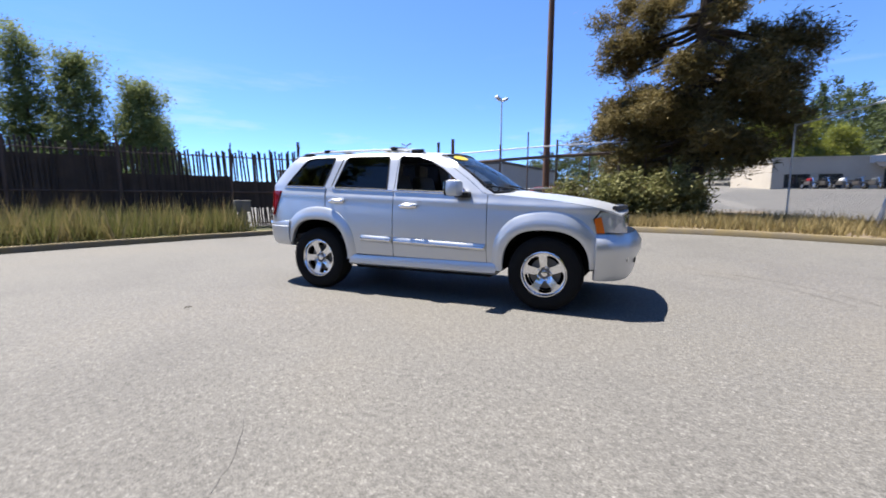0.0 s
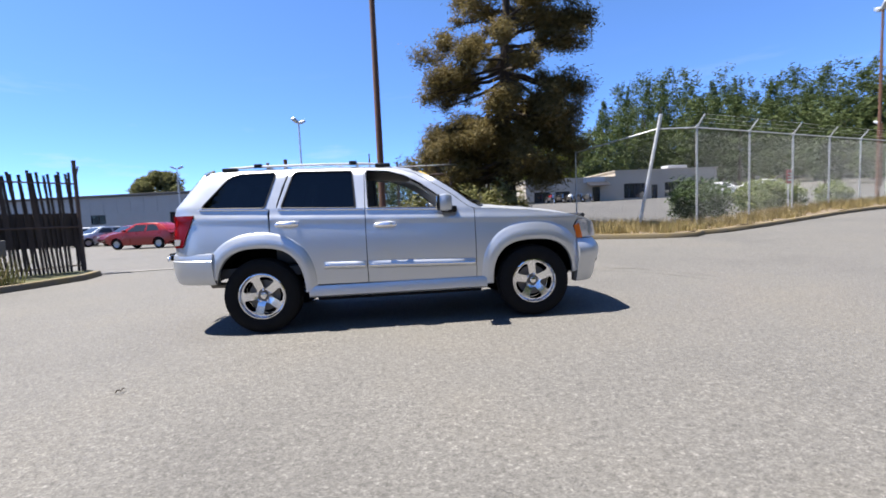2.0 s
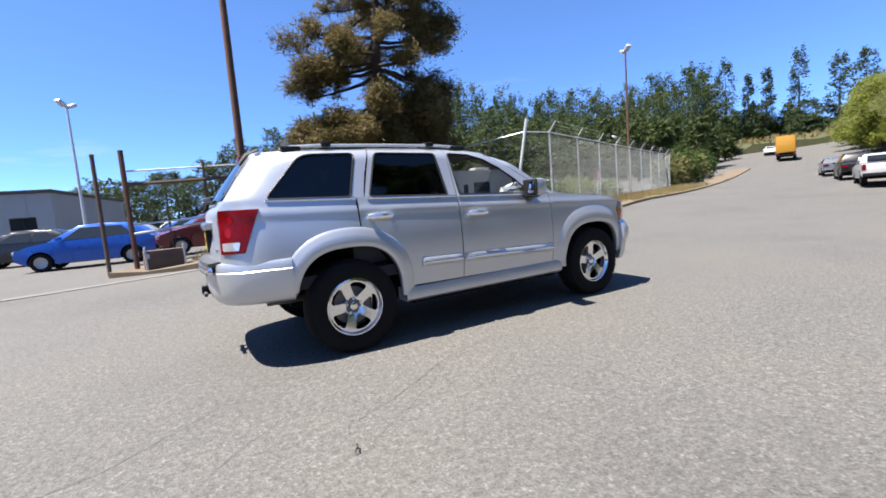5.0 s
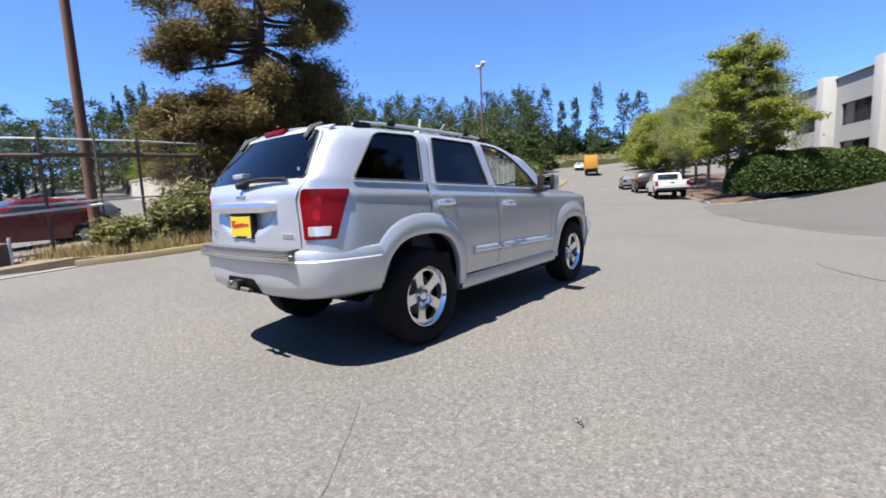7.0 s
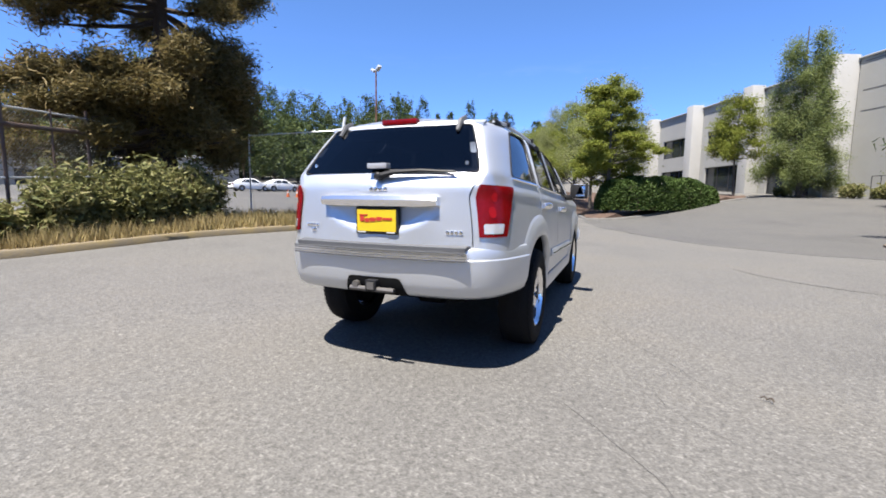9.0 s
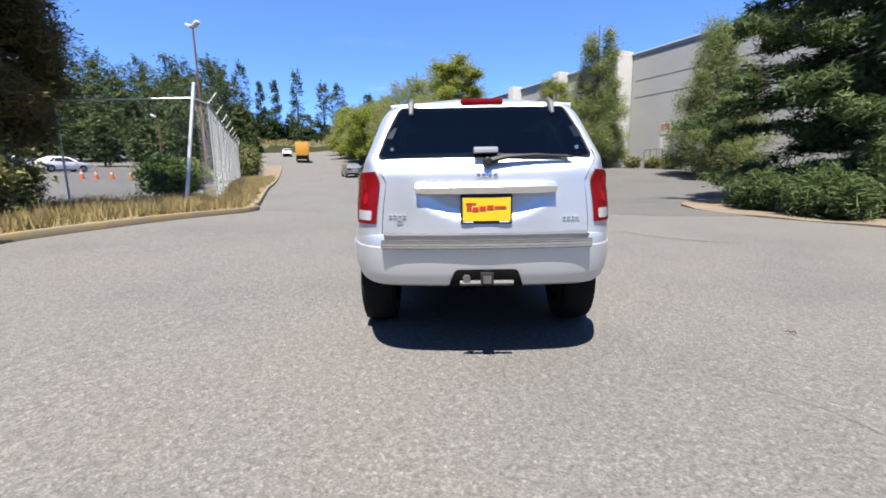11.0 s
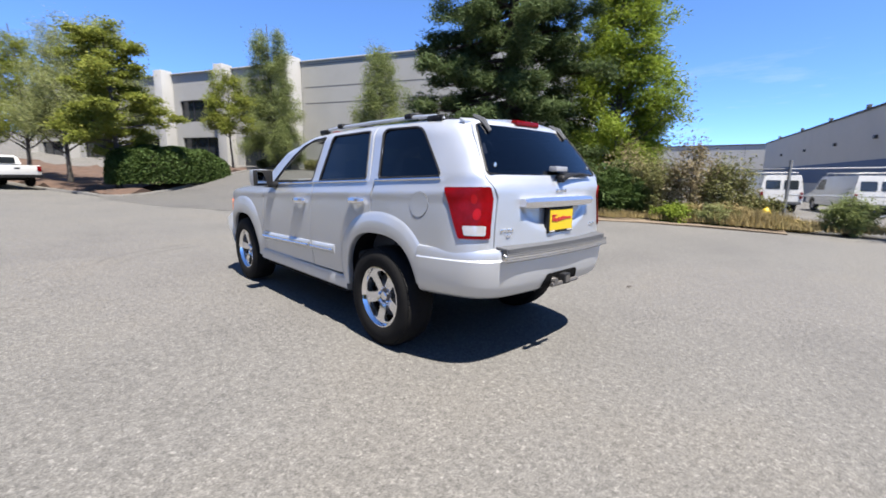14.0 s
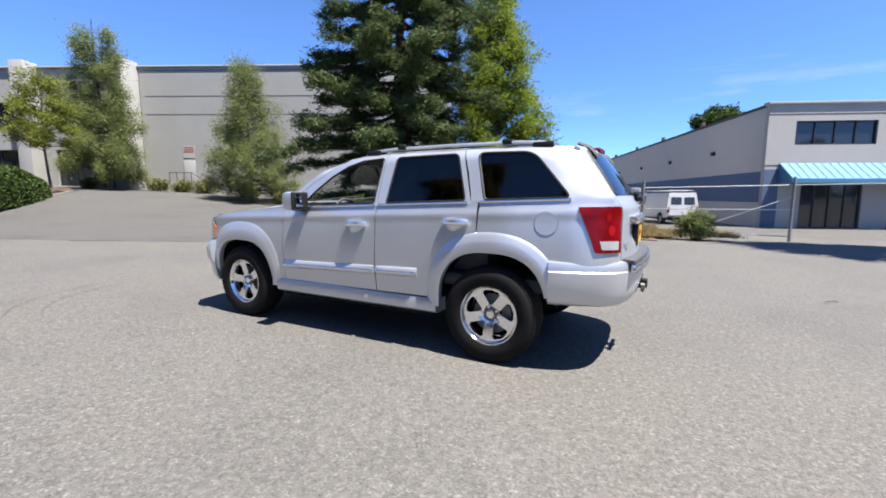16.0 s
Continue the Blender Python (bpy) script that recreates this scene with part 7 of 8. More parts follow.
    panel(bm, [(-0.45, 0.49), (0.45, 0.49), (0.45, 0.60), (-0.45, 0.60)], lambda y, z, d: Vector((2.24 - 0.02 * (y / 0.5) ** 2 - d, y, z)), (0.1, 0.06), 0.04)
    closed_part("lower_grille", bm, BLACK_PLASTIC, fb)
    bm = bmesh.new()
    panel(bm, rounded([(-0.40, 0.37), (0.40, 0.37), (0.72, 0.42), (-0.72, 0.42)], 0.02), lambda y, z, d: Vector((2.12 - 0.12 * (y / 0.7) ** 2 - d, y, z)), (0.1, 0.06), 0.12)
    closed_part("air_dam", bm, SILVER, fb)
    bm = bmesh.new()
    box(bm, (2.21, -0.28, 0.60), (2.265, 0.28, 0.72), 0.012)
    closed_part("plate_holder", bm, BLACK_PLASTIC, fb)
    # front face: grille with seven slots, lamps
    bm = bmesh.new()
    panel(bm, rounded([(-0.62, 0.79), (0.62, 0.79), (0.60, 0.985), (-0.60, 0.985)], 0.03), lambda y, z, d: Vector((2.14 - 0.07 * (y / 0.6) ** 2 - 0.10 * (z - 0.79) - d, y, z)), (0.1, 0.1), 0.05)
    gr = closed_part("grille", bm, SILVER, car, "silver grille with seven chrome slots")
    for i in range(7):
        y = -0.36 + 0.12 * i
        bm = bmesh.new()
        box(bm, (2.09, y - 0.042, 0.81), (2.145 - 0.07 * (y / 0.6) ** 2, y + 0.042, 0.965), 0.012)
        sl = closed_part("grille_slot", bm, CHROME, gr)
        bm = bmesh.new()
        box(bm, (2.09, y - 0.028, 0.828), (2.149 - 0.07 * (y / 0.6) ** 2, y + 0.028, 0.947), 0.008)
        closed_part("slot_mesh", bm, BLACK_PLASTIC, sl)
    for s in (1, -1):
        bm = bmesh.new()
        # lamp housing wraps the corner of the wing
        panel(bm, rounded([(1.862, 0.805), (2.14, 0.805), (2.10, 0.955), (1.98, 0.995), (1.90, 1.0), (1.845, 0.925)], 0.012), lambda x, z, d, s=s: Vector((x, s * (body_half(x, z) + 0.004 - d), z)), 0.05, 0.05)
        hl = closed_part("headlamp", bm, CLEAR_LENS, car, "clear wraparound headlamp")
        bm = bmesh.new()
        panel(bm, rounded([(1.872, 0.80), (1.945, 0.80), (1.905, 0.955), (1.842, 0.935)], 0.01), lambda x, z, d, s=s: Vector((x, s * (body_half(x, z) + 0.010 - d), z)), 0.05, 0.02)
        closed_part("side_marker", bm, AMBER_LENS, hl, "amber side marker lens")
        bm = bmesh.new()
        lathe(bm, [(2.0, 0.085), (2.10, 0.08), (2.11, 0.06)], 20, "X", (0, s * 0.54, 0.885))
        part("round_lamp", bm, CLEAR_LENS, hl)
        bm = bmesh.new()
        lathe(bm, [(2.08, 0.05), (2.155, 0.05), (2.16, 0.03)], 16, "X", (0, s * 0.66, 0.57))
        part("fog_lamp", bm, CLEAR_LENS, fb)
        bm = bmesh.new()
        tube(bm, [(2.08, s * 0.50, 0.46), (2.17, s * 0.50, 0.45), (2.18, s * 0.47, 0.47), (2.09, s * 0.46, 0.47)], 0.013, 6)
        part("tow_hook", bm, BLACK_PLASTIC, fb)

    # underside, inner lining and running gear
    bm = bmesh.new()
    box(bm, (-0.86, -0.84, 0.29), (0.84, 0.84, 0.46), 0.03)
    box(bm, (-1.80, -0.42, 0.36), (1.95, 0.42, 0.60), 0.03)
    box(bm, (-2.28, -0.66, 0.54), (-1.75, 0.66, 0.66), 0.03)
    box(bm, (1.9, -0.62, 0.44), (2.04, 0.62, 0.92), 0.03)
    closed_part("underbody", bm, UNDERBODY, car)
    bm = bmesh.new()
    tube(bm, [(-2.0, -0.56, 0.47), (-1.5, -0.5, 0.45), (-0.6, -0.4, 0.36)], 0.03, 8)
    part("exhaust", bm, BRAKE, car)
    for x in (1.39, -1.39):
        bm = bmesh.new()
        tube(bm, [(x, -0.7, 0.375), (x, 0.7, 0.375)], 0.05, 8)
        lathe(bm, [(-0.14, 0.06), (-0.1, 0.14), (0.1, 0.14), (0.14, 0.06)], 12, "Y", (x, 0, 0.375))
        part("axle", bm, UNDERBODY, car)
    # cabin
    bm = bmesh.new()
    box(bm, (-2.12, -0.78, 0.56), (0.85, 0.78, 0.66), 0.02)
    closed_part("cabin_floor", bm, TRIM_DARK, car)
    bm = bmesh.new()
    box(bm, (0.42, -0.76, 0.85), (0.80, 0.76, 1.15), 0.06)
    dash = closed_part("dashboard", bm, TRIM_DARK, car)
    bm = bmesh.new()
    ring = [(0.40 + 0.06 * math.sin(a) * 0.4, 0.37 + 0.19 * math.cos(a), 1.06 + 0.18 * math.sin(a)) for a in [2 * math.pi * i / 20 for i in range(21)]]
    tube(bm, ring, 0.016, 6)
    tube(bm, [(0.55, 0.37, 1.0), (0.40, 0.37, 1.06)], 0.03, 6)
    tube(bm, [(0.40, 0.19, 1.06), (0.40, 0.55, 1.06)], 0.02, 5)
    part("steering_wheel", bm, TRIM_DARK, dash)
    for y0 in (0.37, -0.37):
        bm = bmesh.new()
        box(bm, (-0.42, y0 - 0.25, 0.66), (0.12, y0 + 0.25, 0.86), 0.06)
        seat = closed_part("front_seat", bm, SEAT_GREY, car, "grey leather front seat")
        bm = bmesh.new()
        box(bm, (-0.07, y0 - 0.24, 0.0), (0.07, y0 + 0.24, 0.62), 0.06, Matrix.Translation((-0.40, 0, 0.80)) @ Matrix.Rotation(-0.25, 4, "Y"))
        closed_part("backrest", bm, SEAT_GREY, seat)
        bm = bmesh.new()
        box(bm, (-0.62, y0 - 0.13, 1.40), (-0.52, y0 + 0.13, 1.56), 0.04)
        closed_part("headrest", bm, SEAT_GREY, seat)
    bm = bmesh.new()
    box(bm, (-1.30, -0.66, 0.66), (-0.82, 0.66, 0.88), 0.06)
    bench = closed_part("rear_bench", bm, SEAT_GREY, car)
    bm = bmesh.new()
    box(bm, (-0.08, -0.66, 0.0), (0.08, 0.66, 0.58), 0.06, Matrix.Translation((-1.30, 0, 0.84)) @ Matrix.Rotation(-0.3, 4, "Y"))
    closed_part("backrest", bm, SEAT_GREY, bench)
    for y0 in (0.42, -0.42, 0):
        bm = bmesh.new()
        box(bm, (-1.55, y0 - 0.12, 1.36), (-1.45, y0 + 0.12, 1.50), 0.04)
        closed_part("headrest", bm, SEAT_GREY, bench)
    for s in (1, -1):
        bm = bmesh.new()
        out = [(-0.9, 0.55), (0.75, 0.55), (0.75, 1.14), (0.5, 1.165), (-0.31, 1.195), (-1.1, 1.225), (-1.2, 1.22), (-1.2, 0.95), (-1.0, 0.85)]
        panel(bm, out, side_map(s, -0.035), 0.2, 0.03)
        closed_part("door_card", bm, TRIM_DARK, car)
        bm = bmesh.new()
        out = [(-1.3, 0.92), (-1.30, 1.23), (-1.95, 1.25), (-2.0, 1.2), (-1.98, 0.9), (-1.7, 0.9)]
        panel(bm, out, side_map(s, -0.03), 0.2, 0.02)
        closed_part("side_lining", bm, TRIM_DARK, car)
    bm = bmesh.new()
    panel(bm, [(-0.6, 0.84), (0.6, 0.84), (0.6, 1.28), (-0.6, 1.28)], rear_map(-0.05), 0.2, 0.02)
    closed_part("gate_lining", bm, TRIM_DARK, gate)

    # wheels: own axis along y, outer face towards +y
    bm = bmesh.new()
    R = 0.376
    lathe(bm, [(-0.125, 0.232), (-0.128, 0.30), (-0.118, 0.345), (-0.095, 0.368), (-0.04, R), (0.04, R), (0.095, 0.368), (0.118, 0.345), (0.128, 0.30), (0.122, 0.245), (0.112, 0.228)], 56, "Y", closed=True)
    tyre = part("tyre", bm, RUBBER, car, smooth=40)
    tread = bmesh.new()
    for i in range(56):
        a = 2 * math.pi * i / 56
        for y0, y1, off in ((-0.112, -0.06, 0.0), (-0.045, 0.045, 0.5), (0.06, 0.112, 0.0)):
            m = Matrix.Rotation(a + off * 2 * math.pi / 56, 4, "Y") @ Matrix.Translation((R - (0.006 if abs(y0) < 0.05 else 0.014), (y0 + y1) / 2, 0))
            box(tread, (-0.008, -(y1 - y0) / 2, -0.014), (0.0068 if abs(y0) < 0.05 else 0.001, (y1 - y0) / 2, 0.014), 0, m)
    tread_ob = tagged(part("tread", tread, RUBBER, car), kind="stuff")
    bm = bmesh.new()
    lathe(bm, [(-0.10, 0.222), (-0.02, 0.205), (0.06, 0.205), (0.095, 0.222), (0.112, 0.232), (0.114, 0.222), (0.10, 0.213), (0.062, 0.196), (-0.02, 0.196), (-0.10, 0.212)], 48, "Y", closed=True)
    rim = part("rim", bm, CHROME, car, smooth=40)
    # five broad spokes
    circle = [(0.206 * math.cos(2 * math.pi * i / 50), 0.206 * math.sin(2 * math.pi * i / 50)) for i in range(50)]
    holes = []
    for i in range(5):
        c = 2 * math.pi * (i + 0.5) / 5 + math.pi / 2
        pol = lambda r, da: (r * math.cos(c + da), r * math.sin(c + da))
        holes.append([pol(0.078, -0.15), pol(0.178, -0.40), pol(0.194, -0.30), pol(0.199, 0.0), pol(0.194, 0.30), pol(0.178, 0.40), pol(0.078, 0.15)])
    bm = bmesh.new()

    def face_map(u, v, d):
        r = math.hypot(u, v)
        y = 0.085 - 0.035 * (1 - min(1.0, r / 0.2)) ** 1.2 - 0.03 * smoothstep(0.075, 0.045, r)
        return Vector((u, y - d, v))

    panel(bm, circle, face_map, 0.05, 0.03, holes)
    spokes = closed_part("spokes", bm, ALLOY, car, "bright five-spoke wheel face", 50)
    bm = bmesh.new()
    lathe(bm, [(0.03, 0.034), (0.062, 0.034), (0.070, 0.028), (0.073, 0.01)], 20, "Y")
    cap = part("hub_cap", bm, CHROME, car)
    bm = bmesh.new()
    lathe(bm, [(0.035, 0.011), (0.068, 0.011), (0.074, 0.006)], 8, "Y", (0.058, 0, 0))
    nut = part("wheel_nut", bm, CHROME, car)
    bm = bmesh.new()
    lathe(bm, [(0.0, 0.155), (0.02, 0.155), (0.022, 0.08), (0.05, 0.075)], 32, "Y")
    disc = part("brake_disc", bm, BRAKE, car)
    bm = bmesh.new()
    lathe(bm, [(-0.1, 0.195), (-0.06, 0.195)], 24, "Y")
    back = part("brake_shield", bm, UNDERBODY, car)
    pieces = [tyre, tread_ob, spokes, cap, disc, back]
    spin = {(1.39, 1): 0.2, (1.39, -1): 0.1, (-1.39, 1): 0.55, (-1.39, -1): 0.35}
    for x in (1.39, -1.39):
        for s in (1, -1):
            m = Matrix.Translation((x, s * 0.772, 0.3745)) @ Matrix.Rotation(0 if s > 0 else math.pi, 4, "Z") @ Matrix.Rotation(spin[(x, s)], 4, "Y")
            w = share("wheel", rim.data, car, m)
            for p in pieces:
                q = share(p.name.split(".")[0], p.data, w, Matrix.Identity(4))
                if p.name.startswith("tread"):
                    q["kind"] = "stuff"
            for i in range(5):
                share("wheel_nut", nut.data, w, Matrix.Rotation(2 * math.pi * (i + 0.25) / 5 + 0.314, 4, "Y"))
    for p in pieces + [rim, nut]:
        bpy.data.objects.remove(p)
    return car


make_car()


# ---- other vehicles ----
CAR_PAINTS = {}


def paint(name, colour, metal=0.3):
    if name not in CAR_PAINTS:
        CAR_PAINTS[name] = car_paint(name + "_car_paint", colour, metal, 0.28, 0.3)
    return CAR_PAINTS[name]


SHAPES = {
    # length, width, wheel radius, front axle, rear axle, lower outline top (x, z), cabin outline (x, z): base front, top front, top rear, base rear
    "hatchback": (4.0, 1.70, 0.31, 1.28, -1.27, [(1.95, 0.40), (2.0, 0.52), (1.93, 0.74), (1.6, 0.86), (1.1, 0.96), (-0.4, 1.0), (-1.75, 1.06), (-1.93, 0.92), (-2.0, 0.62), (-1.97, 0.40)], [(1.08, 0.95), (0.22, 1.46), (-1.15, 1.49), (-1.84, 1.03)]),
    "sedan": (4.6, 1.78, 0.32, 1.40, -1.35, [(2.3, 0.42), (2.27, 0.68), (1.25, 0.93), (-1.75, 1.0), (-2.25, 0.96), (-2.3, 0.42)], [(1.15, 0.92), (0.35, 1.43), (-0.95, 1.44), (-1.75, 0.99)]),
    "suv": (4.6, 1.84, 0.36, 1.36, -1.34, [(2.27, 0.5), (2.22, 0.85), (1.15, 1.06), (-2.1, 1.1), (-2.27, 0.95), (-2.26, 0.5)], [(1.05, 1.05), (0.4, 1.68), (-1.8, 1.70), (-2.15, 1.09)]),
}


def add_wheel(car, x, y, r, width=0.2):
    s = 1 if y > 0 else -1
    bm = bmesh.new()
    lathe(bm, [(-width / 2, r * 0.62), (-width / 2, r * 0.92), (-width / 2 + 0.03, r), (width / 2 - 0.03, r), (width / 2, r * 0.92), (width / 2, r * 0.62)], 24, "Y", closed=True)
    bm.transform(Matrix.Translation((x, y, r)))
    w = part("wheel", bm, RUBBER, car)
    bm = bmesh.new()
    face = width / 2 - 0.03
    lathe(bm, [(s * (face - 0.06), r * 0.60), (s * face, r * 0.63), (s * (face - 0.015), r * 0.5), (s * (face - 0.02), r * 0.12)], 20, "Y", (x, y, r))
    rim = part("rim", bm, WHEEL_GREY, w)


def simple_car(label, at, turn, mat, kind="hatchback", group=""):
    """A parked car: lower body with wheel arches, tapered cabin, panes, lamps and wheels."""
    length, width, wr, fx, rx, top, cab = SHAPES[kind]
    car = thing("parked_car", label, "car", g3(at), turn, group)
    hw = width / 2
    outline = list(top)
    zb = 0.24
    ra = wr + 0.06
    outline += [(rx - ra, zb)] + arc(rx, wr, ra, 195, -15, 9) + [(rx + ra, zb), (fx - ra, zb)] + arc(fx, wr, ra, 195, -15, 9) + [(fx + ra, zb)]
    outline = outline[::-1]

    def y_at(x, z):
        e = abs(x) / (length / 2)
        return hw * (1 - 0.10 * e ** 6) - 0.05 * ((z - 0.65) / 0.4) ** 2

    bm = bmesh.new()
    sides = []
    for s in (1, -1):
        t = bmesh.new()
        panel(t, outline, lambda x, z, d, s=s: Vector((x, s * (y_at(x, z) - d), z)), 0.3, 0.0)
        me = bpy.data.meshes.new("t")
        t.to_mesh(me)
        t.free()
        bm.from_mesh(me)
        bpy.data.meshes.remove(me)
    pts = [(x, z) for x, z in outline]
    for (x0, z0), (x1, z1) in zip(pts, pts[1:] + pts[:1]):
        k = 4
        for j in range(k):
            f0, f1 = -1 + 2 * j / k, -1 + 2 * (j + 1) / k
            bm.faces.new([bm.verts.new((x, y_at(x, z) * f, z)) for x, z, f in ((x0, z0, f0), (x0, z0, f1), (x1, z1, f1), (x1, z1, f0))])
    bmesh.ops.remove_doubles(bm, verts=bm.verts, dist=1e-4)
    closed_part("body", bm, mat, car)
    # cabin
    ztop = max(z for _, z in cab)
    zbase = min(z for _, z in cab)

    def cab_y(z):
        return hw - 0.045 - 0.22 * (z - zbase) / (ztop - zbase) * (ztop - zbase) / 0.5

    bm = bmesh.new()
    (ax, az), (bx, bz), (cx, cz), (dx, dz) = cab
    crown = [(ax, az), (bx, bz), (bx + (cx - bx) * 0.3, bz + 0.035), (bx + (cx - bx) * 0.65, bz + 0.03), (cx, cz - 0.01), (cx + (dx - cx) * 0.45, cz + (dz - cz) * 0.35), (dx, dz)]
    rows = [[bm.verts.new((x, s * cab_y(z), z)) for x, z in crown] for s in (1, -1)]
    bm.faces.new(rows[0])
    bm.faces.new(rows[1][::-1])
    for j in range(7):
        bm.faces.new((rows[0][j], rows[1][j], rows[1][(j + 1) % 7], rows[0][(j + 1) % 7]))
    bmesh.ops.bevel(bm, geom=bm.edges[:], offset=0.06, segments=2, affect="EDGES", profile=0.6)
    cabin = closed_part("cabin", bm, mat, car)
    (bf, zf), (tf, ztf), (tr, ztr), (br, zbr) = cab

    def on_cab(t, v):
        x0, x1 = bf + (tf - bf) * v, br + (tr - br) * v
        z = zf + (ztf - zf) * v
        return x0 + (x1 - x0) * t, z

    for s in (1, -1):
        for t0, t1 in (((0.12, 0.52), (0.56, 0.86)) if kind == "hatchback" else ((0.10, 0.46), (0.50, 0.78), (0.81, 0.93))):
            poly = [on_cab(t0, 0.12), on_cab(t1, 0.12), on_cab(t1, 0.86), on_cab(t0, 0.86)]
            bm = bmesh.new()
            panel(bm, poly, lambda x, z, d, s=s: Vector((x, s * (cab_y(z) + 0.006 - d), z)), 0.5, 0.012)
            closed_part("window", bm, WINDOW_DARK, cabin)
    for nm, a, b, off in (("windscreen", (bf, zf), (tf, ztf), 1), ("rear_window", (br, zbr), (tr, ztr), -1)):
        bm = bmesh.new()

        def to(q, v, d, a=a, b=b, off=off):
            x, z = a[0] + (b[0] - a[0]) * v, a[1] + (b[1] - a[1]) * v
            return Vector((x + off * (0.008 - d), q * (cab_y(z) - 0.09), z + 0.004 - d * 0.3))
        panel(bm, [(-1, 0.12), (1, 0.12), (1, 0.9), (-1, 0.9)], to, 1.0, 0.012)
        closed_part(nm, bm, WINDOW_DARK, cabin)
    for s in (1, -1):
        for x, nm, m in ((length / 2 - 0.06, "headlamp", CLEAR_LENS), (-length / 2 + 0.06, "tail_lamp", RED_LENS)):
            bm = bmesh.new()
            zc = 0.68 if nm == "headlamp" else 0.82
            box(bm, (x - 0.09, s * (hw - 0.42), zc - 0.07), (x + 0.07, s * (hw - 0.12), zc + 0.07), 0.02)
            closed_part(nm, bm, m, car)
        for x in (fx, rx):
            add_wheel(car, x, s * (hw - 0.12), wr)
        bm = bmesh.new()
        box(bm, (bf - 0.45, s * (hw - 0.05), zf + 0.05), (bf - 0.3, s * (hw + 0.13), zf + 0.17), 0.03)
        closed_part("mirror", bm, mat, car)
    bm = bmesh.new()
    box(bm, (rx + 0.3, -hw * 0.85, 0.22), (fx - 0.3, hw * 0.85, 0.5))
    box(bm, (-length / 2 + 0.2, -hw * 0.55, 0.26), (length / 2 - 0.2, hw * 0.55, 0.6))
    closed_part("underbody", bm, UNDERBODY, car)
    return car


RED = paint("red", (0.24, 0.010, 0.008), 0.15)
DARK_RED = paint("dark_red", (0.12, 0.009, 0.011), 0.15)
BLUE = paint("blue", (0.01, 0.085, 0.40))
WHITE = paint("white", (0.74, 0.74, 0.74), 0.0)
BLACK = paint("black", (0.012, 0.012, 0.014), 0.2)
GREY = paint("grey", (0.18, 0.19, 0.20), 0.5)
PALE = paint("pale_silver", (0.50, 0.52, 0.54), 0.6)
ORANGE = paint("orange", (0.42, 0.10, 0.02), 0.2)

simple_car("red three-door hatchback parked in the car lot", (-15.2, 21.8), math.pi - 0.15, RED, "hatchback")
simple_car("bright blue hatchback parked behind the gate post", (-5.5, 15.6), math.pi - 0.1, BLUE, "hatchback")
simple_car("dark red hatchback parked behind the entrance fence", (-1.7, 15.3), math.pi + 0.2, DARK_RED, "hatchback")
row = [(WHITE, "white"), (PALE, "pale silver"), (DARK_RED, "dark red"), (RED, "red"), (BLUE, "blue"), (BLACK, "black"), (GREY, "grey"), (PALE, "pale silver"), (BLACK, "black"), (WHITE, "white")]
for i, (m, nm) in enumerate(row):
    simple_car(nm + " compact car in the front row of the lot", (-26.0 + 2.55 * i, 30.8 - 0.45 * i), radians(-118), m, "hatchback", "lot cars in the front row")
row = [(WHITE, "white"), (WHITE, "white"), (RED, "red"), (PALE, "pale silver"), (GREY, "grey"), (ORANGE, "orange"), (WHITE, "white"), (BLACK, "black"), (BLUE, "blue"), (PALE, "pale silver"), (RED, "red")]
for i, (m, nm) in enumerate(row):
    simple_car(nm + " compact car in the back row of the lot", (-34.0 + 2.7 * i, 41.5 - 0.35 * i), radians(-110), m, "hatchback", "lot cars in the back row")
for i, (x, y, m, nm) in enumerate([(-8.6, 21.0, BLACK, "black"), (-5.6, 21.4, PALE, "pale silver"), (-2.6, 21.6, BLUE, "blue"), (0.4, 21.9, GREY, "grey")]):
    simple_car(nm + " compact car behind the entrance fence", (x, y), radians(170), m, "hatchback", "lot cars near the fence")
simple_car("white sedan parked in the upper lot", (34.5, 39.2), radians(-20), WHITE, "sedan")
simple_car("white sedan parked in the upper lot", (38.0, 37.8), radians(-20), WHITE, "sedan")
simple_car("white car standing beyond the fence sign", (41, 41), radians(200), WHITE, "sedan")
simple_car("black off-road car parked at the roadside", (37.2, 7.4), radians(22), BLACK, "suv")
simple_car("dark sedan with red tail lamps parked at the roadside", (44.5, 10.8), radians(22), GREY, "sedan")
simple_car("white car at the far end of the road", (88, 33.5), radians(200), WHITE, "sedan")


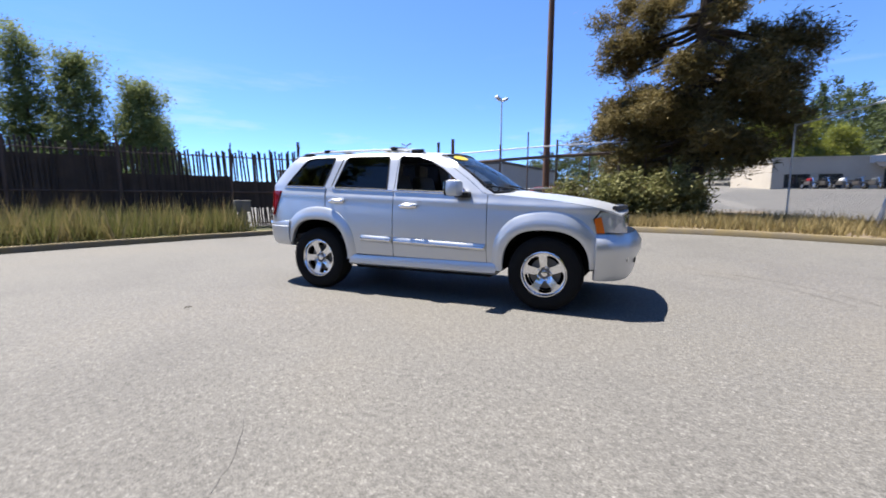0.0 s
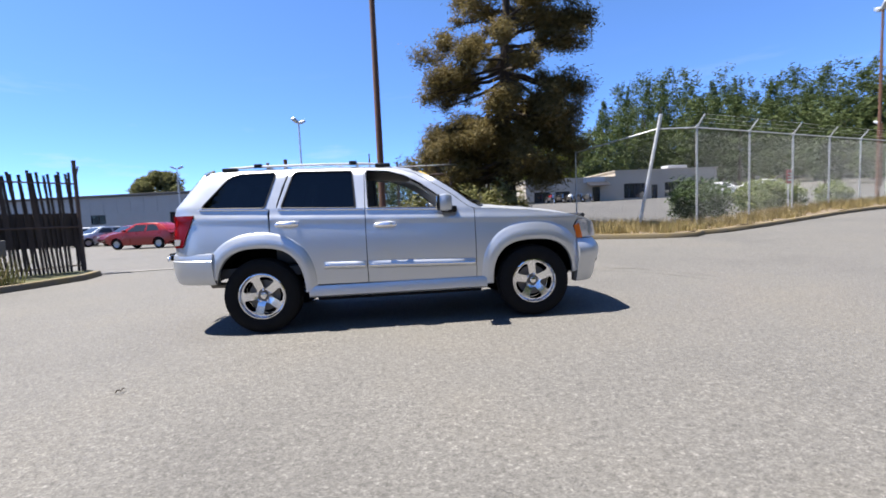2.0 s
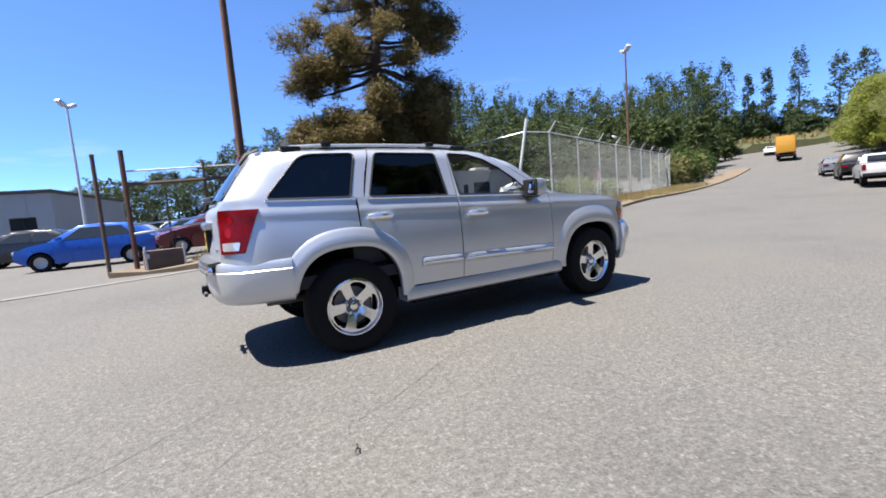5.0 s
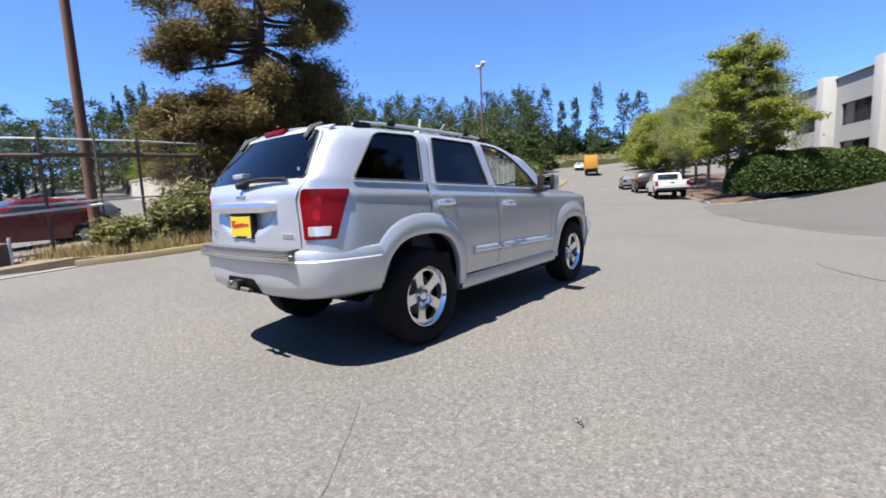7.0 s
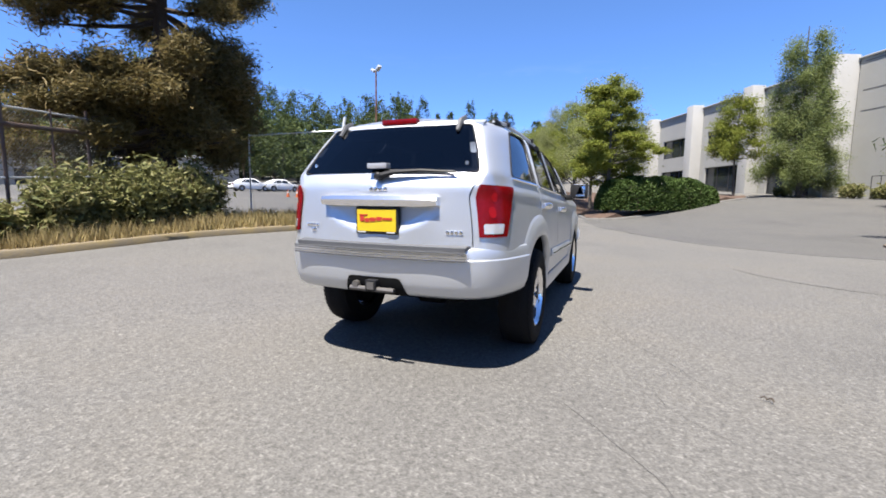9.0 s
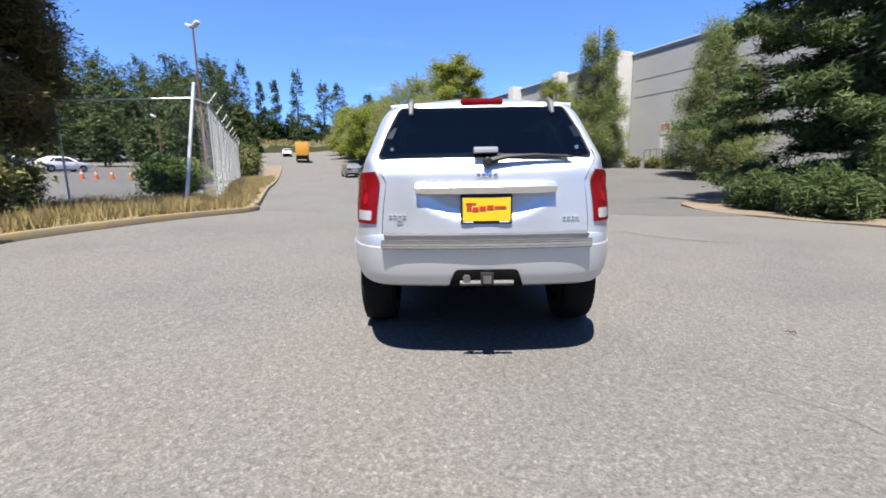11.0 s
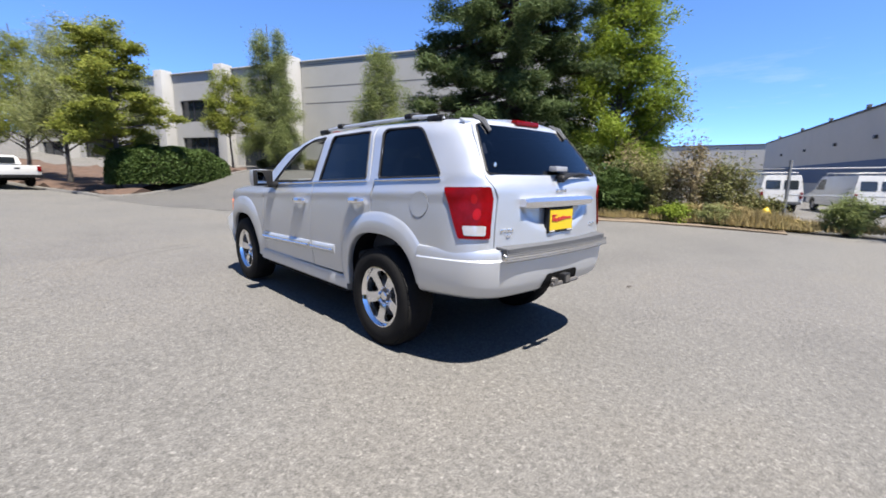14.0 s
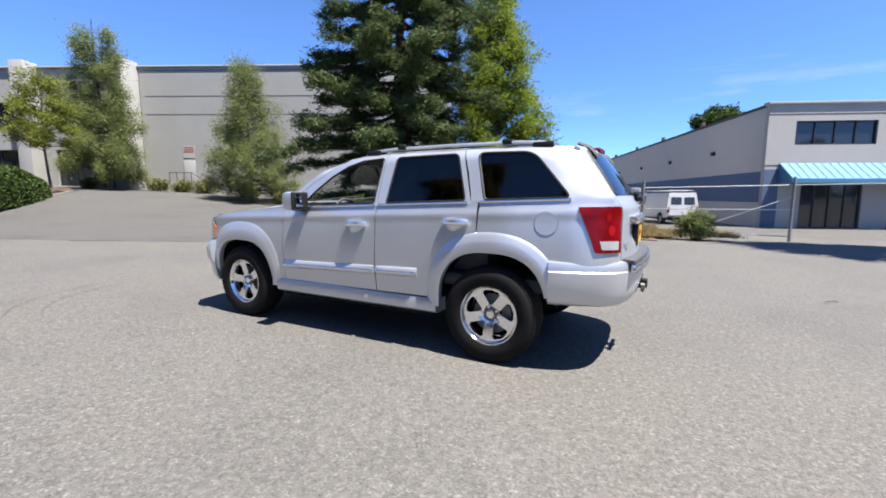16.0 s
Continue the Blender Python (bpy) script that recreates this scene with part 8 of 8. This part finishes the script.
def pickup():
    """White crew-cab pickup seen from behind."""
    car = thing("pickup_truck", "white crew-cab pickup truck parked at the roadside", "pickup", g3((30.1, 4.2)), radians(20))
    L, hw, wr = 5.6, 0.97, 0.39
    fx, rx = 1.75, -1.75
    outline = [(2.8, 0.5), (2.75, 1.0), (1.6, 1.15), (-2.75, 1.15), (-2.8, 1.1), (-2.8, 0.55)]
    ra = wr + 0.07
    outline += [(rx - ra, 0.5)] + arc(rx, wr, ra, 170, 10, 9) + [(rx + ra, 0.42), (fx - ra, 0.42)] + arc(fx, wr, ra, 175, 10, 9)
    bm = bmesh.new()
    for s in (1, -1):
        panel(bm, outline[::-1], lambda x, z, d, s=s: Vector((x, s * (hw - d - 0.03 * ((z - 0.8) / 0.4) ** 2), z)), 0.3, 0.08)
    box(bm, (-2.8, -hw + 0.04, 0.62), (-2.74, hw - 0.04, 1.14), 0.015)
    box(bm, (1.45, -hw + 0.05, 0.55), (2.75, hw - 0.05, 1.10), 0.05)
    body = closed_part("body", bm, WHITE_PAINT, car)
    bm = bmesh.new()
    box(bm, (-2.7, -hw + 0.08, 0.70), (-0.7, hw - 0.08, 0.75))
    box(bm, (-2.2, -0.6, 0.35), (2.6, 0.6, 0.68))
    closed_part("bed_and_chassis", bm, UNDERBODY, car)
    cab = [(1.55, 1.13), (0.85, 1.66), (-0.72, 1.68), (-0.88, 1.14)]
    bm = bmesh.new()
    cy = lambda z: hw - 0.04 - 0.20 * (z - 1.13) / 0.7
    rows = [[bm.verts.new((x, s * cy(z), z)) for x, z in cab] for s in (1, -1)]
    bm.faces.new(rows[0])
    bm.faces.new(rows[1][::-1])
    for j in range(4):
        bm.faces.new((rows[0][j], rows[1][j], rows[1][(j + 1) % 4], rows[0][(j + 1) % 4]))
    bmesh.ops.bevel(bm, geom=bm.edges[:], offset=0.07, segments=2, affect="EDGES")
    cabin = closed_part("cab", bm, WHITE_PAINT, car)
    for s in (1, -1):
        for x0, x1 in ((0.2, 0.95), (-0.65, 0.1)):
            bm = bmesh.new()
            panel(bm, [(x0, 1.22), (x1, 1.22), (min(x1, 0.75), 1.57), (x0, 1.59)], lambda x, z, d, s=s: Vector((x, s * (cy(z) + 0.008 - d), z)), 0.5, 0.015)
            closed_part("window", bm, WINDOW_DARK, cabin)
    bm = bmesh.new()
    box(bm, (-0.875, -0.62, 1.25), (-0.77, 0.62, 1.58), 0.02)
    closed_part("rear_window", bm, WINDOW_DARK, cabin)
    bm = bmesh.new()
    panel(bm, [(-0.8, 0.1), (0.8, 0.1), (0.72, 0.9), (-0.72, 0.9)], lambda y, v, d: Vector((1.56 - 0.7 * v - d, y, 1.145 + 0.53 * v)), 0.6, 0.015)
    closed_part("windscreen", bm, WINDOW_DARK, cabin)
    bm = bmesh.new()
    box(bm, (-2.95, -hw + 0.02, 0.50), (-2.78, hw - 0.02, 0.66), 0.03)
    closed_part("rear_bumper", bm, BLACK_PLASTIC, car)
    for s in (1, -1):
        bm = bmesh.new()
        box(bm, (-2.825, s * (hw - 0.16), 0.82), (-2.7, s * (hw + 0.004), 1.10), 0.015)
        closed_part("tail_lamp", bm, RED_LENS, car)
        for x in (fx, rx):
            add_wheel(car, x, s * (hw - 0.15), wr, 0.25)
    bm = bmesh.new()
    box(bm, (-2.81, -0.12, 0.95), (-2.795, 0.12, 1.02))
    closed_part("tailgate_handle", bm, BLACK_PLASTIC, body)
    return car


pickup()


def van(at, turn, label):
    """White work van with a roof rack."""
    car = thing("work_van", label, "van", g3(at), turn, "white work vans")
    hw, wr = 0.98, 0.36
    fx, rx = 1.75, -1.75
    outline = [(2.6, 0.5), (2.55, 0.95), (1.75, 1.15), (1.15, 1.95), (-2.55, 2.0), (-2.65, 1.1), (-2.65, 0.5)]
    ra = wr + 0.06
    outline += [(rx - ra, 0.4)] + arc(rx, wr, ra, 170, 10, 9) + [(rx + ra, 0.4), (fx - ra, 0.4)] + arc(fx, wr, ra, 170, 10, 9)
    yy = lambda z: hw - 0.10 * max(0, (z - 1.1) / 0.9) - 0.05 * max(0, (z - 1.85) / 0.15)
    bm = bmesh.new()
    for s in (1, -1):
        panel(bm, outline[::-1], lambda x, z, d, s=s: Vector((x, s * (yy(z) - d), z)), 0.3, 0.0)
    pts = outline[::-1]
    for (x0, z0), (x1, z1) in zip(pts, pts[1:] + pts[:1]):
        bm.faces.new([bm.verts.new(c) for c in ((x0, yy(z0), z0), (x0, -yy(z0), z0), (x1, -yy(z1), z1), (x1, yy(z1), z1))])
    bmesh.ops.remove_doubles(bm, verts=bm.verts, dist=1e-4)
    body = closed_part("body", bm, WHITE_PAINT, car)
    for y0, y1 in ((0.08, 0.74), (-0.74, -0.08)):
        bm = bmesh.new()
        panel(bm, rounded([(y0, 1.25), (y1, 1.25), (y1, 1.72), (y0, 1.72)], 0.05), lambda y, z, d: Vector((-2.65 + 0.1 * (z - 1.1) / 0.9 - 0.012 + d, y, z)), 0.5, 0.02)
        closed_part("rear_window", bm, WINDOW_DARK, body)
    for s in (1, -1):
        bm = bmesh.new()
        panel(bm, [(0.5, 1.22), (1.55, 1.22), (1.12, 1.78), (0.5, 1.8)], lambda x, z, d, s=s: Vector((x, s * (yy(z) + 0.008 - d), z)), 0.5, 0.015)
        closed_part("window", bm, WINDOW_DARK, body)
        bm = bmesh.new()
        box(bm, (-2.69, s * 0.82, 0.75), (-2.6, s * 0.95, 1.1), 0.02)
        closed_part("tail_lamp", bm, RED_LENS, car)
        for x in (fx, rx):
            add_wheel(car, x, s * (hw - 0.14), wr, 0.22)
        bm = bmesh.new()
        tube(bm, [(-2.3, s * 0.75, 2.14), (1.0, s * 0.75, 2.14)], 0.02, 6)
        part("rack_rail", bm, SIGN_WHITE, car)
    for x in (-2.2, -1.1, 0.0, 0.9):
        bm = bmesh.new()
        tube(bm, [(x, -0.75, 1.95), (x, -0.75, 2.14), (x, 0.75, 2.14), (x, 0.75, 1.95)], 0.02, 6)
        part("rack_bar", bm, SIGN_WHITE, car)
    bm = bmesh.new()
    box(bm, (-2.75, -0.9, 0.45), (-2.62, 0.9, 0.6), 0.03)
    closed_part("bumper", bm, GREY_PLASTIC, car)
    bm = bmesh.new()
    box(bm, (-2.4, -0.6, 0.3), (2.3, 0.6, 0.6))
    closed_part("underbody", bm, UNDERBODY, car)
    return car


van((1.9, -29.0), radians(-63), "white work van with a roof rack in the yard")
van((-1.8, -29.6), radians(-63), "white work van with a ladder rack beside another")


def box_truck():
    """Yellow box truck at the far end of the road."""
    car = thing("box_truck", "yellow box truck parked far up the road", "truck", g3((76.5, 26.6)), radians(19))
    bm = bmesh.new()
    box(bm, (-3.4, -1.15, 0.95), (1.4, 1.15, 3.35), 0.06)
    bodyp = closed_part("box_body", bm, ORANGE_YELLOW, car)
    bm = bmesh.new()
    box(bm, (-3.43, -1.0, 1.05), (-3.38, 1.0, 3.2), 0.01)
    closed_part("roller_door", bm, ORANGE_YELLOW, bodyp)
    bm = bmesh.new()
    box(bm, (1.5, -1.0, 0.6), (3.2, 1.0, 2.3), 0.15)
    closed_part("cab", bm, WHITE_PAINT, car)
    bm = bmesh.new()
    box(bm, (-3.2, -0.8, 0.55), (3.0, 0.8, 0.94))
    box(bm, (-3.45, -1.1, 0.5), (-3.3, 1.1, 0.7))
    closed_part("chassis", bm, UNDERBODY, car)
    for s in (1, -1):
        for x in (2.3, -2.1):
            add_wheel(car, x, s * 0.95, 0.42, 0.3)
        bm = bmesh.new()
        box(bm, (-3.47, s * 0.85, 0.72), (-3.41, s * 1.05, 0.86))
        closed_part("tail_lamp", bm, RED_LENS, car)
    return car


box_truck()


def motorcycle(at, turn, m, label):
    root = thing("motorcycle", label, "motorcycle", g3(at), turn, "motorcycles outside the shop")
    for x in (0.7, -0.7):
        bm = bmesh.new()
        lathe(bm, [(-0.06, 0.22), (-0.06, 0.29), (0, 0.31), (0.06, 0.29), (0.06, 0.22)], 18, "Y", (x, 0, 0.31), closed=True)
        w = part("wheel", bm, RUBBER, root)
        bm = bmesh.new()
        lathe(bm, [(-0.02, 0.2), (0.02, 0.2)], 12, "Y", (x, 0, 0.31))
        part("rim", bm, ALLOY, w)
    bm = bmesh.new()
    box(bm, (-0.35, -0.14, 0.35), (0.35, 0.14, 0.7), 0.06)
    part("engine", bm, BRAKE, root)
    bm = bmesh.new()
    box(bm, (-0.1, -0.16, 0.68), (0.42, 0.16, 0.95), 0.1)
    part("tank", bm, m, root)
    bm = bmesh.new()
    box(bm, (-0.75, -0.14, 0.68), (-0.1, 0.14, 0.80), 0.05)
    part("saddle", bm, BLACK_PLASTIC, root)
    bm = bmesh.new()
    tube(bm, [(0.7, 0, 0.31), (0.45, 0, 1.0)], 0.035, 6)
    tube(bm, [(0.4, -0.36, 1.08), (0.46, 0, 1.02), (0.4, 0.36, 1.08)], 0.018, 6)
    part("fork_and_bars", bm, CHROME, root)
    return root


for i, (x, m, nm) in enumerate([(17.0, RED, "red"), (18.1, BLACK, "black"), (19.3, WHITE, "white"), (20.4, BLACK, "black"), (21.5, GREY, "grey")]):
    motorcycle((x, 44.0), radians(-70), m, nm + " motorcycle parked outside the low shop")


def cone(at):
    root = thing("traffic_cone", "orange traffic cone with a white band in the lot", "cone", g3(at), 0, "cones in the upper lot")
    bm = bmesh.new()
    box(bm, (-0.18, -0.18, 0), (0.18, 0.18, 0.04), 0.01)
    lathe(bm, [(0.04, 0.14), (0.72, 0.025)], 16, "Z")
    part("body", bm, ORANGE, root)
    bm = bmesh.new()
    lathe(bm, [(0.34, 0.096), (0.50, 0.072)], 16, "Z")
    part("band", bm, SIGN_WHITE, root)


for p in ((25.3, 25.4), (25.3, 24.4), (27.3, 23.4), (26.2, 24.0)):
    cone(p)


# ---- small things on the ground ----
def twig(at, turn, length, label):
    bm = bmesh.new()
    x, y = at
    pts = [(x + math.cos(turn + 0.1 * i) * length * i / 6, y + math.sin(turn + 0.1 * i) * length * i / 6, g(x, y) + 0.012 + 0.02 * math.sin(i * 1.1) ** 2) for i in range(7)]
    tube(bm, pts, [0.004, 0.005, 0.005, 0.004, 0.004, 0.003, 0.002], 6)
    return tagged(link_bm("twig", bm, BARK), label, "twig")


twig((-1.92, -2.30), 0.6, 0.07, "dark bent twig lying on the asphalt")
twig((-4.4, -2.9), 0.1, 0.2, "short dark scrap lying on the asphalt")


def fire_hydrant():
    """Low grey utility box with a white sticker by the entrance fence."""
    root = thing("utility_box", "low grey-green metal utility box by the fence", "box", g3((-3.1, 9.05)), 0.15)
    bm = bmesh.new()
    box(bm, (-0.45, -0.2, 0.0), (0.45, 0.2, 0.55), 0.03)
    part("cabinet", bm, DARK_POST, root)
    for x in (-0.42, 0.42):
        bm = bmesh.new()
        box(bm, (x - 0.025, -0.22, 0.0), (x + 0.025, -0.17, 0.66), 0.01)
        part("guard_post", bm, GALV, root)
    bm = bmesh.new()
    box(bm, (-0.43, -0.228, 0.36), (-0.34, -0.222, 0.48))
    part("sticker", bm, SIGN_WHITE, root)
    return root


fire_hydrant()


def meter_box():
    """Pale concrete post with a box in the grass before the slatted fence."""
    root = thing("meter_post", "pale weathered concrete post with a box in the grass", "post", g3((-8.7, 4.6), 0.05), 0.9)
    bm = bmesh.new()
    box(bm, (-0.12, -0.08, -0.1), (0.12, 0.08, 0.75), 0.02)
    part("post", bm, CONCRETE, root)
    bm = bmesh.new()
    box(bm, (-0.22, -0.14, 0.6), (0.24, 0.1, 0.95), 0.02)
    part("box", bm, CONCRETE, root)


meter_box()


def fire_hydrant():
    """Short yellow hydrant with a domed bonnet and side caps."""
    p = (-1.42, -11.7)
    root = thing("fire_hydrant", "short yellow fire hydrant standing in dry weeds", "hydrant", g3(p))
    bm = bmesh.new()
    lathe(bm, [(-0.05, 0.12), (0.04, 0.13), (0.05, 0.09), (0.36, 0.085), (0.37, 0.115), (0.40, 0.115), (0.41, 0.085)], 18, "Z")
    part("barrel", bm, YELLOW, root)
    bm = bmesh.new()
    lathe(bm, [(0.41, 0.10), (0.47, 0.085), (0.52, 0.045), (0.53, 0.022), (0.57, 0.02)], 18, "Z")
    part("bonnet", bm, YELLOW, root)
    for s in (1, -1):
        bm = bmesh.new()
        lathe(bm, [(s * 0.07, 0.045), (s * 0.13, 0.05), (s * 0.15, 0.03)], 12, "X", (0, 0, 0.30))
        part("side_cap", bm, YELLOW, root)
    bm = bmesh.new()
    lathe(bm, [(0.07, 0.06), (0.14, 0.065), (0.16, 0.03)], 12, "Y", (0, 0, 0.26))
    part("front_cap", bm, YELLOW, root)
    return root


fire_hydrant()
